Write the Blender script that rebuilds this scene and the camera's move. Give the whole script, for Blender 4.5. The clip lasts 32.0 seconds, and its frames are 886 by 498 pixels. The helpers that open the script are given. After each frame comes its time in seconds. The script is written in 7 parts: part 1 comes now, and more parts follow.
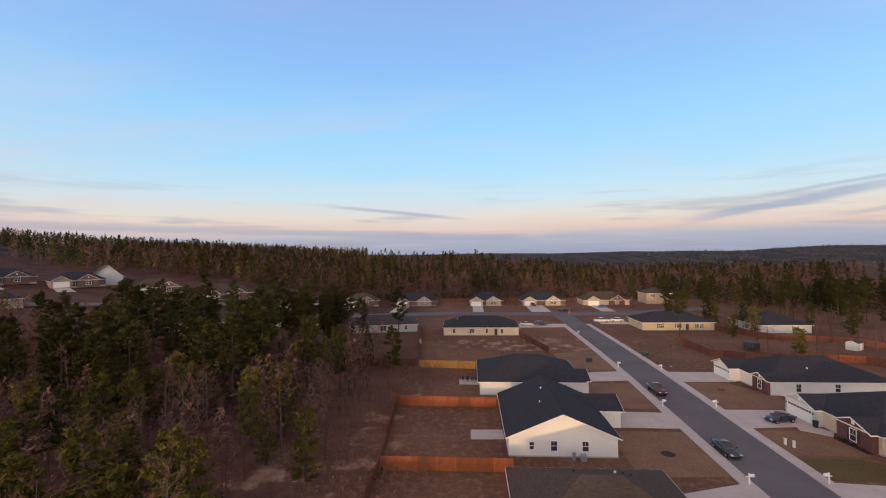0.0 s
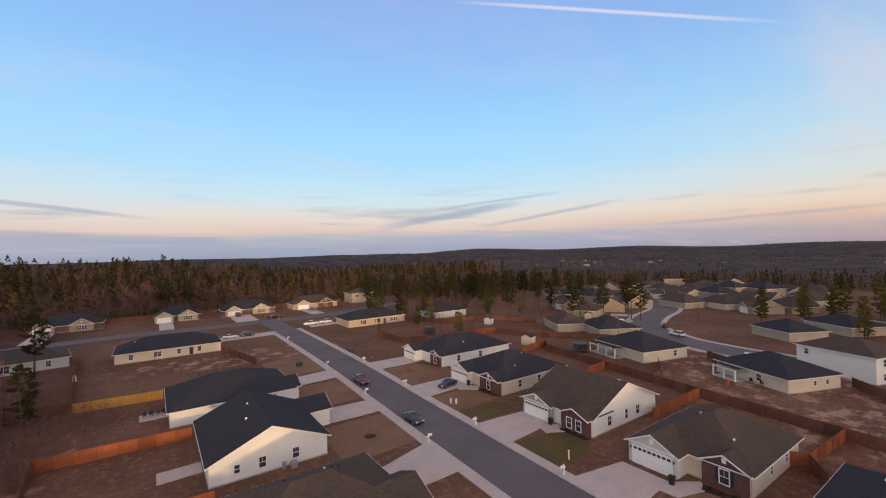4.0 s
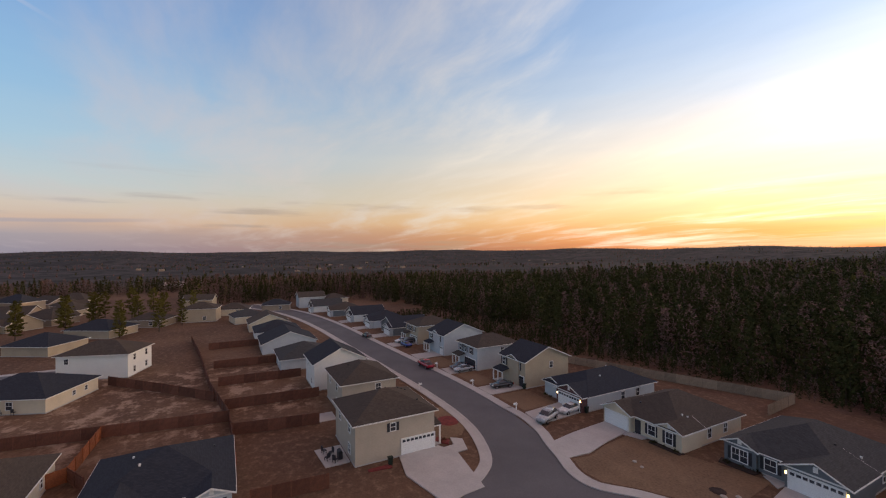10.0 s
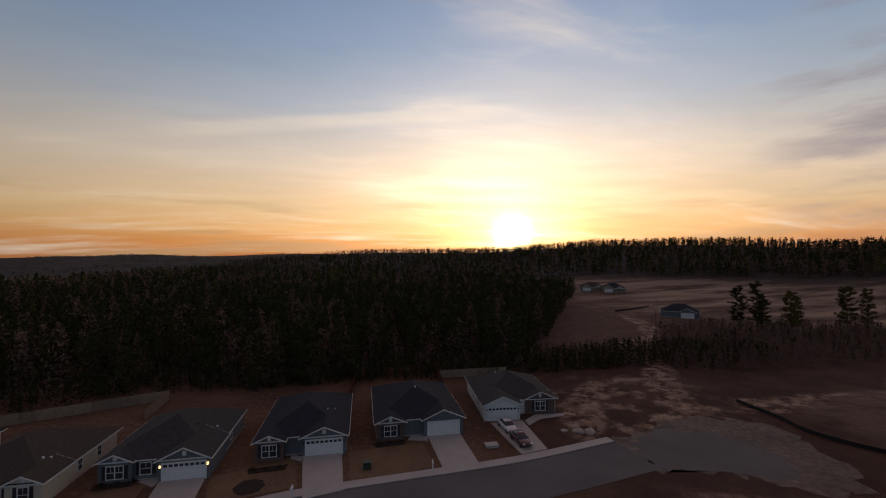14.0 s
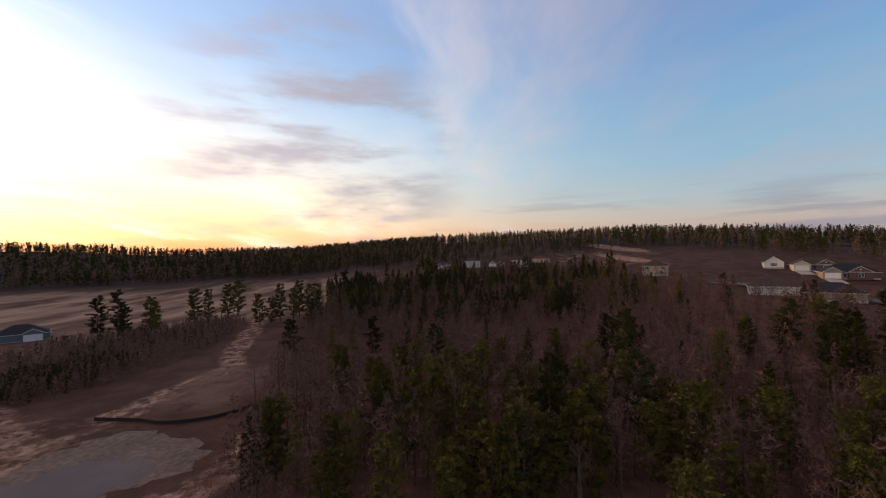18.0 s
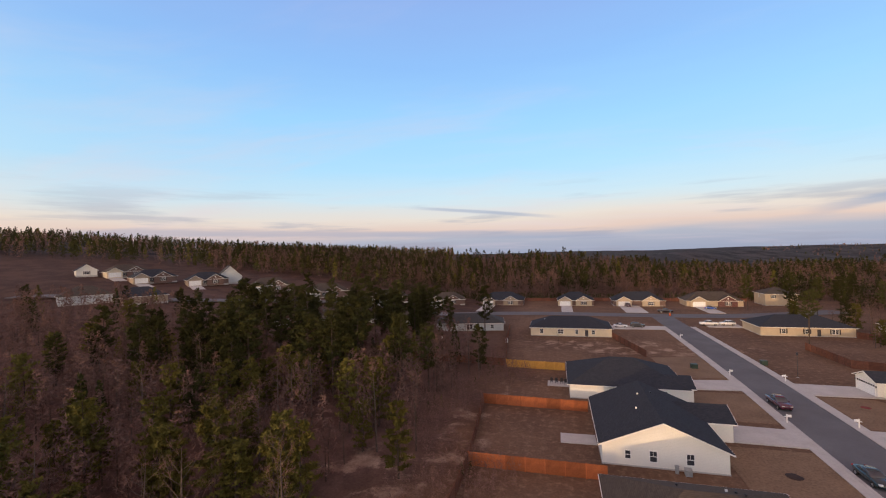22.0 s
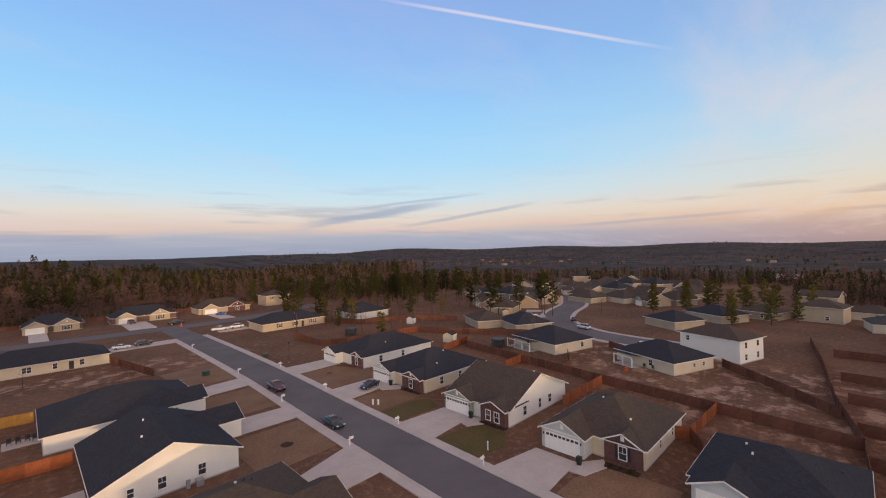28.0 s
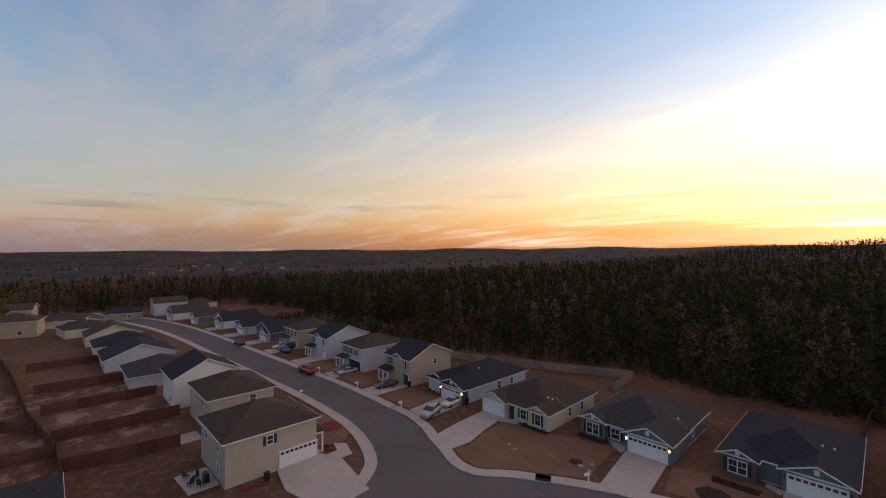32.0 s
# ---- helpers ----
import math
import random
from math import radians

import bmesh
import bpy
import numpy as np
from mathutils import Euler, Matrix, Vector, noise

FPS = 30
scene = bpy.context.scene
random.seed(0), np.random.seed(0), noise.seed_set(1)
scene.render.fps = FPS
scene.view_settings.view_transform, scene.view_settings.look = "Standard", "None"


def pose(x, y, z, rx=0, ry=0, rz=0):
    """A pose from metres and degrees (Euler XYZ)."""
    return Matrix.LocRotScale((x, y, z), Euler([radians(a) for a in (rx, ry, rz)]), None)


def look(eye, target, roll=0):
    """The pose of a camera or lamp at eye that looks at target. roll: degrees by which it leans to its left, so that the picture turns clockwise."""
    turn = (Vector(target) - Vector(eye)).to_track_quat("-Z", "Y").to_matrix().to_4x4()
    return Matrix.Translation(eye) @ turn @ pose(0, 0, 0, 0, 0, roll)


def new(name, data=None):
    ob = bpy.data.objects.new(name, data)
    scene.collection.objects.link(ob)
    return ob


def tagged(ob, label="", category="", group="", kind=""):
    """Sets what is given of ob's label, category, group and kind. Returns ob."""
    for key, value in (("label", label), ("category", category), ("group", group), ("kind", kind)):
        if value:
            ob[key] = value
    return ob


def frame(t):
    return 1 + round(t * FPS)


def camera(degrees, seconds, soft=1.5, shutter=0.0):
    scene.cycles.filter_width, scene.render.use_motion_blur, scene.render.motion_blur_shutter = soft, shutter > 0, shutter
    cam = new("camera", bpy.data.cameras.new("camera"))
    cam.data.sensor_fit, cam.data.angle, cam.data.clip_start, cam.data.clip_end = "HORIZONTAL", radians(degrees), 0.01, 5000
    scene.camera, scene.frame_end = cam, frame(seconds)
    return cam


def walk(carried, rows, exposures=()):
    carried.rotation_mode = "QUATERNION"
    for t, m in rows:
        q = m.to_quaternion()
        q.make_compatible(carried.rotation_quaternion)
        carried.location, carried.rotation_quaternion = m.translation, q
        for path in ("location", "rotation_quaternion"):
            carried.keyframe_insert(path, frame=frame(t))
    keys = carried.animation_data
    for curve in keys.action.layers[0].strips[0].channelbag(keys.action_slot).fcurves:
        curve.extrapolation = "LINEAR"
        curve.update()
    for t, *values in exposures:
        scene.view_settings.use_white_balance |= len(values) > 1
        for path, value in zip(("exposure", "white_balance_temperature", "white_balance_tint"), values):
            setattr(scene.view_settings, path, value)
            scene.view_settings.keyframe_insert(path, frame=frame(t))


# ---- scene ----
cam = camera(93.5, 32.0, soft=1.15)

# seconds, x, y, z, yaw, pitch, roll
PATH = [
    (0.0, -0.18, 0.20, 28.03, 3.67, 0.44, 0.74),
    (0.5, -0.20, 0.16, 28.03, 0.37, 0.43, 0.84),
    (1.0, -0.20, 0.12, 28.01, -3.59, 0.45, 0.94),
    (1.5, -0.20, 0.08, 28.02, -8.21, 0.48, 1.12),
    (2.0, -0.17, -0.07, 28.06, -13.27, 0.55, 1.51),
    (2.5, -0.15, -0.08, 28.07, -18.52, 0.47, 1.52),
    (4.5, -0.08, 0.04, 28.07, -40.20, 0.21, 1.35),
    (5.0, 0.01, 0.09, 28.05, -45.74, 0.12, 1.26),
    (5.5, 0.07, 0.07, 28.05, -51.47, 0.07, 1.19),
    (6.0, 0.09, 0.10, 28.03, -57.51, 0.03, 1.09),
    (6.5, 0.11, 0.15, 28.02, -64.16, -0.01, 1.04),
    (7.0, 0.07, 0.09, 27.98, -71.30, -0.01, 0.93),
    (7.5, 0.14, 0.09, 27.91, -78.55, -0.08, 0.98),
    (8.0, 0.11, 0.07, 27.97, -85.86, -0.16, 0.77),
    (8.5, 0.01, 0.11, 28.02, -93.41, -0.09, 0.60),
    (9.0, -0.00, 0.17, 28.06, -101.20, -0.08, 0.49),
    (9.5, 0.17, 0.10, 28.03, -109.17, -0.02, 0.48),
    (10.0, 0.17, 0.06, 28.03, -117.74, 0.06, 0.27),
    (10.5, 0.12, 0.08, 28.01, -126.75, 0.18, 0.22),
    (11.0, -0.01, 0.08, 28.05, -135.78, 0.30, 0.16),
    (11.5, -0.02, 0.08, 28.06, -144.85, 0.38, 0.03),
    (12.0, -0.02, 0.03, 28.05, -154.10, 0.51, 0.05),
    (12.5, 0.10, -0.10, 28.01, -163.39, 0.61, -0.06),
    (13.0, 0.10, -0.19, 27.97, -172.50, 0.76, -0.07),
    (13.5, 0.04, -0.19, 27.96, -181.60, 0.87, -0.03),
    (14.0, -0.03, -0.12, 27.97, -190.87, 0.96, 0.11),
    (14.5, -0.09, -0.09, 27.97, -200.28, 1.13, 0.35),
    (16.5, 0.20, -0.05, 28.04, -237.95, 1.41, 0.56),
    (17.0, 0.07, -0.03, 28.00, -247.02, 1.30, 0.53),
    (17.5, 0.02, -0.05, 27.96, -256.34, 1.29, 0.53),
    (18.0, 0.04, -0.03, 27.99, -265.67, 1.38, 0.77),
    (18.5, 0.06, -0.04, 28.00, -275.24, 1.26, 0.92),
    (19.0, 0.11, -0.05, 28.00, -284.98, 1.19, 1.05),
    (19.5, 0.24, -0.07, 27.98, -294.64, 1.15, 1.27),
    (20.0, 0.35, -0.15, 27.93, -304.15, 1.12, 1.33),
    (20.5, 0.25, -0.21, 27.91, -313.86, 1.01, 1.42),
    (21.0, 0.13, -0.17, 27.95, -323.69, 0.87, 1.46),
    (21.5, -0.00, -0.13, 27.92, -333.99, 0.70, 1.52),
    (22.0, -0.07, -0.08, 27.97, -344.65, 0.55, 1.54),
    (22.5, -0.19, 0.02, 28.02, -355.41, 0.38, 1.54),
    (23.0, -0.24, 0.11, 28.04, -363.74, 0.29, 1.54),
    (23.5, -0.24, 0.13, 28.03, -366.11, 0.29, 1.47),
    (24.0, -0.22, 0.09, 28.06, -366.33, 0.34, 1.51),
    (24.5, -0.22, 0.11, 28.05, -365.60, 0.39, 1.35),
    (26.5, -0.32, -0.23, 27.98, -380.21, 0.30, 1.65),
    (27.0, -0.31, -0.25, 27.98, -388.23, 0.19, 1.56),
    (27.5, -0.28, -0.19, 27.99, -396.59, 0.08, 1.51),
    (28.0, -0.19, -0.11, 27.94, -405.34, 0.01, 1.41),
    (28.5, -0.09, -0.01, 27.90, -414.85, -0.10, 1.32),
    (29.0, 0.05, 0.06, 27.89, -424.69, -0.18, 1.19),
    (29.5, 0.12, 0.09, 27.95, -434.65, -0.23, 0.95),
    (30.0, 0.21, 0.07, 27.98, -445.04, -0.23, 0.72),
    (30.5, 0.12, 0.01, 28.00, -456.37, -0.39, 1.07),
    (31.0, 0.10, 0.02, 27.99, -468.36, -0.47, 0.92),
    (31.5, 0.10, 0.02, 28.01, -480.66, -0.30, 0.47),
    (32.0, 0.21, 0.05, 28.04, -493.39, -0.03, 0.12),
]
walk(cam, [(t, pose(x, y, z, 90 + p, r, a)) for t, x, y, z, a, p, r in PATH],
     exposures=[(0, 0.0), (7, -0.05), (8, -0.15), (9, -0.25), (10, -0.35), (11, -0.65), (12, -1.05), (13, -1.45), (14, -1.7), (15, -1.7), (16.5, -1.35), (17, -1.05), (18, -0.55), (19, -0.1), (20, 0.15), (21, 0.15), (22, 0.05), (23, 0.0), (29, -0.1), (30, -0.2), (31, -0.3), (32, -0.65)])

# ---- sky and sun ----
SUN_AZ, SUN_EL = radians(200.3), radians(3.0)
SUN_DIR = Vector((math.sin(SUN_AZ) * math.cos(SUN_EL), math.cos(SUN_AZ) * math.cos(SUN_EL), math.sin(SUN_EL)))


def nodes_of(tree):
    """A short way to add nodes: n(type, inputs by index or name, settings)."""
    def n(kind, ins=None, **sets):
        node = tree.nodes.new(kind)
        if "operation" in sets:
            node.operation = sets["operation"]
        if "data_type" in sets:
            node.data_type, node.blend_type = sets["data_type"], sets.get("blend_type", "MIX")
        if "interpolation_type" in sets:
            node.interpolation_type = sets["interpolation_type"]
        for k, v in (ins or {}).items():
            if hasattr(v, "links"):
                tree.links.new(v, node.inputs[k])
            else:
                node.inputs[k].default_value = v
        return node
    return n


def ramp_of(n, fac, stops):
    node = n("ShaderNodeValToRGB", {0: fac})
    e = node.color_ramp.elements
    while len(e) < len(stops):
        e.new(0.5)
    for q, (p, c) in zip(e, stops):
        q.position, q.color = p, (*c, 1)
    return node.outputs[0]


world = bpy.data.worlds.new("world")
scene.world = world
world.use_nodes = True
wt = world.node_tree
wt.nodes.clear()
n = nodes_of(wt)


def m2(op, a, b=0.0, c=0.0):
    return n("ShaderNodeMath", {0: a, 1: b, 2: c}, operation=op).outputs[0]


def mixc(f, a, b, blend="MIX"):
    return n("ShaderNodeMix", {0: f, 6: a, 7: b}, data_type="RGBA", blend_type=blend).outputs[2]


direction = n("ShaderNodeTexCoord").outputs["Generated"]
sep = n("ShaderNodeSeparateXYZ", {0: direction})
up = sep.outputs[2]
toward = n("ShaderNodeVectorMath", {0: direction, 1: tuple(SUN_DIR)}, operation="DOT_PRODUCT").outputs["Value"]
flat = n("ShaderNodeVectorMath", {0: direction, 1: (0.0, -1.0, 0)}, operation="DOT_PRODUCT").outputs["Value"]
height = m2("MAXIMUM", up, 0.0)
nish = n("ShaderNodeTexSky")
nish.sky_type, nish.sun_disc, nish.sun_elevation, nish.sun_rotation = "NISHITA", False, SUN_EL, SUN_AZ
nish.air_density, nish.dust_density, nish.ozone_density = 1.0, 1.5, 2.0
ripple = n("ShaderNodeTexNoise", {"Vector": n("ShaderNodeMapping", {0: direction, "Scale": (3.0, 3.0, 30.0)}).outputs[0], "Scale": 1.0, "Detail": 4.0}).outputs[0]
uneven = m2("ADD", m2("MULTIPLY", height, 1.6), m2("MULTIPLY", m2("SUBTRACT", ripple, 0.5), 0.06))
away = ramp_of(n, uneven, [(0.0, (0.36, 0.41, 0.55)), (0.05, (0.42, 0.46, 0.59)), (0.085, (0.76, 0.58, 0.54)), (0.13, (0.80, 0.71, 0.66)), (0.20, (0.61, 0.77, 0.88)), (0.31, (0.43, 0.73, 0.98)), (0.47, (0.34, 0.66, 1.0)), (0.66, (0.28, 0.53, 0.95)), (0.84, (0.28, 0.45, 0.86)), (0.93, (0.38, 0.36, 0.52)), (1.0, (0.48, 0.29, 0.28))])
near = ramp_of(n, uneven, [(0.0, (0.64, 0.24, 0.09)), (0.05, (0.82, 0.36, 0.12)), (0.10, (0.95, 0.56, 0.24)), (0.17, (0.97, 0.70, 0.40)), (0.33, (0.84, 0.74, 0.62)), (0.52, (0.50, 0.58, 0.70)), (0.70, (0.31, 0.44, 0.66)), (0.84, (0.26, 0.39, 0.63)), (0.93, (0.38, 0.34, 0.42)), (1.0, (0.48, 0.29, 0.28))])
side = n("ShaderNodeMapRange", {0: flat, 1: -0.82, 2: 0.95, 3: 0.0, 4: 1.0}, interpolation_type="SMOOTHSTEP").outputs[0]
base = mixc(side, away, near)
# thin streaked cloud: noise on a plane overhead
div = m2("ADD", height, 0.10)
plane = n("ShaderNodeCombineXYZ", {0: m2("DIVIDE", sep.outputs[0], div), 1: m2("DIVIDE", sep.outputs[1], div), 2: 0.0}).outputs[0]
warp = n("ShaderNodeTexNoise", {"Vector": plane, "Scale": 0.5, "Detail": 3.0}).outputs["Color"]
bent = n("ShaderNodeVectorMath", {0: plane, 1: warp}, operation="ADD").outputs[0]
streak = n("ShaderNodeMapping", {0: bent, "Rotation": (0, 0, radians(-38)), "Scale": (0.55, 1.7, 1)}).outputs[0]
c1 = n("ShaderNodeTexNoise", {"Vector": streak, "Scale": 0.75, "Detail": 7.0, "Roughness": 0.58}).outputs[0]
cloud = n("ShaderNodeMapRange", {0: c1, 1: 0.47, 2: 0.78, 3: 0.0, 4: 1.0}, interpolation_type="SMOOTHSTEP").outputs[0]
cloud_near = m2("MULTIPLY", cloud, m2("MULTIPLY_ADD", side, 0.5, 0.34))
cloud_col = mixc(side, (0.76, 0.62, 0.70, 1), (1.0, 0.90, 0.74, 1))
col = mixc(cloud_near, base, cloud_col)
# grey bars low down
low = n("ShaderNodeMapping", {0: direction, "Scale": (2.2, 2.2, 26.0)}).outputs[0]
c2 = n("ShaderNodeTexNoise", {"Vector": low, "Scale": 1.3, "Detail": 5.0, "Roughness": 0.55}).outputs[0]
band = n("ShaderNodeMapRange", {0: c2, 1: 0.52, 2: 0.68, 3: 0.0, 4: 0.75}, interpolation_type="SMOOTHSTEP").outputs[0]
lowmask = n("ShaderNodeMapRange", {0: up, 1: 0.03, 2: 0.20, 3: 1.0, 4: 0.0}, interpolation_type="SMOOTHSTEP").outputs[0]
bar_col = mixc(side, (0.36, 0.38, 0.50, 1), (0.62, 0.40, 0.22, 1))
col = mixc(m2("MULTIPLY", band, lowmask), col, bar_col)
def trail(col, a, b, wide, strength, colour):
    """A vapour trail along the great circle between two places in the sky (azimuth, height in degrees)."""
    va, vb = (Vector((math.sin(radians(p)) * math.cos(radians(q)), math.cos(radians(p)) * math.cos(radians(q)), math.sin(radians(q)))) for p, q in (a, b))
    nrm, mid = va.cross(vb).normalized(), (va + vb).normalized()
    off = n("ShaderNodeVectorMath", {0: direction, 1: tuple(nrm)}, operation="DOT_PRODUCT").outputs["Value"]
    off = m2("ADD", off, m2("MULTIPLY", m2("SUBTRACT", c1, 0.5), wide * 1.5))
    across = n("ShaderNodeMapRange", {0: m2("ABSOLUTE", off), 1: wide * 0.25, 2: wide, 3: 1.0, 4: 0.0}, interpolation_type="SMOOTHSTEP").outputs[0]
    along = n("ShaderNodeVectorMath", {0: direction, 1: tuple(mid)}, operation="DOT_PRODUCT").outputs["Value"]
    ends = n("ShaderNodeMapRange", {0: along, 1: va.dot(mid) - 0.004, 2: min(0.9995, va.dot(mid) + 0.05), 3: 0.0, 4: strength}, interpolation_type="SMOOTHSTEP").outputs[0]
    return mixc(m2("MULTIPLY", across, ends), col, colour)


col = trail(col, (36.0, 31.0), (75.5, 21.8), 0.0048, 0.6, (0.95, 0.82, 0.86, 1))
# slate-blue streaks low in the north and north-east
for a_, b_, w_, k_ in (((26.0, 3.3), (46.0, 6.4), 0.012, 0.75), ((40.0, 3.2), (58.0, 5.9), 0.006, 0.55), ((33.0, 5.6), (50.0, 7.4), 0.005, 0.5), ((-20.0, 6.3), (0.0, 4.4), 0.0055, 0.6), ((60.0, 2.6), (84.0, 3.4), 0.005, 0.4), ((-60.0, 3.0), (10.0, 1.6), 0.012, 0.5)):
    col = trail(col, a_, b_, w_, k_, (0.31, 0.37, 0.55, 1))
col = trail(col, (154.0, 13.6), (-158.0, 19.0), 0.022, 0.34, (1.0, 0.92, 0.78, 1))
# grey-mauve cloud banks in the west
wdir = Vector((math.sin(radians(-112)) * math.cos(radians(12)), math.cos(radians(-112)) * math.cos(radians(12)), math.sin(radians(12))))
west = n("ShaderNodeVectorMath", {0: direction, 1: tuple(wdir)}, operation="DOT_PRODUCT").outputs["Value"]
wmask = n("ShaderNodeMapRange", {0: west, 1: 0.925, 2: 0.985, 3: 0.0, 4: 1.0}, interpolation_type="SMOOTHSTEP").outputs[0]
c3 = n("ShaderNodeTexNoise", {"Vector": n("ShaderNodeMapping", {0: direction, "Scale": (2.2, 2.2, 11.0)}).outputs[0], "Scale": 1.6, "Detail": 7.0, "Roughness": 0.55, "Distortion": 0.1}).outputs[0]
wcloud = n("ShaderNodeMapRange", {0: c3, 1: 0.40, 2: 0.66, 3: 0.0, 4: 0.85}, interpolation_type="SMOOTHSTEP").outputs[0]
col = mixc(m2("MULTIPLY", wcloud, wmask), col, (0.36, 0.335, 0.40, 1))
# the sky brightens toward the low sun
lift = m2("ADD", 1.0, m2("MULTIPLY", m2("ADD", 0.62, m2("MULTIPLY", c1, 0.8)), m2("MULTIPLY", m2("POWER", m2("MAXIMUM", m2("MULTIPLY_ADD", toward, 0.76, 0.24), 0.0), 2.6), 2.6)))
col = mixc(1.0, col, n("ShaderNodeCombineXYZ", {0: lift, 1: m2("POWER", lift, 0.90), 2: m2("POWER", lift, 0.82)}).outputs[0], "MULTIPLY")
# the glow round it
glow1 = m2("POWER", m2("MAXIMUM", toward, 0.0), 18.0)
glow2 = m2("POWER", m2("MAXIMUM", toward, 0.0), 160.0)
glow3 = m2("POWER", m2("MAXIMUM", toward, 0.0), 2200.0)
broken = m2("ADD", m2("MULTIPLY_ADD", ripple, 0.9, 0.1), m2("MULTIPLY", c1, 0.8))
col = mixc(1.0, col, mixc(m2("MULTIPLY", glow1, broken), (0, 0, 0, 1), (1.9, 1.35, 0.85, 1)), "ADD")
col = mixc(1.0, col, mixc(m2("MULTIPLY", glow2, broken), (0, 0, 0, 1), (4.0, 2.6, 1.0, 1)), "ADD")
col = mixc(1.0, col, mixc(glow3, (0, 0, 0, 1), (24.0, 18.0, 9.0, 1)), "ADD")

bg_a = n("ShaderNodeBackground", {0: col, 1: 0.92})
bg_b = n("ShaderNodeBackground", {0: nish.outputs[0], 1: 0.05})
both = n("ShaderNodeAddShader", {0: bg_a.outputs[0], 1: bg_b.outputs[0]})
out = n("ShaderNodeOutputWorld", {0: both.outputs[0]})

sun = new("sun", bpy.data.lights.new("sun", "SUN"))
sun.data.energy, sun.data.angle, sun.data.color = 1.8, radians(0.6), (1.0, 0.62, 0.32)
sun.matrix_world = look((0, 0, 0), -SUN_DIR)

# ---- materials ----
MATS = {}


def material(name, c1, c2, scale=3.0, rough=0.85, metal=0.0, bump=0.15, fine=40.0, pattern="", spec=0.3, vary=0.0, coat=0.0, grain=0.28):
    """Two tones mixed by a broad noise, a finer grain over them, and relief."""
    if name in MATS:
        return MATS[name]
    mat = bpy.data.materials.new(name)
    mat.use_nodes = True
    t = mat.node_tree
    t.nodes.clear()
    q = nodes_of(t)
    co = q("ShaderNodeTexCoord").outputs["Object"]
    big = q("ShaderNodeTexNoise", {"Vector": co, "Scale": scale, "Detail": 5.0, "Roughness": 0.6}).outputs[0]
    small = q("ShaderNodeTexNoise", {"Vector": co, "Scale": fine, "Detail": 3.0}).outputs[0]
    f = q("ShaderNodeMapRange", {0: big, 1: 0.32, 2: 0.68, 3: 0.0, 4: 1.0}).outputs[0]
    colr = q("ShaderNodeMix", {0: f, 6: (*c1, 1), 7: (*c2, 1)}, data_type="RGBA").outputs[2]
    g = q("ShaderNodeMapRange", {0: small, 1: 0.25, 2: 0.75, 3: 1 - grain, 4: 1 + grain}).outputs[0]
    colr = q("ShaderNodeMix", {0: 1.0, 6: colr, 7: g}, data_type="RGBA", blend_type="MULTIPLY").outputs[2]
    relief = small
    if pattern == "lap":
        z = q("ShaderNodeSeparateXYZ", {0: co}).outputs[2]
        saw = q("ShaderNodeMath", {0: q("ShaderNodeMath", {0: z, 1: 5.5}, operation="MULTIPLY").outputs[0]}, operation="FRACT").outputs[0]
        shade = q("ShaderNodeMapRange", {0: saw, 1: 0.0, 2: 0.14, 3: 0.80, 4: 1.0}).outputs[0]
        colr = q("ShaderNodeMix", {0: 1.0, 6: colr, 7: shade}, data_type="RGBA", blend_type="MULTIPLY").outputs[2]
        relief = saw
    if pattern in ("brick", "shingle"):
        sp = q("ShaderNodeSeparateXYZ", {0: co})
        flat_u = q("ShaderNodeMath", {0: sp.outputs[0], 1: sp.outputs[1]}, operation="ADD").outputs[0]
        uv = q("ShaderNodeCombineXYZ", {0: flat_u, 1: sp.outputs[2], 2: 0.0}).outputs[0]
        wide, tall, mortar = (0.22, 0.075, 0.012) if pattern == "brick" else (0.34, 0.075, 0.004)
        b = q("ShaderNodeTexBrick", {"Vector": uv, "Color1": (*c1, 1), "Color2": (*c2, 1), "Mortar": (0.17, 0.13, 0.12, 1) if pattern == "brick" else (*[0.6 * v for v in c1], 1), "Scale": 1.0, "Mortar Size": mortar, "Brick Width": wide, "Row Height": tall})
        colr = q("ShaderNodeMix", {0: 0.7, 6: colr, 7: b.outputs[0]}, data_type="RGBA").outputs[2]
        relief = b.outputs[1]
    if vary:
        rnd = q("ShaderNodeObjectInfo").outputs["Random"]
        k = q("ShaderNodeMapRange", {0: rnd, 1: 0.0, 2: 1.0, 3: 1 - vary, 4: 1 + vary}).outputs[0]
        colr = q("ShaderNodeMix", {0: 1.0, 6: colr, 7: k}, data_type="RGBA", blend_type="MULTIPLY").outputs[2]
    bp = q("ShaderNodeBump", {"Strength": bump, "Distance": 0.02, "Height": relief})
    r = q("ShaderNodeMapRange", {0: big, 1: 0.2, 2: 0.8, 3: max(0.02, rough - 0.1), 4: min(1, rough + 0.1)}).outputs[0]
    bs = q("ShaderNodeBsdfPrincipled", {"Base Color": colr, "Roughness": r, "Metallic": metal, "Normal": bp.outputs[0], "Specular IOR Level": spec, "Coat Weight": coat})
    q("ShaderNodeOutputMaterial", {0: bs.outputs[0]})
    MATS[name] = mat
    return mat


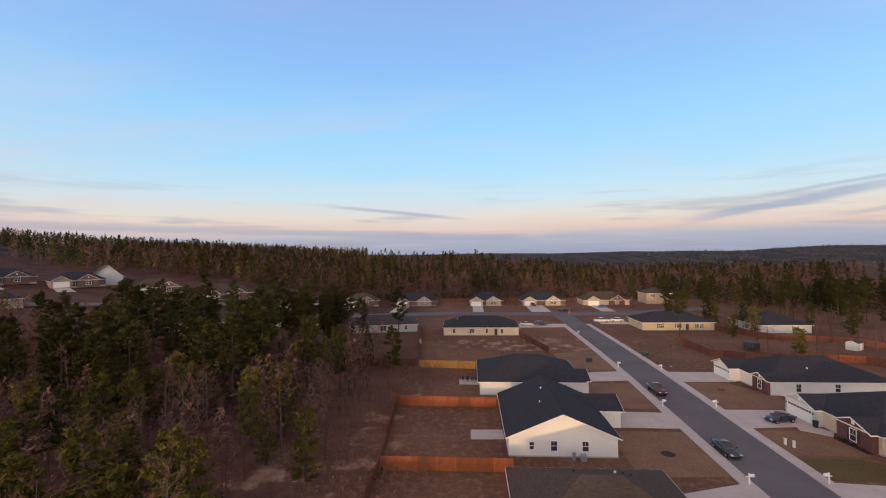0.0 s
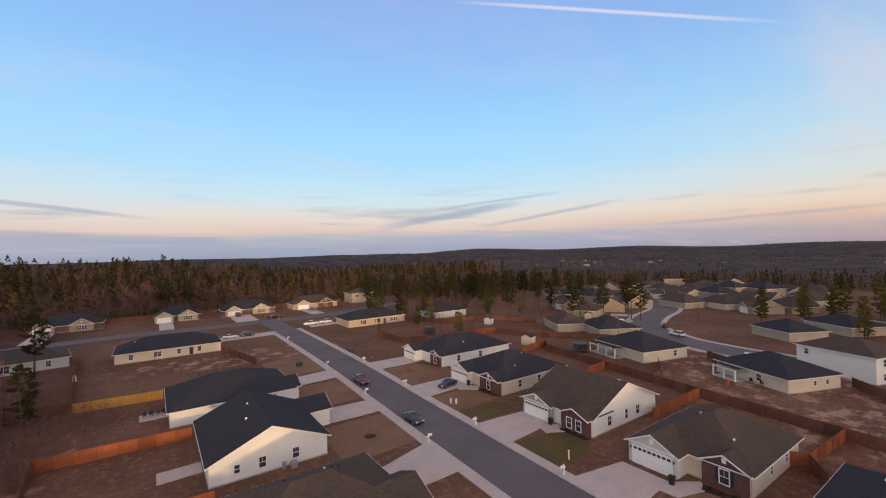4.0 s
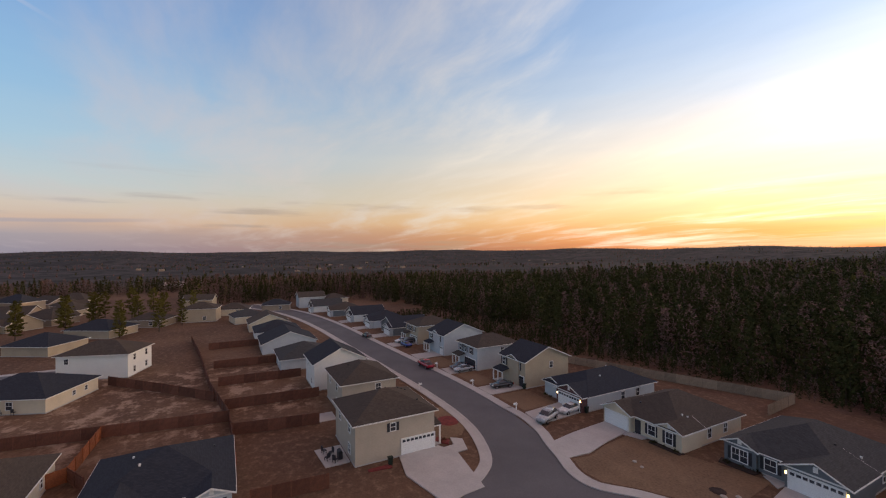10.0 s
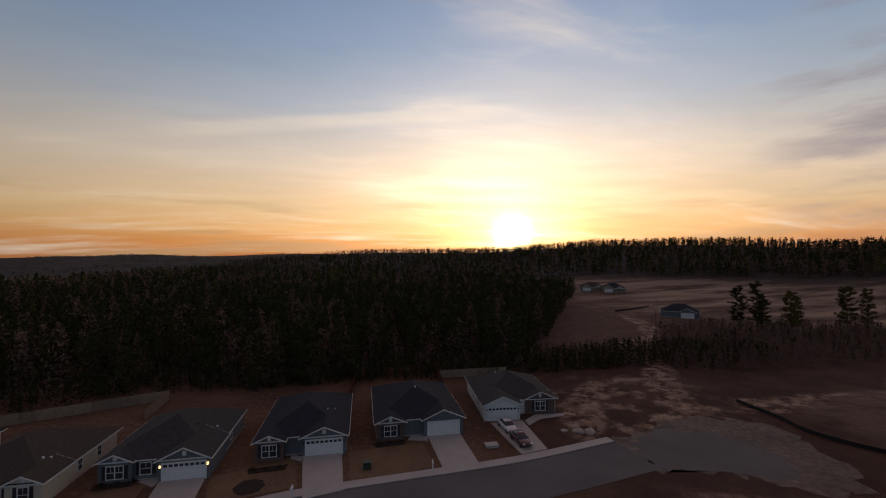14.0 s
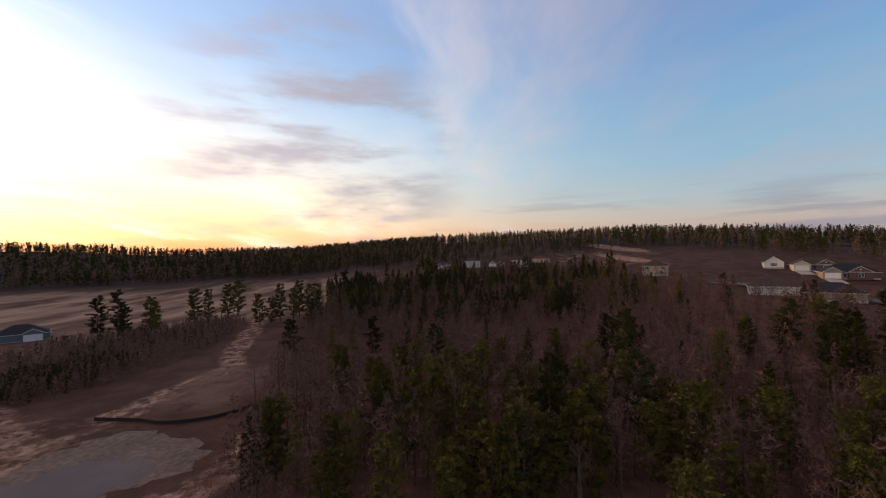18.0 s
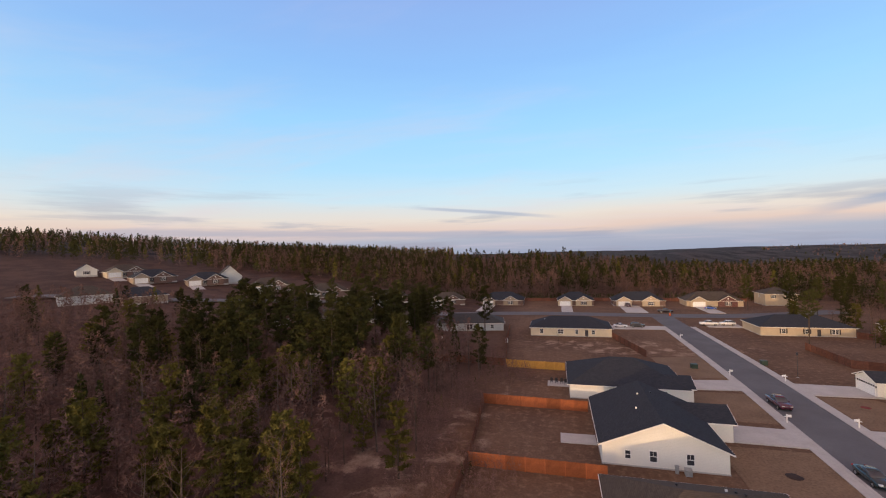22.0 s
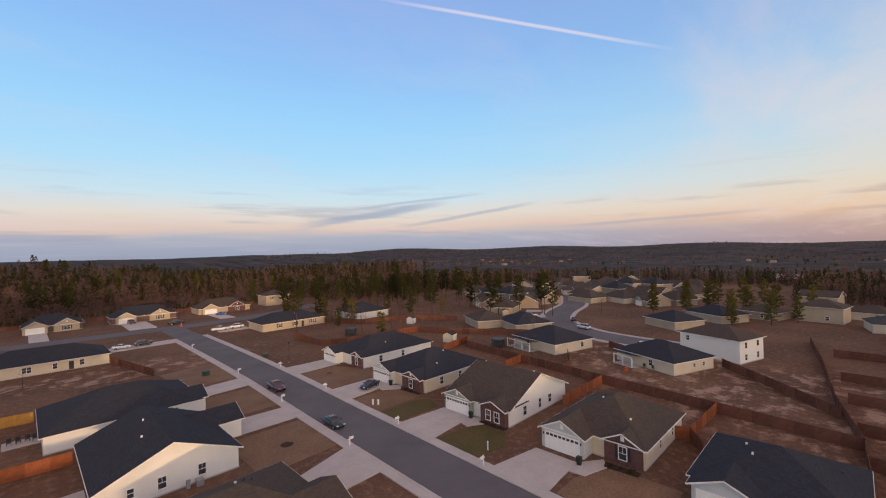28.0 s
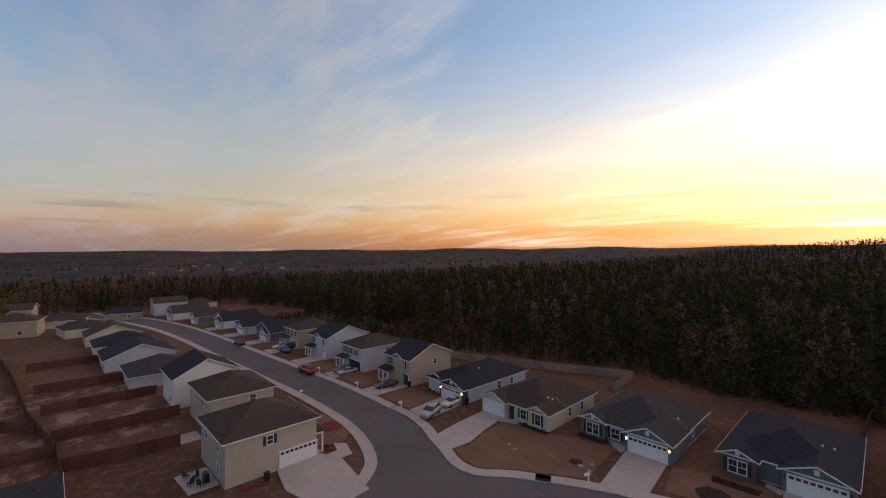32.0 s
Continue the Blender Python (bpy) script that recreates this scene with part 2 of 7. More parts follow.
SHINGLE_DARK = material("charcoal_shingle", (0.027, 0.031, 0.041), (0.042, 0.047, 0.060), 0.6, 0.9, spec=0.12, pattern="shingle", fine=14, grain=0.12)
SHINGLE_BROWN = material("weathered_brown_shingle", (0.060, 0.050, 0.043), (0.088, 0.075, 0.064), 0.6, 0.9, spec=0.12, pattern="shingle", fine=14, grain=0.12)
SHINGLE_GREY = material("grey_shingle", (0.048, 0.050, 0.052), (0.075, 0.076, 0.078), 0.6, 0.9, spec=0.12, pattern="shingle", fine=14, grain=0.12)
SIDING_WHITE = material("white_lap_siding", (0.78, 0.76, 0.70), (0.72, 0.71, 0.66), 0.4, 0.6, pattern="lap", fine=6, grain=0.05)
SIDING_CREAM = material("cream_lap_siding", (0.66, 0.57, 0.42), (0.58, 0.50, 0.37), 0.4, 0.6, pattern="lap", fine=6, grain=0.05)
SIDING_TAN = material("tan_lap_siding", (0.46, 0.38, 0.27), (0.40, 0.33, 0.24), 0.4, 0.6, pattern="lap", fine=6, grain=0.05)
SIDING_GREY = material("pale_grey_lap_siding", (0.52, 0.55, 0.56), (0.45, 0.48, 0.50), 0.4, 0.6, pattern="lap", fine=6, grain=0.05)
SIDING_SLATE = material("slate_blue_lap_siding", (0.165, 0.178, 0.188), (0.135, 0.148, 0.158), 0.4, 0.6, pattern="lap", fine=6, grain=0.05)
SIDING_ALMOND = material("almond_lap_siding", (0.50, 0.43, 0.34), (0.44, 0.38, 0.30), 0.4, 0.6, pattern="lap", fine=6, grain=0.05)
SIDING_BEIGE = material("beige_lap_siding", (0.34, 0.27, 0.20), (0.29, 0.23, 0.17), 0.4, 0.6, pattern="lap", fine=6, grain=0.05)
SIDING_SAGE = material("sage_lap_siding", (0.30, 0.33, 0.28), (0.26, 0.29, 0.25), 0.4, 0.6, pattern="lap", fine=6, grain=0.05)
BRICK_RED = material("dark_red_brick", (0.125, 0.038, 0.036), (0.085, 0.028, 0.028), 1.5, 0.85, pattern="brick")
BRICK_BROWN = material("brown_brick", (0.17, 0.10, 0.08), (0.12, 0.075, 0.062), 1.5, 0.85, pattern="brick")
TRIM = material("white_painted_trim", (0.80, 0.79, 0.75), (0.72, 0.71, 0.68), 2.0, 0.5, bump=0.03)
DOOR_WHITE = material("white_door_panel", (0.80, 0.80, 0.77), (0.74, 0.74, 0.72), 1.5, 0.4, bump=0.03)
DOOR_DARK = material("dark_painted_door", (0.05, 0.05, 0.06), (0.035, 0.03, 0.035), 2.0, 0.4, bump=0.03)
SHUTTER = material("black_shutter", (0.025, 0.025, 0.03), (0.04, 0.04, 0.045), 2.0, 0.5)
GLASS = material("dark_window_glass", (0.03, 0.035, 0.045), (0.05, 0.055, 0.065), 1.0, 0.08, bump=0.01, spec=0.8)
CONCRETE = material("pale_concrete", (0.47, 0.45, 0.425), (0.40, 0.38, 0.36), 0.35, 0.85, fine=5, grain=0.08)
ASPHALT = material("grey_asphalt", (0.128, 0.124, 0.130), (0.104, 0.101, 0.107), 0.12, 0.85, fine=9, grain=0.12)
DRY_LAWN = material("dormant_tan_lawn", (0.205, 0.132, 0.078), (0.150, 0.096, 0.058), 0.16, 0.95, fine=3.5)
GREEN_LAWN = material("dull_green_lawn", (0.070, 0.062, 0.018), (0.10, 0.078, 0.028), 0.25, 0.95, fine=4)
MULCH = material("red_mulch", (0.22, 0.04, 0.035), (0.12, 0.03, 0.028), 2.0, 0.95)
DARK_MULCH = material("dark_mulch", (0.05, 0.03, 0.022), (0.03, 0.02, 0.018), 2.0, 0.95)
FENCE_NEW = material("orange_cedar_board", (0.30, 0.095, 0.035), (0.22, 0.068, 0.028), 1.2, 0.8, fine=12, vary=0.3)
FENCE_YELLOW = material("fresh_yellow_pine_board", (0.48, 0.27, 0.06), (0.40, 0.21, 0.05), 1.2, 0.8, fine=12, vary=0.15)
FENCE_OLD = material("brown_weathered_board", (0.17, 0.068, 0.040), (0.115, 0.050, 0.033), 1.2, 0.85, fine=12, vary=0.25)
BARK = material("grey_brown_bark", (0.085, 0.06, 0.045), (0.05, 0.038, 0.03), 2.0, 0.95, fine=9)
PALE_BARK = material("pale_bare_wood", (0.125, 0.095, 0.080), (0.080, 0.060, 0.052), 2.0, 0.95, fine=9)
NEEDLES = material("pine_needles", (0.030, 0.033, 0.012), (0.050, 0.050, 0.018), 0.5, 0.95, fine=3, vary=0.35, spec=0.05)
NEEDLES_WARM = material("yellow_green_pine_needles", (0.078, 0.074, 0.020), (0.112, 0.098, 0.026), 0.5, 0.95, fine=3, vary=0.3, spec=0.05)
TWIGS = material("bare_brown_twigs", (0.185, 0.112, 0.094), (0.120, 0.074, 0.064), 0.5, 0.97, fine=3, vary=0.3, spec=0.04)

# ---- mesh helpers ----


def part(name, bm, mat, parent=None, label=""):
    me = bpy.data.meshes.new(name)
    bm.to_mesh(me)
    bm.free()
    me.materials.append(mat)
    ob = new(name, me)
    if parent is not None:
        ob.parent = parent
    if label:
        ob["label"] = label
    return ob


def shared(name, me, parent, m):
    ob = new(name, me)
    ob.parent = parent
    ob.matrix_basis = m
    return ob


def mesh_of(name, bm, mat):
    me = bpy.data.meshes.new(name)
    bm.to_mesh(me)
    bm.free()
    me.materials.append(mat)
    return me


def box(bm, x0, x1, y0, y1, z0, z1):
    v = [bm.verts.new((x, y, z)) for z in (z0, z1) for x, y in ((x0, y0), (x1, y0), (x1, y1), (x0, y1))]
    for f in ((3, 2, 1, 0), (4, 5, 6, 7), (0, 1, 5, 4), (1, 2, 6, 5), (2, 3, 7, 6), (3, 0, 4, 7)):
        bm.faces.new([v[i] for i in f])
    return v


def boxes(*dims):
    bm = bmesh.new()
    for d in dims:
        box(bm, *d)
    return bm


def solid(pts, faces):
    bm = bmesh.new()
    v = [bm.verts.new(p) for p in pts]
    for f in faces:
        bm.faces.new([v[i] for i in f])
    return bm


def tube(bm, pts, radii, sides=6):
    """A tapered tube through points."""
    rings = []
    for i, p in enumerate(pts):
        p = Vector(p)
        d = (Vector(pts[min(i + 1, len(pts) - 1)]) - Vector(pts[max(i - 1, 0)])).normalized()
        a = d.orthogonal().normalized()
        b = d.cross(a)
        rings.append([bm.verts.new(p + radii[i] * (math.cos(q) * a + math.sin(q) * b)) for q in [2 * math.pi * k / sides for k in range(sides)]])
    for r0, r1 in zip(rings, rings[1:]):
        for k in range(sides):
            bm.faces.new((r0[k], r0[(k + 1) % sides], r1[(k + 1) % sides], r1[k]))
    bm.faces.new(rings[0][::-1])
    bm.faces.new(rings[-1])


def thing(name, m, label, category, group=""):
    ob = new(name)
    ob.matrix_world = m
    return tagged(ob, label, category, group)


# ---- the lie of the land ----
SKY_AZ = np.array([-180, -160, -150, -136, -127, -114, -101, -88, -69, -53, -40, -30, -20, -10, 0, 11, 22, 40, 60, 100, 140, 165, 180])
SKY_EL = np.array([0.85, 1.35, 1.95, 1.95, 1.6, 2.05, 3.0, 3.75, 4.2, 3.3, 2.35, 1.6, 1.2, 0.95, 0.7, 0.6, 0.35, 0.35, 0.25, 0.05, 0.3, 0.55, 0.85])
SKY_D = np.array([1500, 1100, 1000, 900, 800, 750, 700, 650, 620, 600, 600, 620, 620, 560, 520, 620, 1300, 2600, 2700, 2700, 2600, 2200, 1500])
RISE = np.array([150, 160, 170, 180, 190, 180, 160, 130, 112, 105, 105, 105, 150, 230, 250, 260, 300, 350, 350, 330, 300, 200, 150])
DIP = np.array([6, 3, 2, 2, 2, 2, 0, 0, 0, 0, 0, 0, 0, 0, 0, 2, 10, 22, 24, 24, 22, 14, 6])


def land(x, y):
    r = np.hypot(x, y) + 1e-6
    az = np.degrees(np.arctan2(x, y))
    el, d, r0, dip = (np.interp(az, SKY_AZ, q) for q in (SKY_EL, SKY_D, RISE, DIP))
    top = 28 + d * np.tan(np.radians(el)) - 15
    s = np.clip((r - r0) / (d - r0), 0, 1.6)
    k = np.clip(s, 0, 1)
    steep = np.interp(az, [-78, -58, -30, -16], [0, 1, 1, 0])
    h = top * (steep * k ** 0.78 + (1 - steep) * k * k * (3 - 2 * k)) - dip * np.sin(np.pi * k) ** 2
    h = h - np.maximum(s - 1, 0) * 25
    far = np.clip((r - 350) / 600, 0, 1)
    h = h + far * (3.5 * np.sin(x * 0.0061 + 1.3) * np.cos(y * 0.0053) + 2.0 * np.sin(x * 0.017 + y * 0.013) + 4.0 * np.sin(az * 0.33 + 1.0) * (r > 1500))
    return h


def ground_z(x, y):
    return float(land(np.array([x * 1.0]), np.array([y * 1.0]))[0])


def ground_mesh():
    rings = np.concatenate([np.arange(6, 130, 6.0), np.geomspace(130, 4600, 70)])
    naz = 240
    az = np.linspace(0, 2 * np.pi, naz, endpoint=False)
    X = (rings[:, None] * np.sin(az)).ravel()
    Y = (rings[:, None] * np.cos(az)).ravel()
    Z = land(X, Y)
    verts = [(0, 0, 0)] + list(zip(X.tolist(), Y.tolist(), Z.tolist()))
    faces = [(0, 1 + (j + 1) % naz, 1 + j) for j in range(naz)]
    for i in range(len(rings) - 1):
        a, b = 1 + i * naz, 1 + (i + 1) * naz
        faces += [(a + j, a + (j + 1) % naz, b + (j + 1) % naz, b + j) for j in range(naz)]
    me = bpy.data.meshes.new("ground")
    me.from_pydata(verts, [], faces)
    me.polygons.foreach_set("use_smooth", [True] * len(me.polygons))
    me.update()
    return me


def ground_material():
    """Dormant grass and red-brown soil, leaf litter, pale sand on the graded land, and far woods tinted for haze."""
    mat = bpy.data.materials.new("dormant_grass_and_soil")
    mat.use_nodes = True
    t = mat.node_tree
    t.nodes.clear()
    q = nodes_of(t)
    co = q("ShaderNodeTexCoord").outputs["Object"]

    def noise(scale, detail=5.0, rough=0.6):
        return q("ShaderNodeTexNoise", {"Vector": co, "Scale": scale, "Detail": detail, "Roughness": rough}).outputs[0]

    def mix(f, a, b, blend="MIX"):
        return q("ShaderNodeMix", {0: f, 6: a, 7: b}, data_type="RGBA", blend_type=blend).outputs[2]

    def span(v, a, b):
        return q("ShaderNodeMapRange", {0: v, 1: a, 2: b, 3: 0.0, 4: 1.0}, interpolation_type="SMOOTHSTEP").outputs[0]

    def blob(x, y, rx, ry, rot=0.0):
        p = q("ShaderNodeMapping", {0: co, 1: (x, y, 0), 2: (0, 0, radians(rot)), 3: (rx, ry, 1e6)}).outputs[0]
        p.node.vector_type = "TEXTURE"
        p2 = q("ShaderNodeVectorMath", {0: p, 1: (1, 1, 0)}, operation="MULTIPLY").outputs[0]
        l = q("ShaderNodeVectorMath", {0: p2}, operation="LENGTH").outputs["Value"]
        wob = q("ShaderNodeMath", {0: l, 1: q("ShaderNodeMath", {0: noise(0.09), 1: 0.9}, operation="MULTIPLY").outputs[0]}, operation="ADD").outputs[0]
        return q("ShaderNodeMapRange", {0: wob, 1: 1.1, 2: 1.55, 3: 1.0, 4: 0.0}, interpolation_type="SMOOTHSTEP").outputs[0]

    def either(a, b):
        return q("ShaderNodeMath", {0: a, 1: b}, operation="MAXIMUM").outputs[0]

    def times(a, b):
        return q("ShaderNodeMath", {0: a, 1: b}, operation="MULTIPLY").outputs[0]

    grass = mix(span(noise(0.05), 0.35, 0.65), (0.155, 0.094, 0.060, 1), (0.104, 0.062, 0.042, 1))
    grass = mix(span(noise(0.9, 6.0), 0.45, 0.75), grass, (0.205, 0.135, 0.088, 1))
    litter = mix(span(noise(0.25), 0.4, 0.62), (0.085, 0.052, 0.043, 1), (0.125, 0.076, 0.062, 1))
    sand = mix(span(noise(0.30, 7.0), 0.35, 0.65), (0.40, 0.30, 0.225, 1), (0.19, 0.12, 0.085, 1))
    px = q("ShaderNodeSeparateXYZ", {0: co}).outputs[0]
    rough_soil = mix(span(noise(0.12), 0.4, 0.62), (0.060, 0.035, 0.027, 1), (0.092, 0.054, 0.040, 1))
    grass = mix(q("ShaderNodeMapRange", {0: px, 1: -30.0, 2: -14.0, 3: 1.0, 4: 0.0}).outputs[0], grass, rough_soil)
    woods = blob(-62, 62, 48, 105, -8)
    for b in ((-40, 10, 26, 60, 0), (-120, 60, 70, 110, 0), (60, 330, 420, 95, 0), (60, -185, 330, 100, 0), (-120, -260, 90, 120, 0)):
        woods = either(woods, blob(*b))
    colr = mix(woods, grass, litter)
    bare = blob(-52, -72, 22, 18, 30)
    for b in ((-75, -110, 14, 12, 60), (-345, 90, 60, 30, 15), (-15, 58, 5, 24, 0), (-24, 50, 9, 8, 0), (-14, 82, 4, 14, 0)):
        bare = either(bare, blob(*b))
    tracks = None
    for line in (((-46, -60), (-57, -64), (-64, -82), (-74, -94), (-76, -113), (-99, -129), (-112, -150), (-118, -172)), ((-70, -66), (-78, -66), (-90, -66), (-106, -64), (-121, -73), (-145, -83), (-171, -93), (-205, -108), (-240, -126)), ((-34, -60), (-40, -72), (-52, -84)), ((-38, -40), (-52, -33), (-66, -36))):
        for (xa, ya), (xb, yb) in zip(line, line[1:]):
            seg = blob((xa + xb) / 2, (ya + yb) / 2, math.hypot(xb - xa, yb - ya) * 0.75, 4.2, math.degrees(math.atan2(yb - ya, xb - xa)))
            tracks = seg if tracks is None else either(tracks, seg)
    colr = mix(times(tracks, span(noise(0.35, 6.0, 0.7), 0.42, 0.58)), colr, sand)
    colr = mix(times(blob(-92, -58, 20, 11, 15), span(noise(0.2, 6.0), 0.3, 0.6)), colr, (0.150, 0.105, 0.082, 1))
    turned = q("ShaderNodeMapping", {0: co, 2: (0, 0, radians(-130)), 3: (0.016, 0.055, 0.1)}).outputs[0]
    strips = q("ShaderNodeTexNoise", {"Vector": turned, "Scale": 1.0, "Detail": 6.0, "Roughness": 0.6}).outputs[0]
    colr = mix(times(blob(-235, -205, 190, 105, 130), span(strips, 0.38, 0.66)), colr, (0.33, 0.245, 0.18, 1))
    patch = times(span(noise(0.16, 6.0, 0.65), 0.50, 0.62), 0.75)
    colr = mix(times(bare, patch), colr, sand)
    yards = either(blob(95, 8, 26, 34), blob(108, 35, 24, 24))
    yards = either(yards, blob(20, 128, 30, 10))
    colr = mix(times(yards, span(noise(0.22, 6.0, 0.7), 0.50, 0.60)), colr, (0.32, 0.225, 0.16, 1))
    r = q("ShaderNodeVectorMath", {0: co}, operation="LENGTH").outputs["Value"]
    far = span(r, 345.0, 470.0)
    # grey-purple winter woods, with some distance haze tinted into the base colour
    hazy_distance = mix(span(noise(0.006), 0.4, 0.6), (0.038, 0.035, 0.038, 1), (0.066, 0.056, 0.057, 1))
    hazy_distance = mix(times(span(noise(0.0016, 8.0, 0.7), 0.58, 0.66), 0.6), hazy_distance, (0.11, 0.085, 0.075, 1))
    hazy_distance = mix(span(noise(0.03, 6.0, 0.7), 0.45, 0.60), hazy_distance, (0.018, 0.019, 0.018, 1))
    colr = mix(far, colr, hazy_distance)
    crest = either(blob(-320, 112, 48, 7, 12), blob(-388, 126, 60, 9, 11))
    colr = mix(times(crest, 0.8), colr, sand)
    g = q("ShaderNodeMapRange", {0: noise(3.0, 4.0), 1: 0.25, 2: 0.75, 3: 0.75, 4: 1.25}).outputs[0]
    colr = mix(1.0, colr, g, "MULTIPLY")
    bp = q("ShaderNodeBump", {"Strength": 0.5, "Distance": 0.08, "Height": noise(1.6, 6.0)})
    bs = q("ShaderNodeBsdfPrincipled", {"Base Color": colr, "Roughness": 0.95, "Normal": bp.outputs[0], "Specular IOR Level": 0.1})
    q("ShaderNodeOutputMaterial", {0: bs.outputs[0]})
    return mat


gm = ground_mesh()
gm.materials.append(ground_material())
tagged(new("ground", gm), "dormant tan grass, soil and leaf litter rolling to haze-tinted wooded hills", "ground", kind="structure")

# ---- streets ----


def ribbon(pts, half, z0, z1):
    """A strip with thickness along a line of points."""
    bm = bmesh.new()
    prev = None
    for i, p in enumerate(pts):
        p = Vector((*p, 0))
        d = (Vector((*pts[min(i + 1, len(pts) - 1)], 0)) - Vector((*pts[max(i - 1, 0)], 0))).normalized()
        s = Vector((d.y, -d.x, 0))
        g = max(ground_z(*q.xy) for q in (p + s * half, p, p - s * half))
        row = [bm.verts.new(p + s * o + Vector((0, 0, g + z))) for o, z in ((-half, z0), (-half, z1), (half, z1), (half, z0))]
        if prev:
            for k in range(3):
                bm.faces.new((prev[k], row[k], row[k + 1], prev[k + 1]))
        prev = row
    bmesh.ops.recalc_face_normals(bm, faces=bm.faces)
    return bm


def smooth(pts, n=8):
    """A Catmull-Rom line through points."""
    p = [Vector((*q, 0)) for q in pts]
    p = [2 * p[0] - p[1]] + p + [2 * p[-1] - p[-2]]
    res = []
    for a, b, c, d in zip(p, p[1:], p[2:], p[3:]):
        for i in range(n):
            t = i / n
            res.append((0.5 * ((2 * b) + (c - a) * t + (2 * a - 5 * b + 4 * c - d) * t * t + (3 * b - a - 3 * c + d) * t ** 3)).xy)
    res.append(p[-2].xy)
    return res


def offset(pts, o):
    res = []
    for i, p in enumerate(pts):
        d = (Vector(pts[min(i + 1, len(pts) - 1)]) - Vector(pts[max(i - 1, 0)])).normalized()
        res.append(Vector(p) + Vector((d.y, -d.x)) * o)
    return res


def street(line, half, label, top=0.05):
    tagged(part("road", ribbon(line, half, -0.3, top), ASPHALT), label, "road", kind="structure")


def verge(line, half, o, w=1.25):
    """A kerb and the footpath behind it, on one side of a street."""
    sd = 1 if o > 0 else -1
    tagged(part("kerb", ribbon(offset(line, sd * (half + 0.2)), 0.2, -0.3, 0.16), CONCRETE), "pale concrete kerb along the street", "kerb", kind="structure")
    tagged(part("pavement", ribbon(offset(line, sd * (half + 0.4 + w / 2)), w / 2, -0.3, 0.13), CONCRETE), "pale concrete footpath beside the kerb", "pavement", kind="structure")


def road_x(y):
    """The main street's middle: it leans a little east on its way north."""
    return float(np.interp(y, [10, 32, 52, 76, 101, 140, 184], [35.7, 36.1, 37.0, 38.0, 39.1, 39.6, 39.6]))


def by_road(x, y):
    """A place beside the straight part of the street, moved with it."""
    return (x + road_x(y) - 36.3, y) if y > 0 and 30.0 < x < 49.0 else (x, y)


main_line = smooth([(road_x(y), y) for y in (184, 140, 100, 60, 20)] + [(35.8, -10), (37.0, -24), (42, -33), (50, -37.3), (60, -39.3), (74, -39.5), (90, -38.6), (120, -36.5), (150, -34.5), (178, -31), (205, -24), (235, -10)], 8)
street(main_line, 3.9, "grey asphalt residential street that bends between the houses")
verge(main_line[4:], 3.9, -1)
verge(main_line[4:40], 3.9, 1)
verge(main_line[72:], 3.9, 1)
west_line = smooth([(38, -31), (34, -34.5), (28.7, -37.8), (21.3, -42), (14.5, -45), (7, -47), (-5, -48.2), (-21.5, -49.8), (-38, -53)], 8)
street(west_line, 4.2, "grey asphalt street ending at unbuilt land", 0.042)
verge(west_line[18:], 4.2, -1)
corner_line = smooth([(60, -43.5), (55, -43.5), (50, -42.4), (46.5, -40.9), (42.6, -39.5), (38.6, -38.0), (35, -38.3), (31.4, -41.2), (27.6, -43.5)], 6)
tagged(part("kerb", ribbon(corner_line, 0.2, -0.3, 0.16), CONCRETE), "pale concrete kerb round the street corner", "kerb", kind="structure")
tagged(part("pavement", ribbon(offset(corner_line, -0.84), 0.62, -0.3, 0.13), CONCRETE), "pale concrete footpath round the street corner", "pavement", kind="structure")
cross_line = smooth([(-196, 108), (-160, 124), (-122, 150), (-88, 170), (-50, 184), (-10, 190), (36, 188), (70, 190), (110, 205)], 6)
street(cross_line, 4.6, "grey asphalt cross street", 0.058)
cul_line = smooth([(123, 34), (123.5, 48), (128, 64), (141, 80), (160, 89), (185, 96), (215, 112)], 6)
street(cul_line, 5.2, "curved grey asphalt street round a lawn")
verge(cul_line, 5.2, 1)
verge(cul_line, 5.2, -1)

# ---- houses ----


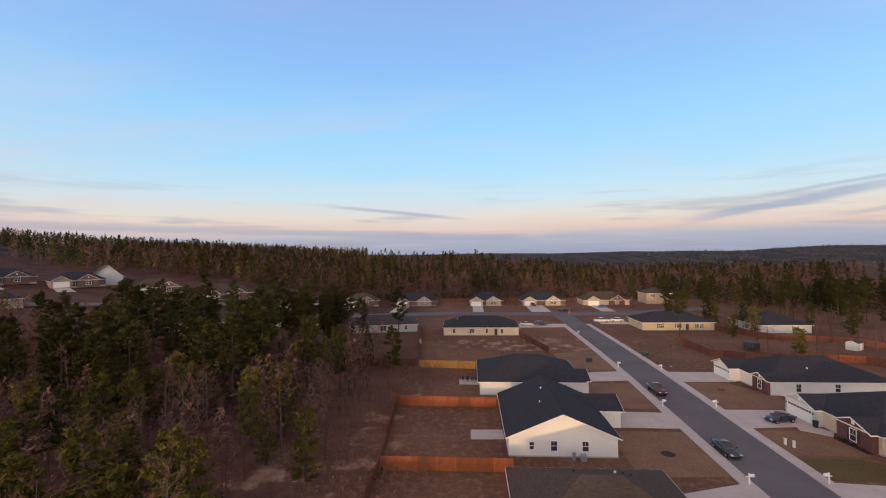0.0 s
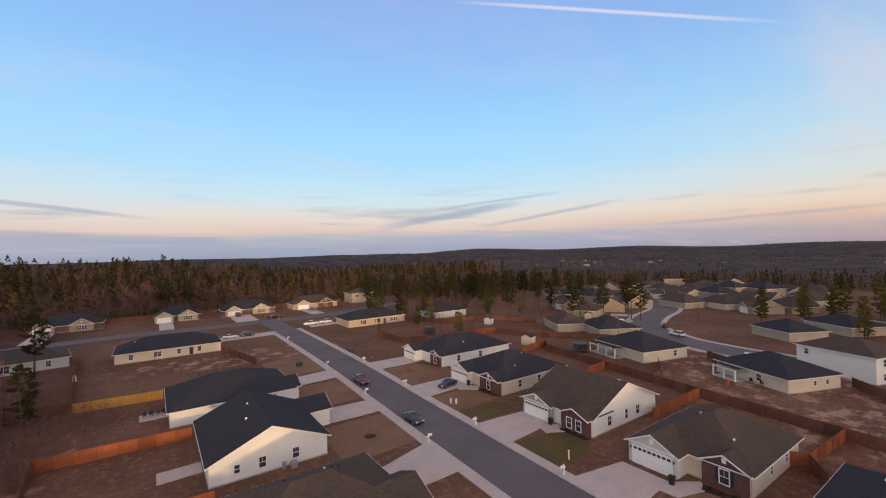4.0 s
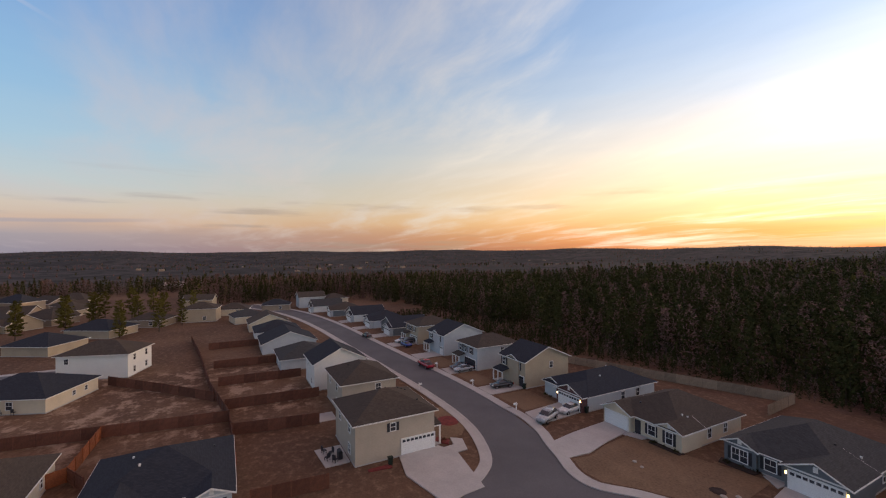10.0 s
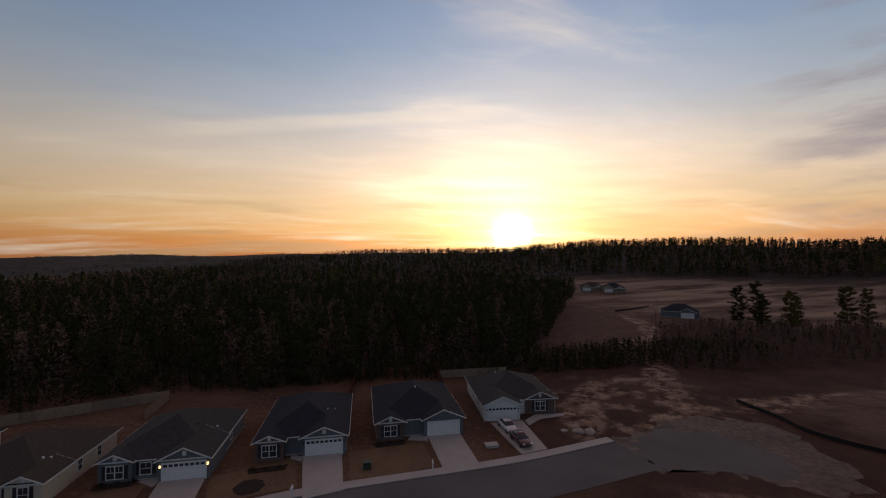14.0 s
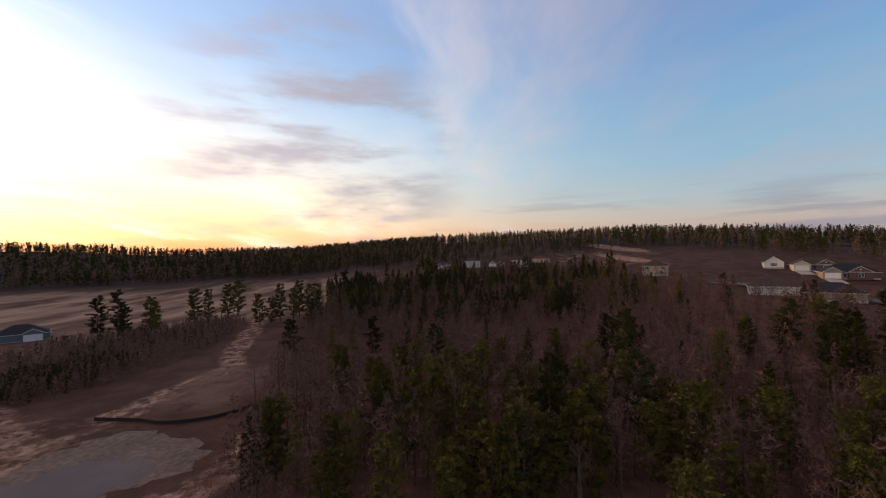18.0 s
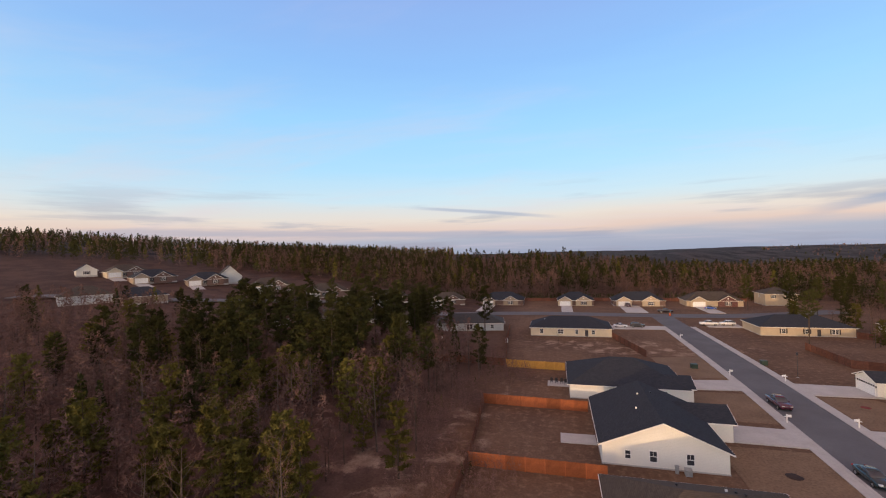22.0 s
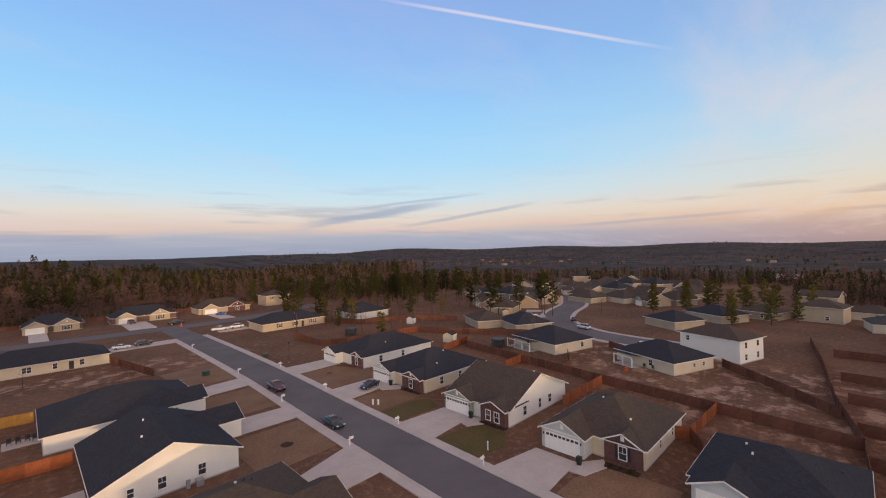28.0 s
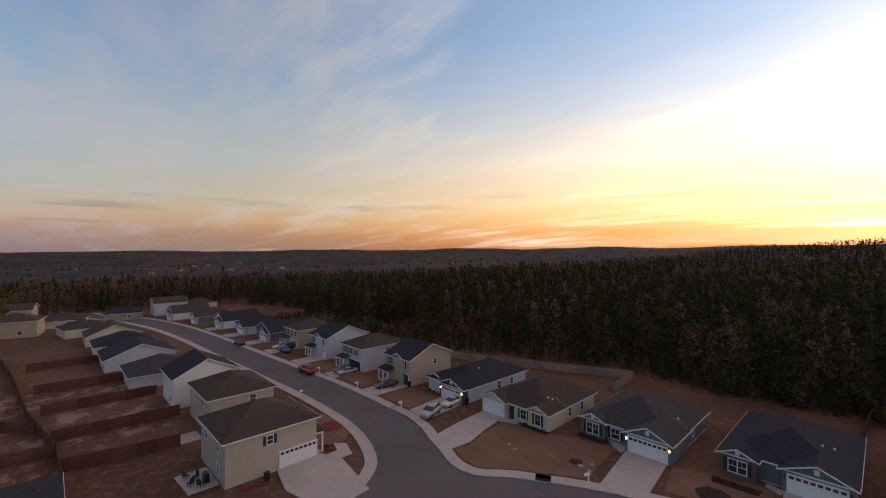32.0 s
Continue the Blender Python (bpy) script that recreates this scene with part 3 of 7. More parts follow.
def slope_roof(w, d, z, pitch, kind, over=0.45, thick=0.16, x0=0.0, y0=0.0):
    """A roof on a w by d plan centred at x0, y0 with its eaves at z. gable_x: ridge along x; gable_y: along y; hip."""
    a, b = w / 2 + over, d / 2 + over
    ze = z - over * pitch
    if kind == "hip":
        run = min(a, b)
        zt = ze + run * pitch
        rx, ry = a - run, b - run
        top = [(-rx, -ry), (rx, ry)] if (rx > 0 or ry > 0) else [(-0.01, 0), (0.01, 0)]
        lo = [(-a, -b, ze), (a, -b, ze), (a, b, ze), (-a, b, ze)]
        pts = [(x, y, q + thick) for x, y, q in lo] + [(*top[0], zt + thick), (*top[1], zt + thick)] + lo
        if rx >= ry:
            fs = [(0, 1, 5, 4), (1, 2, 5), (2, 3, 4, 5), (3, 0, 4)]
        else:
            fs = [(0, 1, 4), (1, 2, 5, 4), (2, 3, 5), (3, 0, 4, 5)]
        fs += [(0, 6, 7, 1), (1, 7, 8, 2), (2, 8, 9, 3), (3, 9, 6, 0), (9, 8, 7, 6)]
    else:
        swap = kind == "gable_y"
        if swap:
            a, b = b, a
        zt = ze + b * pitch
        prof = [(-b, ze + thick), (0, zt + thick), (b, ze + thick), (b, ze), (0, zt), (-b, ze)]
        pts = [(x, y, q) for x in (-a, a) for y, q in prof]
        if swap:
            pts = [(-y, x, q) for x, y, q in pts]
        fs = [tuple(range(5, -1, -1))[:0]] if False else []
        fs += [(i, i + 6, (i + 1) % 6 + 6, (i + 1) % 6) for i in range(6)]
        fs += [(0, 1, 4, 5), (1, 2, 3, 4), (6, 11, 10, 7), (7, 10, 9, 8)]
    bm = solid([(x + x0, y + y0, q) for x, y, q in pts], fs)
    bmesh.ops.recalc_face_normals(bm, faces=bm.faces)
    return bm


def walls(w, d, h, pitch=0.0, gable="", x0=0.0, y0=0.0, z0=-0.4):
    """A closed wall body; with a gable, its ends rise to the ridge."""
    a, b = w / 2, d / 2
    if not gable:
        return boxes((x0 - a, x0 + a, y0 - b, y0 + b, z0, h))
    if gable == "gable_y":
        a, b = b, a
    zt = h + b * pitch - 0.02
    prof = [(-b, z0), (b, z0), (b, h - 0.02), (0, zt), (-b, h - 0.02)]
    pts = [(x, y, q) for x in (-a, a) for y, q in prof]
    if gable == "gable_y":
        pts = [(-y, x, q) for x, y, q in pts]
    fs = [(i, (i + 1) % 5, (i + 1) % 5 + 5, i + 5) for i in range(5)] + [(4, 3, 2, 1, 0), (5, 6, 7, 8, 9)]
    bm = solid([(x + x0, y + y0, q) for x, y, q in pts], fs)
    bmesh.ops.recalc_face_normals(bm, faces=bm.faces)
    return bm


UNIT = {}
LIT_LANTERN = bpy.data.materials.new("lit_porch_lantern")
LIT_LANTERN.use_nodes = True
LIT_LANTERN.node_tree.nodes["Principled BSDF"].inputs["Emission Color"].default_value = (1.0, 0.62, 0.22, 1)
LIT_LANTERN.node_tree.nodes["Principled BSDF"].inputs["Emission Strength"].default_value = 9.0


def unit_box(mat):
    """A box mesh of size one that alike small parts share."""
    if mat.name not in UNIT:
        UNIT[mat.name] = mesh_of("block", boxes((-0.5, 0.5, -0.5, 0.5, -0.5, 0.5)), mat)
    return UNIT[mat.name]


def block(name, mat, parent, x, y, z, sx, sy, sz, label=""):
    ob = shared(name, unit_box(mat), parent, Matrix.LocRotScale((x, y, z), None, (sx, sy, sz)))
    if label:
        ob["label"] = label
    return ob


FRAMES = {}


def ring(a, b, c, d, t, y0, y1, upright=True):
    """A closed rectangular frame from a to b and c to d, t wide, as one piece; upright in x-z, or lying in x-y."""
    pts = []
    for y in (y0, y1):
        for u, v in ((a - t, c - t), (b + t, c - t), (b + t, d + t), (a - t, d + t), (a, c), (b, c), (b, d), (a, d)):
            pts.append((u, y, v) if upright else (u, v, y))
    fs = []
    for i in range(4):
        j = (i + 1) % 4
        fs += [(i, j, 4 + j, 4 + i), (8 + i, 12 + i, 12 + j, 8 + j), (i, 8 + i, 8 + j, j), (4 + i, 4 + j, 12 + j, 12 + i)]
    bm = solid(pts, fs)
    bmesh.ops.recalc_face_normals(bm, faces=bm.faces)
    return bm


def window_meshes(w, h):
    key = (round(w, 2), round(h, 2))
    if key not in FRAMES:
        FRAMES[key] = (mesh_of("window_frame", ring(-w / 2, w / 2, -h / 2, h / 2, 0.1, -0.08, 0.02), TRIM), mesh_of("pane", boxes((-w / 2, w / 2, -0.03, 0.02, -h / 2, h / 2)), GLASS))
    return FRAMES[key]


def window(parent, m, w=1.0, h=1.5, shutters=False):
    """A framed window; m puts its centre on the wall, facing local -y."""
    fr, pane = window_meshes(w, h)
    win = shared("window", fr, parent, m)
    shared("pane", pane, win, Matrix())
    block("rail", TRIM, win, 0, -0.035, 0, w, 0.05, 0.06)
    if w > 1.3:
        block("mullion", TRIM, win, 0, -0.035, 0, 0.12, 0.06, h)
    if w > 0.75:
        block("muntin", TRIM, win, -w / 4 if w > 1.3 else 0, -0.032, h / 4, 0.035, 0.03, h / 2)
        if w > 1.3:
            block("muntin", TRIM, win, w / 4, -0.032, h / 4, 0.035, 0.03, h / 2)
    if shutters:
        for s in (-1, 1):
            block("shutter", SHUTTER, win, s * (w / 2 + 0.32), -0.03, 0, 0.38, 0.05, h + 0.15)
    return win


FACE = {"f": 0, "b": 180, "l": -90, "r": 90}


def on(face, u, z, w, d, y0=0.0, x0=0.0):
    """The pose of a point on a face of a w by d plan: u metres along it from its middle."""
    if face == "f":
        return pose(x0 + u, y0 - d / 2, z)
    if face == "b":
        return pose(x0 - u, y0 + d / 2, z, 0, 0, 180)
    if face == "l":
        return pose(x0 - w / 2, y0 - u, z, 0, 0, -90)
    return pose(x0 + w / 2, y0 + u, z, 0, 0, 90)


GARAGE = {}


def garage_door(parent, m, w=4.9, h=2.15, glazed=True, mat=None):
    mat = mat or DOOR_WHITE
    key = (w, mat.name)
    if key not in GARAGE:
        bm = boxes((-w / 2, w / 2, -0.05, 0.02, 0.0, h))
        front = [f for f in bm.faces if f.normal.y < -0.5 or f.calc_center_median().y < -0.049]
        bmesh.ops.recalc_face_normals(bm, faces=bm.faces)
        front = [f for f in bm.faces if f.calc_center_median().y < -0.049]
        bmesh.ops.subdivide_edges(bm, edges=[e for e in front[0].edges if abs(e.verts[0].co.z - e.verts[1].co.z) < 0.01], cuts=7)
        front = [f for f in bm.faces if f.calc_center_median().y < -0.049]
        for z in (0.25 * h, 0.5 * h, 0.75 * h):
            geo = bm.verts[:] + bm.edges[:] + bm.faces[:]
            bmesh.ops.bisect_plane(bm, geom=geo, plane_co=(0, 0, z), plane_no=(0, 0, 1))
        if len(front) == 1:
            for i in range(1, 8):
                geo = bm.verts[:] + bm.edges[:] + bm.faces[:]
                bmesh.ops.bisect_plane(bm, geom=geo, plane_co=(-w / 2 + i * w / 8, 0, 0), plane_no=(1, 0, 0))
        front = [f for f in bm.faces if f.calc_center_median().y < -0.049]
        bmesh.ops.inset_individual(bm, faces=front, thickness=0.06, depth=-0.02)
        GARAGE[key] = (mesh_of("garage_door", bm, mat), mesh_of("door_frame", ring(-w / 2, w / 2, 0.0, h, 0.13, -0.1, 0.02), TRIM), mesh_of("pane", boxes((-w / 16 + 0.09, w / 16 - 0.09, -0.02, 0.02, -0.17, 0.15)), GLASS))
    a, b, c = GARAGE[key]
    door = shared("garage_door", a, parent, m)
    shared("door_frame", b, door, pose(0, 0, 0))
    if glazed:
        for i in range(8):
            shared("pane", c, door, pose(-w / 2 + (i + 0.5) * w / 8, -0.04, 0.875 * h))
    return door


def fascia(hs, w, d, z, pitch, kind, x0, y0, over=0.45):
    """White boards at the roof's edge: a ring round a hip, or eave boards and the barge boards of each gable."""
    a, b = w / 2 + over, d / 2 + over
    ze = z - over * pitch
    if kind == "hip":
        part("fascia", ring(x0 - a, x0 + a, y0 - b, y0 + b, 0.05, ze + 0.0, ze + 0.14, False), TRIM, hs)
        return
    sw = kind == "gable_y"
    if sw:
        a, b = b, a
    zt = ze + b * pitch
    for e in (-1, 1):
        prof = [(-b, ze - 0.04), (0, zt - 0.04), (b, ze - 0.04), (b, ze + 0.13), (0, zt + 0.13), (-b, ze + 0.13)]
        q = [(x, y, r) for x in (e * (a + 0.06), e * (a - 0.0)) for y, r in prof]
        if sw:
            q = [(-y, x, r) for x, y, r in q]
        bm = solid([(x + x0, y + y0, r) for x, y, r in q], [(i, (i + 1) % 6, (i + 1) % 6 + 6, i + 6) for i in range(6)] + [(0, 5, 4, 1), (1, 4, 3, 2), (6, 7, 10, 11), (7, 8, 9, 10)])
        bmesh.ops.recalc_face_normals(bm, faces=bm.faces)
        part("barge_board", bm, TRIM, hs)
        if sw:
            block("eave_board", TRIM, hs, x0 + e * (b + 0.02), y0, ze + 0.05, 0.06, 2 * a, 0.16)
        else:
            block("eave_board", TRIM, hs, x0, y0 + e * (b + 0.02), ze + 0.05, 2 * a, 0.06, 0.16)


def porch(hs, x0, x1, y0, y1, z, roof, posts=2, slope=0.5):
    """A covered porch: a sloped roof off the wall on white posts, over a concrete floor."""
    pts = [(x0, y1, z + slope), (x1, y1, z + slope), (x1, y0, z), (x0, y0, z)]
    pts += [(x, y, q - 0.16) for x, y, q in pts]
    bm = solid(pts, [(3, 2, 1, 0), (4, 5, 6, 7), (0, 1, 5, 4), (1, 2, 6, 5), (2, 3, 7, 6), (3, 0, 4, 7)])
    bmesh.ops.recalc_face_normals(bm, faces=bm.faces)
    part("porch_roof", bm, roof, hs)
    yo = y0 if abs(y0) > abs(y1) else y1
    block("porch_beam", TRIM, hs, (x0 + x1) / 2, yo + (0.12 if yo < 0 else -0.12), z - 0.26, x1 - x0, 0.18, 0.2)
    for i in range(posts):
        block("porch_post", TRIM, hs, x0 + 0.15 + (x1 - x0 - 0.3) * i / max(1, posts - 1), yo + (0.15 if yo < 0 else -0.15), z / 2 - 0.15, 0.2, 0.2, z - 0.3)
    block("porch_floor", CONCRETE, hs, (x0 + x1) / 2, (y0 + y1) / 2, 0.02, x1 - x0, abs(y1 - y0), 0.2)


def house(x, y, rz, w, d, wall, roof, label, h=2.75, kind="hip", pitch=0.42, wings=(), wins=(), doors=(), garage=None, vents=(), z=None, group="houses of the estate", porches=(), garage_mat=None, lit=False):
    """One house. Its front looks along local -y; w is its width, d its depth. wings: (u, width, out, wall, kind of front, h) gabled fronts that stand out of the front wall."""
    hs = thing("house", pose(x, y, ground_z(x, y) if z is None else z, 0, 0, rz), label, "house", group)
    part("wall", walls(w, d, h, pitch, kind if kind != "hip" else ""), wall, hs)
    part("roof", slope_roof(w, d, h, pitch, kind), roof, hs)
    fascia(hs, w, d, h, pitch, kind, 0, 0)
    part("foundation", boxes((-w / 2 - 0.06, w / 2 + 0.06, -d / 2 - 0.06, d / 2 + 0.06, -0.6, 0.16)), CONCRETE, hs)
    for u, ww, out_, wmat, front, wh in wings:
        back = min(d * 0.5, ww / 2 * 1.0 + 2.5)
        yc = -d / 2 + (back - out_) / 2
        part("wing_wall", walls(ww, back + out_, wh, pitch, "gable_y", u, yc), wmat, hs)
        part("wing_roof", slope_roof(ww, back + out_, wh, pitch, "gable_y", 0.4, 0.15, u, yc), roof, hs)
        fascia(hs, ww, back + out_, wh, pitch, "gable_y", u, yc, 0.4)
        yf = -d / 2 - out_
        zt = wh + ww / 2 * pitch
        if front == "garage":
            garage_door(hs, pose(u, yf - 0.03, 0.08), min(4.9, ww - 0.8))
            gable_panel(hs, u, yf, ww, wh, pitch)
            for s in (-1, 1):
                block("lantern", LIT_LANTERN if lit else SHUTTER, hs, u + s * (min(4.9, ww - 0.8) / 2 + 0.3), yf - 0.1, 1.9, 0.14, 0.14, 0.3)
        elif front == "plain_garage":
            garage_door(hs, pose(u, yf - 0.03, 0.08), min(4.9, ww - 0.8), glazed=False)
        elif front == "arch":
            window(hs, pose(u, yf, 1.45), 0.95, 1.6, True)
            gable_panel(hs, u, yf, ww, wh, pitch, 0.55)
        elif front == "double":
            window(hs, pose(u, yf, 1.4), 1.8, 1.5, True)
            gable_panel(hs, u, yf, ww, wh, pitch)
        elif front == "pair":
            for s in (-1, 1):
                window(hs, pose(u + s * 0.85, yf, 1.4), 0.85, 1.5, False)
    for face, u, q, ww, hh in wins:
        window(hs, on(face, u, q, w, d), ww, hh, face == "f")
    for face, u in doors:
        m = on(face, u, 0.0, w, d)
        dr = shared("door", unit_box(DOOR_DARK), hs, m @ Matrix.LocRotScale((0, -0.02, 1.12), None, (0.95, 0.1, 2.05)))
    if garage:
        garage_door(hs, on(garage[0], garage[1], 0.08, w, d) @ pose(0, -0.03, 0), 4.9, mat=garage_mat)
    for x0, x1, y0, y1, pz, np_ in porches:
        porch(hs, x0, x1, y0, y1, pz, roof, np_)
    for u, v in vents:
        zz = h + pitch * max(0, min(w / 2 - abs(u) if kind != "gable_x" else 99, d / 2 - abs(v) if kind != "gable_y" else 99)) + 0.16
        block("roof_vent", TRIM if (u * 7 + v) % 2 < 1 else SHUTTER, hs, u, v, zz + 0.05, 0.2, 0.2, 0.3)
    return hs


def gable_panel(hs, u, yf, ww, wh, pitch, k=1.0):
    """The trim board across a gable and the small vent in it."""
    block("trim_board", TRIM, hs, u, yf - 0.04, wh - 0.12, ww + 0.1, 0.08, 0.16)
    block("gable_vent", TRIM, hs, u, yf - 0.04, wh + ww / 2 * pitch * 0.45, 0.45, 0.08, 0.6)


def slab(name, pts, z0, z1, mat, label, category, kind="structure"):
    bm = bmesh.new()
    g = max(ground_z(*p) for p in pts)
    lo = [bm.verts.new((px, py, g + z0)) for px, py in pts]
    hi = [bm.verts.new((px, py, g + z1)) for px, py in pts]
    k = len(pts)
    bm.faces.new(hi)
    bm.faces.new(lo[::-1])
    for i in range(k):
        bm.faces.new((lo[i], lo[(i + 1) % k], hi[(i + 1) % k], hi[i]))
    bmesh.ops.recalc_face_normals(bm, faces=bm.faces)
    return tagged(part(name, bm, mat), label, category, kind=kind)


slab("road", [(37, -26), (45, -33), (56, -38.5), (58, -43.4), (50, -42.2), (46.5, -40.7), (42.6, -39.3), (38.6, -37.8), (35, -38.1), (31.2, -41.0), (26, -38.5), (32, -32)], -0.3, 0.034, ASPHALT, "grey asphalt of the street junction", "road")
# east row, fronts to the street (local -y looks west)
house(67.5, 90.5, -90, 14.5, 22, SIDING_WHITE, SHINGLE_DARK, "white single-storey house with a dark roof and a brick front wing", wings=[(-4.6, 5.6, 2.2, SIDING_WHITE, "garage", 2.75), (4.8, 4.4, 0.4, BRICK_RED, "arch", 2.75)],
      wins=[("r", -6, 1.5, 0.9, 1.4), ("r", 1, 1.5, 0.9, 1.4)], vents=[(2, 3), (4, -2)])
house(63.5, 67.5, -90, 15.6, 18, SIDING_CREAM, SHINGLE_DARK, "cream single-storey house with charcoal hip roof and dark brick wing", wings=[(-4.6, 6.2, 1.2, SIDING_GREY, "garage", 2.75), (4.6, 5.4, 0.9, BRICK_RED, "arch", 2.75)],
      wins=[("r", -4.5, 1.5, 0.9, 1.4), ("r", 1, 1.5, 0.9, 1.4), ("r", 6, 1.5, 0.9, 1.4)], vents=[(2, 2), (5, -3), (3.5, 5)])
house(61.2, 45.0, -90, 13.2, 17.5, SIDING_WHITE, SHINGLE_BROWN, "white single-storey house with a brown gable roof and a brick wing", kind="gable_x", wings=[(-3.6, 6.0, 0.8, SIDING_SAGE, "garage", 2.75), (4.0, 4.8, 0.9, BRICK_RED, "pair", 2.75)],
      wins=[("r", -4.5, 1.5, 0.9, 1.4), ("r", 0, 1.5, 0.7, 1.5), ("r", 3.2, 1.5, 0.9, 1.4)], vents=[(2, 3), (4, 2), (5, 1)])
house(60.9, 25.2, -90, 13.0, 15.2, SIDING_CREAM, SHINGLE_BROWN, "cream single-storey house with brown hip roof and arched brick wing", pitch=0.5, wings=[(-3.4, 6.2, 2.4, SIDING_GREY, "garage", 2.75), (3.9, 4.8, 0.3, BRICK_RED, "arch", 2.75)],
      wins=[("r", -2, 1.5, 0.7, 1.2), ("r", 3, 1.5, 0.7, 1.2)], vents=[(-2, 1), (-1.5, -1), (3.5, -4)])
house(57.4, 6.2, -90, 13.6, 13.0, SIDING_GREY, SHINGLE_DARK, "pale grey single-storey house with a charcoal hip roof and white trim", wings=[(-3.4, 6.0, 1.9, SIDING_GREY, "plain_garage", 2.75), (4.9, 3.8, 1.4, SIDING_GREY, "double", 2.75)],
      wins=[("f", 1.4, 1.4, 1.7, 1.4)], vents=[(-2, -2), (-3, 1), (5, 2)])
# two-storey houses north of the side street
house(58.2, -20.5, -90, 11.4, 10.4, SIDING_ALMOND, SHINGLE_BROWN, "almond two-storey house with a brown hip roof and attached garage door", h=5.5, kind="hip", garage=("f", 3.2), wins=[("f", -0.5, 4.2, 0.7, 1.0), ("l", -2.5, 4.2, 0.9, 1.3), ("l", 2.5, 4.2, 0.9, 1.3), ("l", 2.5, 1.4, 0.9, 1.3)], vents=[(1, 2), (4, -3), (3, 2), (3.6, 2), (4.2, 2)], porches=[(4.7, 7.1, -4.6, -1.0, 3.0, 2)])
house(75.6, -22.2, 0, 11.4, 9.6, SIDING_ALMOND, SHINGLE_BROWN, "pale almond two-storey house with a brown roof", h=5.4, wins=[("l", 1.5, 4.1, 0.9, 1.3), ("b", -3, 4.1, 0.9, 1.3), ("b", 2, 4.1, 0.9, 1.3), ("b", 2, 1.4, 0.9, 1.3)], vents=[(1, 2), (4, 2)])
house(90.0, -21.0, 0, 9.5, 10.5, SIDING_WHITE, SHINGLE_DARK, "white two-storey gabled house with a dark roof", h=5.4, kind="gable_x", pitch=0.5, wins=[("l", 1.5, 4.1, 0.8, 1.2), ("b", -2, 4.1, 0.8, 1.2), ("b", 2, 1.4, 0.8, 1.2)])
house(108.5, -17.5, 0, 12, 12, SIDING_GREY, SHINGLE_GREY, "pale grey single-storey house with a grey roof", wins=[("l", 2, 1.5, 0.9, 1.3), ("b", 2, 1.5, 0.9, 1.3)])
house(128, -16, 0, 13, 14, SIDING_GREY, SHINGLE_DARK, "pale grey house with a low dark gable roof", kind="gable_x", pitch=0.4, wins=[("l", 2, 1.5, 0.9, 1.3), ("b", 2, 1.5, 0.9, 1.3)])
house(146, -15, 0, 12, 13, SIDING_WHITE, SHINGLE_DARK, "white house with a dark hip roof", wins=[("l", 2, 1.5, 0.9, 1.3)])
house(163, -14, 0, 12, 13, SIDING_CREAM, SHINGLE_BROWN, "cream gabled house with a brown roof", kind="gable_x", pitch=0.45, wins=[("l", 2, 1.5, 0.9, 1.3)])
house(182, -8, 10, 11, 11, SIDING_CREAM, SHINGLE_GREY, "cream house with a grey hip roof", wins=[("l", 2, 1.5, 0.9, 1.3)])
# houses south of the side street, fronts to the north
ROW2 = [("f", -3.0, 4.1, 0.9, 1.4), ("f", -0.8, 4.1, 0.9, 1.4), ("f", 1.8, 4.1, 0.9, 1.4)]
house(70.5, -59.0, 180, 8.2, 11.5, SIDING_TAN, SHINGLE_DARK, "tan two-storey house with a dark roof and white windows", h=5.4, kind="gable_x", porches=[(-4.4, -0.9, -7.8, -5.75, 2.6, 3)], garage_mat=DOOR_DARK, garage=("f", 1.2), wins=ROW2 + [("r", 1, 4.1, 0.8, 1.2)], wings=[(0.4, 3.6, 0.25, SIDING_TAN, "", 5.4)])
house(86.0, -57.5, 180, 9.0, 12, SIDING_GREY, SHINGLE_BROWN, "pale grey two-storey house with a brown roof", h=5.4, kind="hip", porches=[(-4.4, -0.9, -7.8, -5.75, 2.6, 3)], garage_mat=DOOR_DARK, garage=("f", 1.4), wins=ROW2 + [("r", 1, 4.1, 0.8, 1.2)])
house(101.5, -57.0, 180, 9.0, 12, SIDING_GREY, SHINGLE_DARK, "grey two-storey house with a gabled front and dark roof", h=5.4, kind="gable_x", porches=[(-4.4, -0.9, -7.8, -5.75, 2.6, 3)], garage=("f", 1.4), wins=ROW2, wings=[(0.4, 3.6, 0.25, SIDING_GREY, "", 5.4)])
house(117, -56.5, 180, 9.0, 12, SIDING_TAN, SHINGLE_BROWN, "tan two-storey house with a brown roof", h=5.4, kind="hip", porches=[(-4.4, -0.9, -7.8, -5.75, 2.6, 3)], garage=("f", 1.4), wins=ROW2)
for i, (hx, hy, wm, rm, lab) in enumerate([(133, -55, SIDING_SLATE, SHINGLE_DARK, "slate-blue house with a dark roof"), (149, -53.5, SIDING_GREY, SHINGLE_DARK, "pale grey house with a dark roof"), (165, -51, SIDING_WHITE, SHINGLE_DARK, "white house with a dark roof"), (182, -47, SIDING_SLATE, SHINGLE_BROWN, "slate-blue house with a brown roof"), (198, -42, SIDING_WHITE, SHINGLE_GREY, "white house with a grey roof")]):
    house(hx, hy, 180, 12, 13, wm, rm, lab, kind="hip" if i % 2 else "gable_y", wings=[(2.8, 5.6, 1.2, SIDING_GREY, "garage", 2.75)], wins=[("f", -3, 1.5, 1.0, 1.4)])
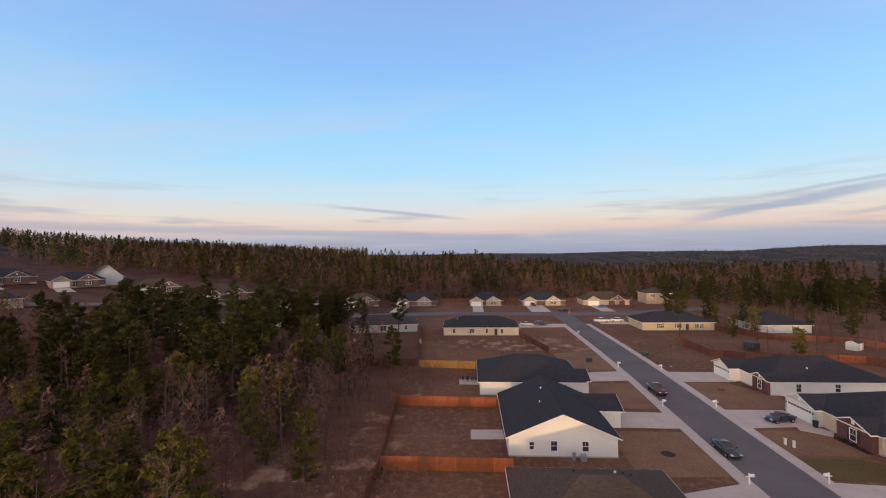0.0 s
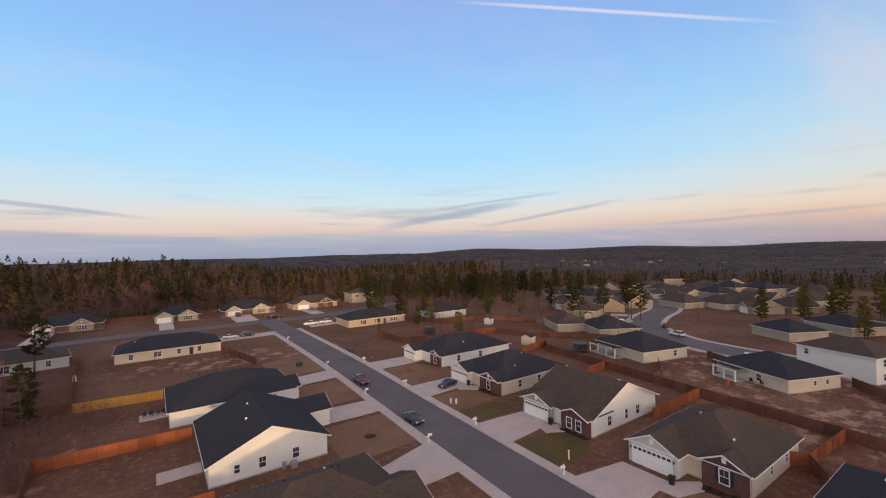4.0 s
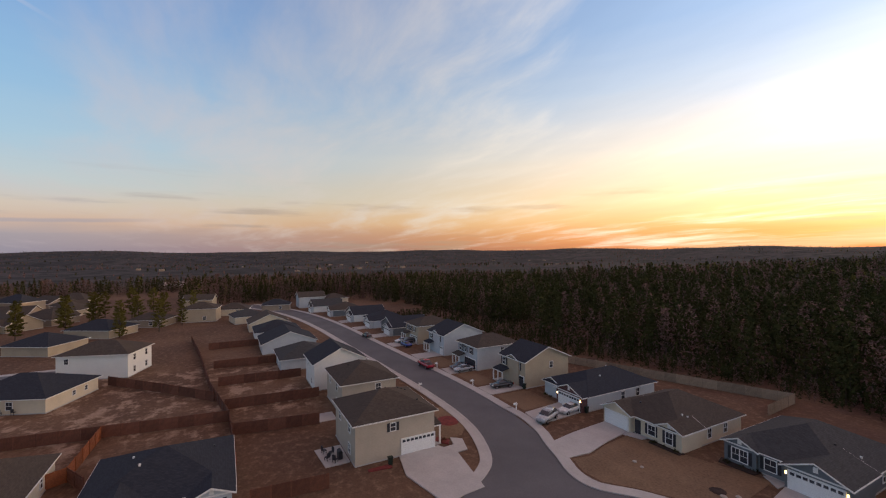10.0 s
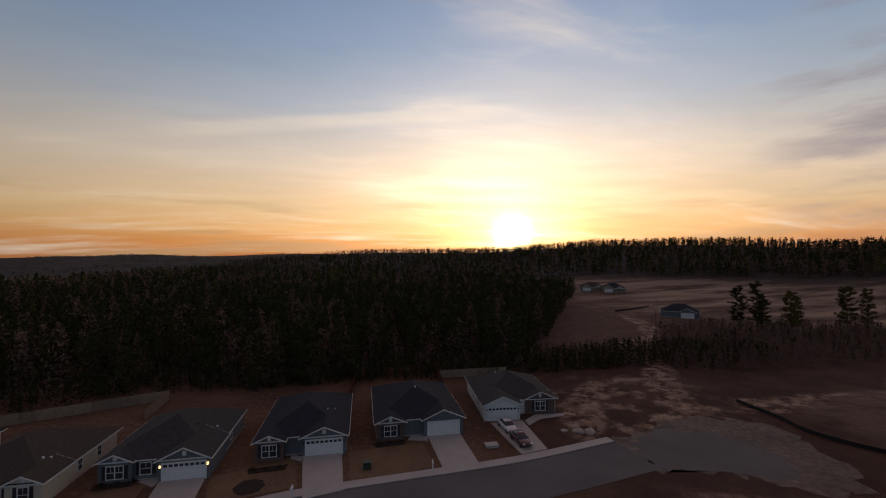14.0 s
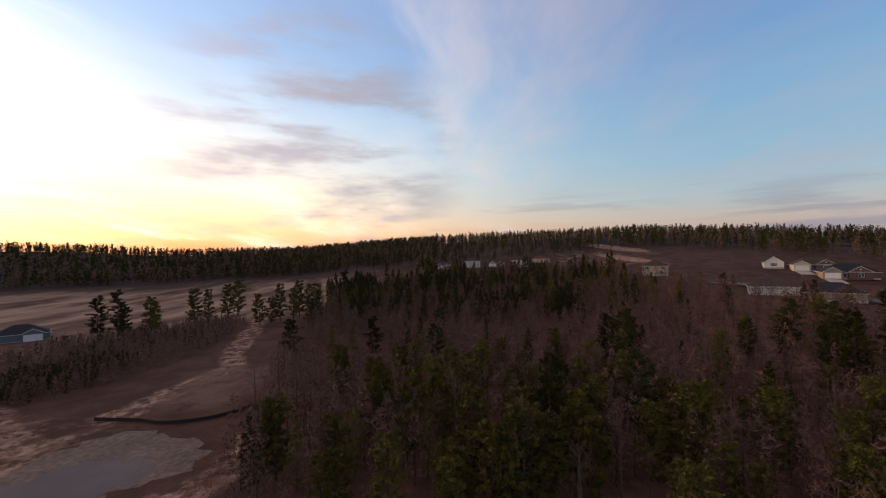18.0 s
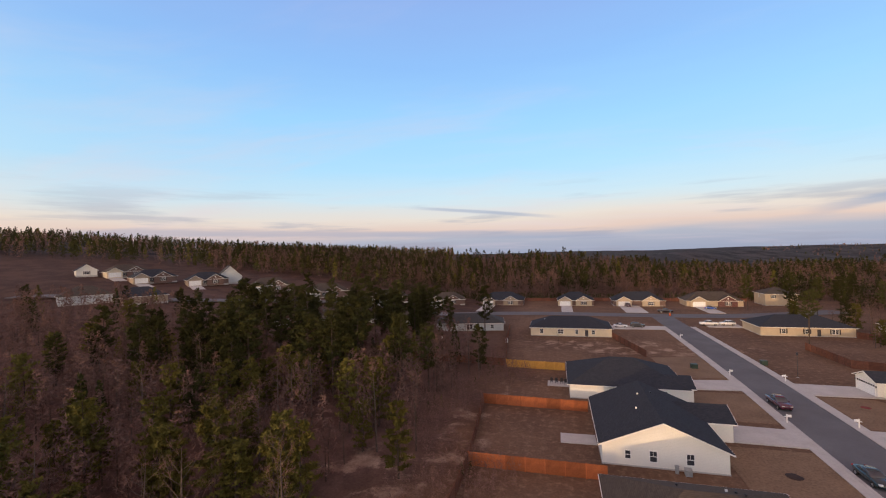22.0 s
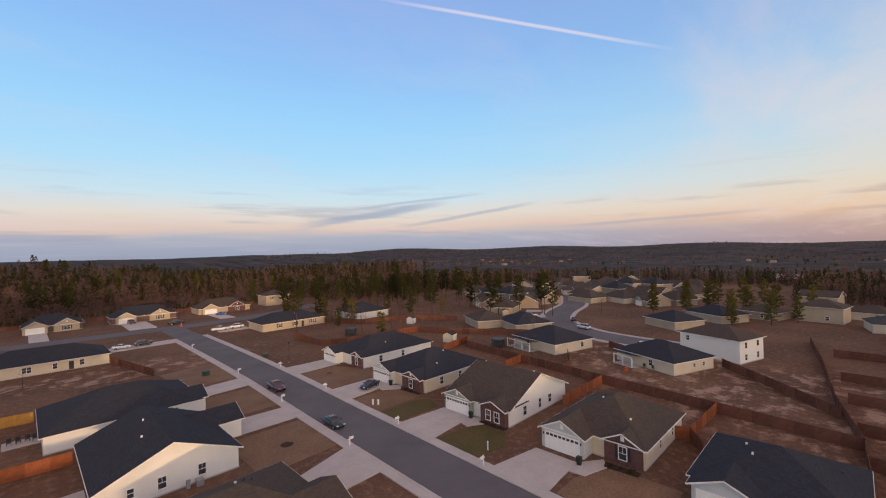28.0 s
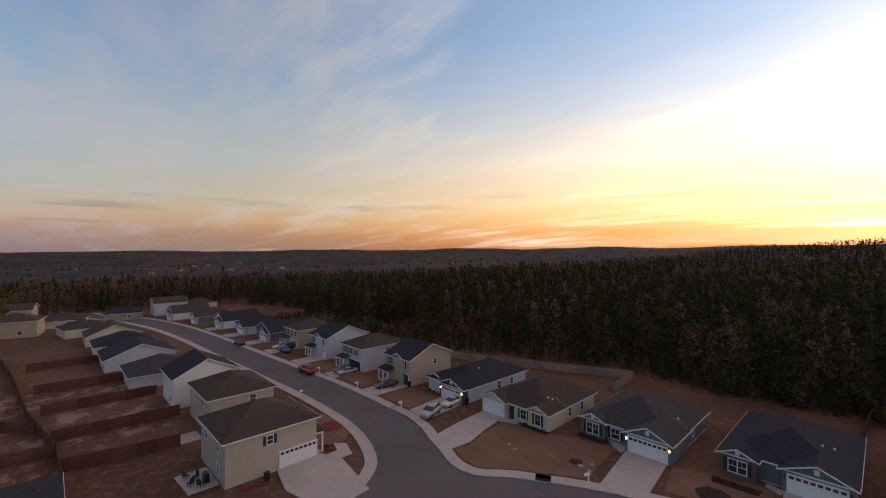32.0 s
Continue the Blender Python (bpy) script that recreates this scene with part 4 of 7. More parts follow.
house(57.3, -63.8, 180, 10.8, 17.5, SIDING_GREY, SHINGLE_DARK, "pale grey single-storey house with a dark roof and red gable", lit=True, wings=[(2.2, 6.2, 1.2, BRICK_RED, "garage", 2.75), (-3.8, 3.6, -0.4, SIDING_SLATE, "double", 2.75)], wins=[("r", 0, 1.5, 0.9, 1.3), ("r", 4, 1.5, 0.9, 1.3)], vents=[(2, -2), (-1, 3)])
house(41.5, -62.5, 180, 12.2, 14.5, SIDING_CREAM, SHINGLE_BROWN, "cream single-storey house with a grey-brown hip roof and shuttered windows", pitch=0.46, wings=[(-4.0, 5.0, 0.8, SIDING_CREAM, "plain_garage", 2.75), (4.4, 3.6, 0.3, SIDING_CREAM, "arch", 2.75)], wins=[("f", 1.5, 1.4, 1.1, 1.4), ("r", -1, 1.5, 0.8, 1.3), ("r", 3, 1.5, 0.8, 1.3)], doors=[("f", -0.8)], vents=[(4, -4), (4.5, -3.5), (-2, -5)])
house(25.5, -66.5, 180, 12.6, 15.0, SIDING_SLATE, SHINGLE_GREY, "slate-blue single-storey house with a grey roof and white gables", lit=True, pitch=0.46, wings=[(3.6, 5.8, 1.1, SIDING_SLATE, "garage", 2.75), (-4.4, 3.7, 0.5, SIDING_SLATE, "double", 2.75)], wins=[("f", -1.2, 1.4, 1.2, 1.4), ("r", 1, 1.5, 0.8, 1.3)], vents=[(3, -2), (5, -1)])
house(8.3, -70.5, 180, 12.0, 16.5, SIDING_SLATE, SHINGLE_DARK, "dark single-storey house with charcoal roof and white gables", kind="hip", wings=[(3.0, 6.0, 1.0, SIDING_SLATE, "garage", 2.75), (-4.2, 3.7, 1.4, BRICK_BROWN, "double", 2.75)], vents=[(3, -3), (4, -2), (3.5, -1)])
house(-8.8, -73.5, 180, 13.4, 16.5, SIDING_SLATE, SHINGLE_DARK, "dark single-storey house with a charcoal roof and brick wing", kind="hip", wings=[(3.6, 6.2, 0.9, SIDING_SLATE, "plain_garage", 2.75), (-4.6, 4.2, 1.0, BRICK_BROWN, "double", 2.75)], vents=[(2, -3), (0, -2)])
house(-27.6, -77.4, 176, 13.4, 14.0, SIDING_WHITE, SHINGLE_GREY, "white single-storey house with a blue-grey roof and brick wing", kind="hip", wings=[(-3.6, 6.2, 2.4, SIDING_WHITE, "garage", 2.75), (3.8, 5.4, 0.3, BRICK_BROWN, "double", 2.75)], wins=[("l", 0, 1.5, 0.8, 1.3), ("l", 4, 1.5, 0.8, 1.3)], vents=[(-2, 2)])
# west row, fronts to the street (local -y looks east)
house(12.6, 42.8, 90, 13.0, 17.0, SIDING_WHITE, SHINGLE_BROWN, "white single-storey house with a brown hip roof", wins=[("l", 1, 1.5, 0.8, 1.3)], wings=[(-3.2, 6, 1.5, SIDING_WHITE, "garage", 2.75)], vents=[(2, -2), (1.5, -2.6), (1.0, -3.2), (3, 2)])
house(12.1, 66.4, 90, 17.0, 14.6, SIDING_WHITE, SHINGLE_DARK, "white single-storey house with a charcoal gable roof", kind="gable_x", wings=[(4.6, 6.6, 3.8, SIDING_WHITE, "garage", 2.75)], wins=[("l", 3, 1.5, 0.8, 1.3), ("l", -1.2, 1.5, 0.8, 1.3), ("l", -4.2, 1.5, 0.6, 1.0), ("b", 3, 1.5, 0.8, 1.3)], vents=[(-2, 2), (3, 1), (4, -1)])
house(11.5, 90.0, 90, 15.6, 20.0, SIDING_WHITE, SHINGLE_DARK, "white single-storey house with a charcoal hip roof", wins=[("l", 6, 1.5, 1.2, 1.3), ("l", 0, 1.5, 0.8, 1.3)], wings=[(-4, 6.2, 1.0, SIDING_WHITE, "garage", 2.75)], vents=[(2, 2), (4, -3)])
house(3.2, 147.0, 180, 25.0, 13.0, SIDING_CREAM, SHINGLE_DARK, "cream single-storey house with a charcoal hip roof", wins=[("b", -9, 1.5, 0.9, 1.3), ("b", -3, 1.5, 1.6, 1.3), ("b", 2, 1.5, 0.8, 1.3), ("b", 7, 1.5, 0.9, 1.3)], doors=[("b", 5)], vents=[(5, 2), (8, 2)])
house(-32, 151.5, 190, 24.0, 12.0, SIDING_GREY, SHINGLE_GREY, "pale grey single-storey house with a grey hip roof behind trees", wins=[("b", -7, 1.5, 1.2, 1.4), ("b", 0, 1.5, 2.0, 1.8), ("b", 8, 1.5, 1.0, 1.3)])
house(-85, 126, 214, 19.0, 12.0, SIDING_WHITE, SHINGLE_BROWN, "white house with a grey roof half hidden by pines", wins=[("b", -4, 1.5, 1.2, 1.4), ("b", 4, 1.5, 1.2, 1.3)])
house(-63, 153, 202, 19.0, 12.0, SIDING_WHITE, SHINGLE_BROWN, "white house with a grey-brown roof half hidden by pines", wins=[("b", -4, 1.5, 1.2, 1.4), ("b", 4, 1.5, 1.2, 1.3)])
# across the cross street
for hx, hw, wm, rm, lab in ((-29, 22, SIDING_BEIGE, SHINGLE_DARK, "brick house with twin white-trimmed gables and dark roof"), (8, 17, SIDING_TAN, SHINGLE_DARK, "brick house with twin gables and a dark roof"), (37, 23, SIDING_TAN, SHINGLE_DARK, "tan and brick house with twin gables and a dark roof"), (69, 23, SIDING_TAN, SHINGLE_BROWN, "tan house with brick gable and brown roof")):
    # dark-roofed ones: brown brick bodies whose dark tone also stands for porch shade
    house(hx, 224.0, 0, hw, 12, BRICK_BROWN if rm is SHINGLE_DARK else wm, rm, lab, pitch=0.58, wings=[(-hw * 0.30, 6.8, 2.0, wm, "plain_garage", 2.75), (hw * 0.22, 7.4, 1.4, BRICK_RED if rm is SHINGLE_BROWN else wm, "double", 2.75)])
house(97, 228, 0, 12.5, 11, SIDING_TAN, SHINGLE_BROWN, "tan two-storey house with a brown roof", h=5.4, wins=[("f", -3, 4.1, 1, 1.3), ("f", 3, 4.1, 1, 1.3), ("l", 0, 4.1, 1, 1.3)])
house(71.5, 156, 0, 24, 13, SIDING_TAN, SHINGLE_DARK, "tan single-storey house with a charcoal hip roof", wins=[("f", -6, 1.5, 1.0, 1.3), ("f", 0, 1.5, 1.0, 1.3), ("f", 7, 1.5, 1.6, 1.3)], doors=[("f", 3)], vents=[(2, -2)])
house(103, 152, 0, 16, 16, SIDING_GREY, SHINGLE_DARK, "pale grey house with a dark roof among pines", wins=[("f", 3, 1.5, 1, 1.3)])
# round the curved street
house(104.5, 61.0, 75, 16, 14, SIDING_CREAM, SHINGLE_DARK, "cream house with a dark hip roof and a covered back porch", wins=[("b", -2, 1.5, 1, 1.3), ("l", 3, 1.5, 1, 1.3)], porches=[(-2, 7.5, 7.0, 10.2, 2.5, 4)])
house(104.6, 32.2, 68, 15.4, 12.6, SIDING_CREAM, SHINGLE_DARK, "cream house with a charcoal hip roof and a covered patio", wins=[("b", 2, 1.5, 1, 1.3), ("l", 3, 1.5, 0.7, 0.8), ("l", 0, 1.5, 0.7, 0.8)], porches=[(0.5, 6.0, 6.5, 9.3, 2.5, 3)])
house(121, 24.0, 72, 14, 10, SIDING_WHITE, SHINGLE_BROWN, "white two-storey house with a brown hip roof", h=5.4, wins=[("l", -2.5, 4.1, 0.9, 1.3), ("l", 2.5, 4.1, 0.9, 1.3), ("l", -2.5, 1.4, 0.9, 1.3), ("l", 2.5, 1.4, 0.9, 1.3), ("b", -5, 4.1, 0.8, 1.1)])
house(155, 44, 60, 13, 12, SIDING_TAN, SHINGLE_DARK, "tan house with a dark hip roof")
house(176, 36, 60, 15, 12, SIDING_TAN, SHINGLE_DARK, "tan house with a low dark roof")
house(122, 82, 60, 15, 13, SIDING_TAN, SHINGLE_DARK, "tan house with a charcoal hip roof")
house(119, 96, 60, 14, 12, SIDING_TAN, SHINGLE_BROWN, "tan house with a brown roof")
house(148, 110, 20, 14, 12, SIDING_TAN, SHINGLE_BROWN, "tan house with a brown roof")

# ---- trees ----
rng = np.random.default_rng(7)


def pine(seed, tall, crown_from, spread, mat, leaf=0.34, nb=60, nl=44):
    """A pine: tapered trunk, whorled limbs, and many small needle clumps in an uneven crown."""
    r = np.random.default_rng(seed)
    wood = bmesh.new()
    lean = r.uniform(-0.02, 0.02, 2) * tall
    tube(wood, [(0, 0, -0.4), (lean[0] * 0.4, lean[1] * 0.4, tall * 0.45), (lean[0], lean[1], tall)], [0.011 * tall + 0.04, 0.008 * tall + 0.02, 0.02], 6)
    V, Fc = [], []
    for i in range(nb):
        k = crown_from + (1 - crown_from) * (i + r.uniform(0, 1)) / nb
        z = k * tall
        reach = spread * (0.30 + 0.70 * math.sin(math.pi * min(1, (1 - k) / (1 - crown_from) * 0.72 + 0.06))) * r.uniform(0.55, 1.15)
        a = r.uniform(0, 2 * math.pi)
        base_ = Vector((lean[0] * k, lean[1] * k, z))
        tip = base_ + Vector((math.cos(a) * reach, math.sin(a) * reach, reach * r.uniform(0.05, 0.45)))
        if i % 2 == 0:
            tube(wood, [base_, tip], [0.05, 0.012], 3)
        for j in range(nl):
            t = r.uniform(0.35, 1.05)
            c = np.array(base_.lerp(tip, t)) + r.normal(0, 0.11 * spread * 0.6, 3) * np.array([1, 1, 0.7])
            s = leaf * r.uniform(0.6, 1.3)
            e1 = r.normal(0, 1, 3)
            e1 /= np.linalg.norm(e1)
            e2 = np.cross(e1, r.normal(0, 1, 3))
            e2 /= np.linalg.norm(e2)
            o = len(V)
            V += [tuple(c - e1 * s - e2 * s * 0.25), tuple(c + e1 * s), tuple(c + e2 * s * 0.55)]
            Fc.append((o, o + 1, o + 2))
    me = bpy.data.meshes.new("crown")
    me.from_pydata(V, [], Fc)
    me.materials.append(mat)
    return mesh_of("trunk", wood, BARK), me


def bare_tree(seed, tall, spread, wood_mat, dense=1.0):
    """A leafless tree: trunk, limbs, and fine twigs."""
    r = np.random.default_rng(seed)
    wood = bmesh.new()
    tube(wood, [(0, 0, -0.4), (r.uniform(-.2, .2), r.uniform(-.2, .2), tall * 0.5), (r.uniform(-.4, .4), r.uniform(-.4, .4), tall * 0.96)], [0.012 * tall, 0.008 * tall, 0.015], 5)
    V, Fc = [], []

    def twig(p, d, length, depth, rad):
        q = p + d * length
        if depth < 2:
            tube(wood, [p, q], [rad, rad * 0.55], 3)
        else:
            s = Vector(r.normal(0, 1, 3)).cross(d).normalized() * max(0.018, rad)
            o = len(V)
            V.extend([tuple(p - s), tuple(p + s), tuple(q)])
            Fc.append((o, o + 1, o + 2))
        if depth < 4:
            for _ in range(3 if depth < 3 else int(3 * dense)):
                nd = (d + Vector(r.normal(0, 0.48, 3)) + Vector((0, 0, 0.12))).normalized()
                twig(p + d * length * r.uniform(0.4, 1.0), nd, length * r.uniform(0.5, 0.8), depth + 1, rad * 0.5)

    for i in range(int(9 * dense) + 3):
        k = r.uniform(0.3, 0.95)
        a = r.uniform(0, 2 * math.pi)
        d = Vector((math.cos(a), math.sin(a), r.uniform(0.5, 1.3))).normalized()
        twig(Vector((0, 0, k * tall)), d, spread * (1.1 - 0.7 * k) * r.uniform(0.5, 0.9), 1, 0.04 * (1.2 - k) + 0.012)
    me = bpy.data.meshes.new("twigs")
    me.from_pydata(V, [], Fc)
    me.materials.append(TWIGS)
    return mesh_of("trunk", wood, wood_mat), me


PINES = [pine(11, 15, 0.22, 2.9, NEEDLES), pine(12, 17, 0.34, 3.1, NEEDLES), pine(13, 11, 0.08, 2.7, NEEDLES_WARM), pine(14, 13, 0.12, 2.6, NEEDLES_WARM), pine(15, 19, 0.48, 3.3, NEEDLES)]
BARES = [bare_tree(21, 11, 3.6, BARK), bare_tree(22, 13, 4.0, PALE_BARK), bare_tree(23, 9, 3.2, BARK), bare_tree(24, 12, 3.4, PALE_BARK)]


def plant(kind, i, x, y, s, turn):
    trunk, crown = (PINES if kind == "pine" else BARES)[i]
    lab = ("green pine with an uneven crown in the wood", "yellow-green young pine in the wood")[i in (2, 3)] if kind == "pine" else "leafless grey-brown tree in the wood"
    t = thing("pine_tree" if kind == "pine" else "bare_tree", pose(x, y, ground_z(x, y) - 0.1, 0, 0, turn) @ Matrix.Diagonal((s, s, s, 1)), lab, "tree", "trees of the wood")
    shared("trunk", trunk, t, Matrix())
    tagged(shared("crown", crown, t, Matrix()), kind="stuff")


def in_wood(x, y):
    """The wood west of the houses."""
    edge = -17 - 5 * math.sin(y * 0.11) - 3 * math.sin(y * 0.31 + 1)
    if y > 95:
        edge -= (y - 95) * 0.45
    if y < 0:
        edge = -22 + y * 0.9
    r = math.hypot(x, y)
    if any((x - hx) ** 2 + (y - hy) ** 2 < 14 ** 2 for hx, hy in ((-85, 126), (-63, 153), (-32, 151))) or y > 122:
        return False
    return x < edge and 38 < r < np.interp(math.degrees(math.atan2(x, y)), [-115, -100, -80, -72, -69, -60, -52, -42, -30], [285, 320, 312, 285, 236, 184, 176, 145, 135]) and y > -30 + (x + 40) * 0.30



count = 0
tries = 0
while count < 300 and tries < 6000:
    tries += 1
    x, y = rng.uniform(-125, -14), rng.uniform(-45, 145)
    if not in_wood(x + 5, y):
        continue
    if math.hypot(x, y) > 60 + 90 * rng.uniform(0, 1):
        continue
    dens = noise.noise((x * 0.035, y * 0.035, 0.0))
    if rng.uniform() < 0.26 + dens * 0.8:
        plant("pine", int(rng.choice((2, 3, 2, 3, 0)) if x > -90 and y < 75 else rng.integers(0, 5)), x, y, rng.uniform(0.62, 1.0), rng.uniform(0, 360))
    else:
        plant("bare", int(rng.integers(0, 4)), x, y, rng.uniform(0.65, 1.05), rng.uniform(0, 360))
    count += 1

# the taller pines that stand together on the north side of the wood
added = 0
while added < 58:
    az_, r_ = radians(rng.uniform(-50, -15.5)), rng.uniform(84, 136)
    x, y = r_ * math.sin(az_), r_ * math.cos(az_)
    if y < 124 and min(math.hypot(x - hx, y - hy) for hx, hy in ((-85, 126), (-63, 153), (-32, 151))) > 13 and noise.noise((x * 0.05, y * 0.05, 9.0)) > -0.2:
        plant("pine", int(rng.choice((0, 1, 1, 4, 4))), x, y, rng.uniform(0.78, 1.08), rng.uniform(0, 360))
        added += 1

# young pines that crowd the near side of the wood
added = 0
while added < 62:
    az_, r_ = radians(rng.uniform(-104, -34)), rng.uniform(42, 84)
    x, y = r_ * math.sin(az_), r_ * math.cos(az_)
    if in_wood(x + 3, y) and noise.noise((x * 0.06, y * 0.06, 4.0)) > -0.3:
        plant("pine", int(rng.choice((2, 3))), x, y, rng.uniform(0.62, 0.98), rng.uniform(0, 360))
        added += 1


def forest(name, label, places, tall, pine_share, seed, tris=34, trunks=True, warm=0.1, leaf=1.0, bole=0.10):
    """A far wood in one mesh: each tree is a trunk and a crown of small clumps."""
    r = np.random.default_rng(seed)
    P = np.array(places)
    n_ = len(P)
    z = land(P[:, 0], P[:, 1])
    H = tall * r.uniform(0.74, 1.10, n_)
    H = H * (1 + 0.13 * np.sin(P[:, 0] * 0.16 + 2 * np.sin(P[:, 1] * 0.07)) * np.sin(P[:, 1] * 0.19 + 1.7 * np.sin(P[:, 0] * 0.05)))
    is_pine = r.uniform(0, 1, n_) < pine_share
    H = np.where(is_pine, H, H * (0.86 if bole > 0.2 else 1.0))
    k = tris
    u = r.uniform(0, 1, (n_, k))
    lo = np.where(is_pine, bole, 0.06)[:, None]
    hz = lo + (1 - lo) * u
    rad = np.where(is_pine, 0.19, 0.22)[:, None] * H[:, None] * np.maximum(0.06, (1 - u) ** np.where(is_pine, 0.72, 0.55)[:, None] * np.minimum(1.0, 0.45 + u * 2.2)) * np.sqrt(r.uniform(0.1, 1, (n_, k)))
    a = r.uniform(0, 2 * np.pi, (n_, k))
    C = np.stack([P[:, None, 0] + rad * np.cos(a), P[:, None, 1] + rad * np.sin(a), z[:, None] + hz * H[:, None]], -1)
    s = leaf * np.where(is_pine, 0.085, 0.078)[:, None, None] * H[:, None, None] * r.uniform(0.6, 1.3, (n_, k, 1))
    e1 = r.normal(0, 1, (n_, k, 3))
    e1 /= np.linalg.norm(e1, axis=-1, keepdims=True)
    e2 = np.cross(e1, r.normal(0, 1, (n_, k, 3)))
    e2 /= np.linalg.norm(e2, axis=-1, keepdims=True)
    thin = np.where(is_pine, 0.8, 0.42)[:, None, None]
    V = np.stack([C - e1 * s - e2 * s * thin * 0.5, C + e1 * s, C + e2 * s * thin], 2)
    # trunks: two crossed slivers
    tw = 0.010 * H
    T = []
    for dx, dy in ((1, 0), (0, 1)):
        b0 = np.stack([P[:, 0] - dx * tw, P[:, 1] - dy * tw, z - 0.3], -1)
        b1 = np.stack([P[:, 0] + dx * tw, P[:, 1] + dy * tw, z - 0.3], -1)
        b2 = np.stack([P[:, 0], P[:, 1], z + H * (0.55 if trunks else 0.1)], -1)
        T.append(np.stack([b0, b1, b2], 1))
    T = np.stack(T, 1)
    allv = np.concatenate([V.reshape(-1, 3), T.reshape(-1, 3)])
    nt = len(allv) // 3
    me = bpy.data.meshes.new(name)
    me.vertices.add(len(allv))
    me.vertices.foreach_set("co", allv.ravel())
    me.loops.add(len(allv))
    me.loops.foreach_set("vertex_index", np.arange(len(allv), dtype=np.int32))
    me.polygons.add(nt)
    me.polygons.foreach_set("loop_start", np.arange(0, len(allv), 3, dtype=np.int32))
    idx = np.concatenate([np.repeat(np.where(is_pine, np.where(r.uniform(0, 1, n_) < warm, 1, 0), 2), k), np.full(2 * n_, 3)]).astype(np.int32)
    for m in (NEEDLES, NEEDLES_WARM, TWIGS, BARK):
        me.materials.append(m)
    me.polygons.foreach_set("material_index", idx)
    me.update()
    me.validate()
    return tagged(new(name, me), label, "woods", kind="stuff")


def scatter(n_, test, x0, x1, y0, y1, seed):
    r = np.random.default_rng(seed)
    res = []
    for _ in range(n_ * 60):
        if len(res) >= n_:
            break
        x, y = r.uniform(x0, x1), r.uniform(y0, y1)
        if test(x, y):
            res.append((x, y))
    return res


forest("near_wood", "leafless brown trees and scattered pines filling the wood", scatter(2600, lambda x, y: in_wood(x, y) and math.hypot(x, y) > 52, -318, -20, -80, 230, 31), 10, 0.08, 41, 190, warm=0.6, leaf=0.43)
forest("hill_pines", "dark pines standing above the far part of the wood", scatter(420, lambda x, y: in_wood(x, y) and 175 < math.hypot(x, y) and math.degrees(math.atan2(x, y)) < -66 and noise.noise((x * 0.03, y * 0.03, 5.0)) > -0.05, -318, -120, -130, 130, 30), 14, 0.9, 40, 200, warm=0.2, leaf=0.45, bole=0.2)
forest("north_wood", "brown and dark green wood behind the far houses", scatter(4700, lambda x, y: y > 243 + 8 * math.sin(x * 0.05) and (x < 115 or y > 290 + (x - 115) * 0.3), -260, 340, 240, 420, 32), 16.0, 0.26, 42, 100, leaf=0.48, bole=0.35)
forest("west_hill_wood", "dark pine wood on the western hill", scatter(6400, lambda x, y: np.interp(math.degrees(math.atan2(x, y)), [-140, -110, -104, -95, -84, -78, -66, -58, -51, -43, -31, -14], [420, 420, 400, 365, 350, 385, 400, 360, 330, 305, 262, 262]) < math.hypot(x, y) < 720 and math.degrees(math.atan2(x, y)) < -14, -720, -60, -360, 700, 33), 12.5, 0.62, 43, 64, leaf=0.7, bole=0.2)
forest("south_wood", "dark wood behind the southern houses", scatter(5800, lambda x, y: math.hypot(x, y) < np.interp(math.degrees(math.atan2(x, y)) % 360, [60, 104, 120, 134, 146, 160], [190, 225, 275, 340, 500, 900]) and y < -99 + 0.10 * max(0, x) + 5 * math.sin(x * 0.09) and x > -40 + (y + 100) * 0.62 and (x < 40 or y < -102 + 0.34 * (x - 40)), -170, 420, -270, -60, 34), 13, 0.78, 44, 104, warm=0.0, leaf=0.48, bole=0.0)
ridge = []
rr_ = np.random.default_rng(35)
for _ in range(15000):
    az_ = rr_.uniform(140, 265)
    d_ = min(1400, float(np.interp(az_ - 360 if az_ > 180 else az_, SKY_AZ, SKY_D)))
    q_ = d_ * rr_.uniform(0.2, 1.02)
    if q_ > (430 if 203 < az_ < 262 else 260) and q_ < np.interp(az_, [140, 146, 160, 172], [430, 560, 1000, 2000]):
        ridge.append((q_ * math.sin(radians(az_)), q_ * math.cos(radians(az_))))
forest("south_ridge_wood", "wooded ridge under the sunset", ridge, 13, 0.6, 45, 24, False, leaf=1.3)
forest("east_wood", "tree belt beyond the eastern houses", scatter(5000, lambda x, y: 240 < math.hypot(x, y) < 360 and 18 < math.degrees(math.atan2(x, y)) < 128 and not (x < 330 and 20 < y < 190 and math.hypot(x, y) < 330), 120, 520, -420, 520, 36), 10, 0.45, 46, 90, leaf=0.56, bole=0.06)

forest("wood_edge_scrub", "brown undergrowth along the edges of the woods", scatter(2600, lambda x, y: -112 < y + 0.0 * x < -94 and x < 40, -110, 40, -114, -92, 37) + scatter(1500, lambda x, y: 238 < y < 252, -140, 120, 236, 254, 38) + scatter(1500, lambda x, y: -112 + 0.34 * (x - 40) < y < -95 + 0.34 * (x - 40), 40, 160, -112, -50, 39), 3.4, 0.7, 47, 30, False, warm=0.0, bole=0.0)

# ---- fences ----
FENCE_PARTS = {}


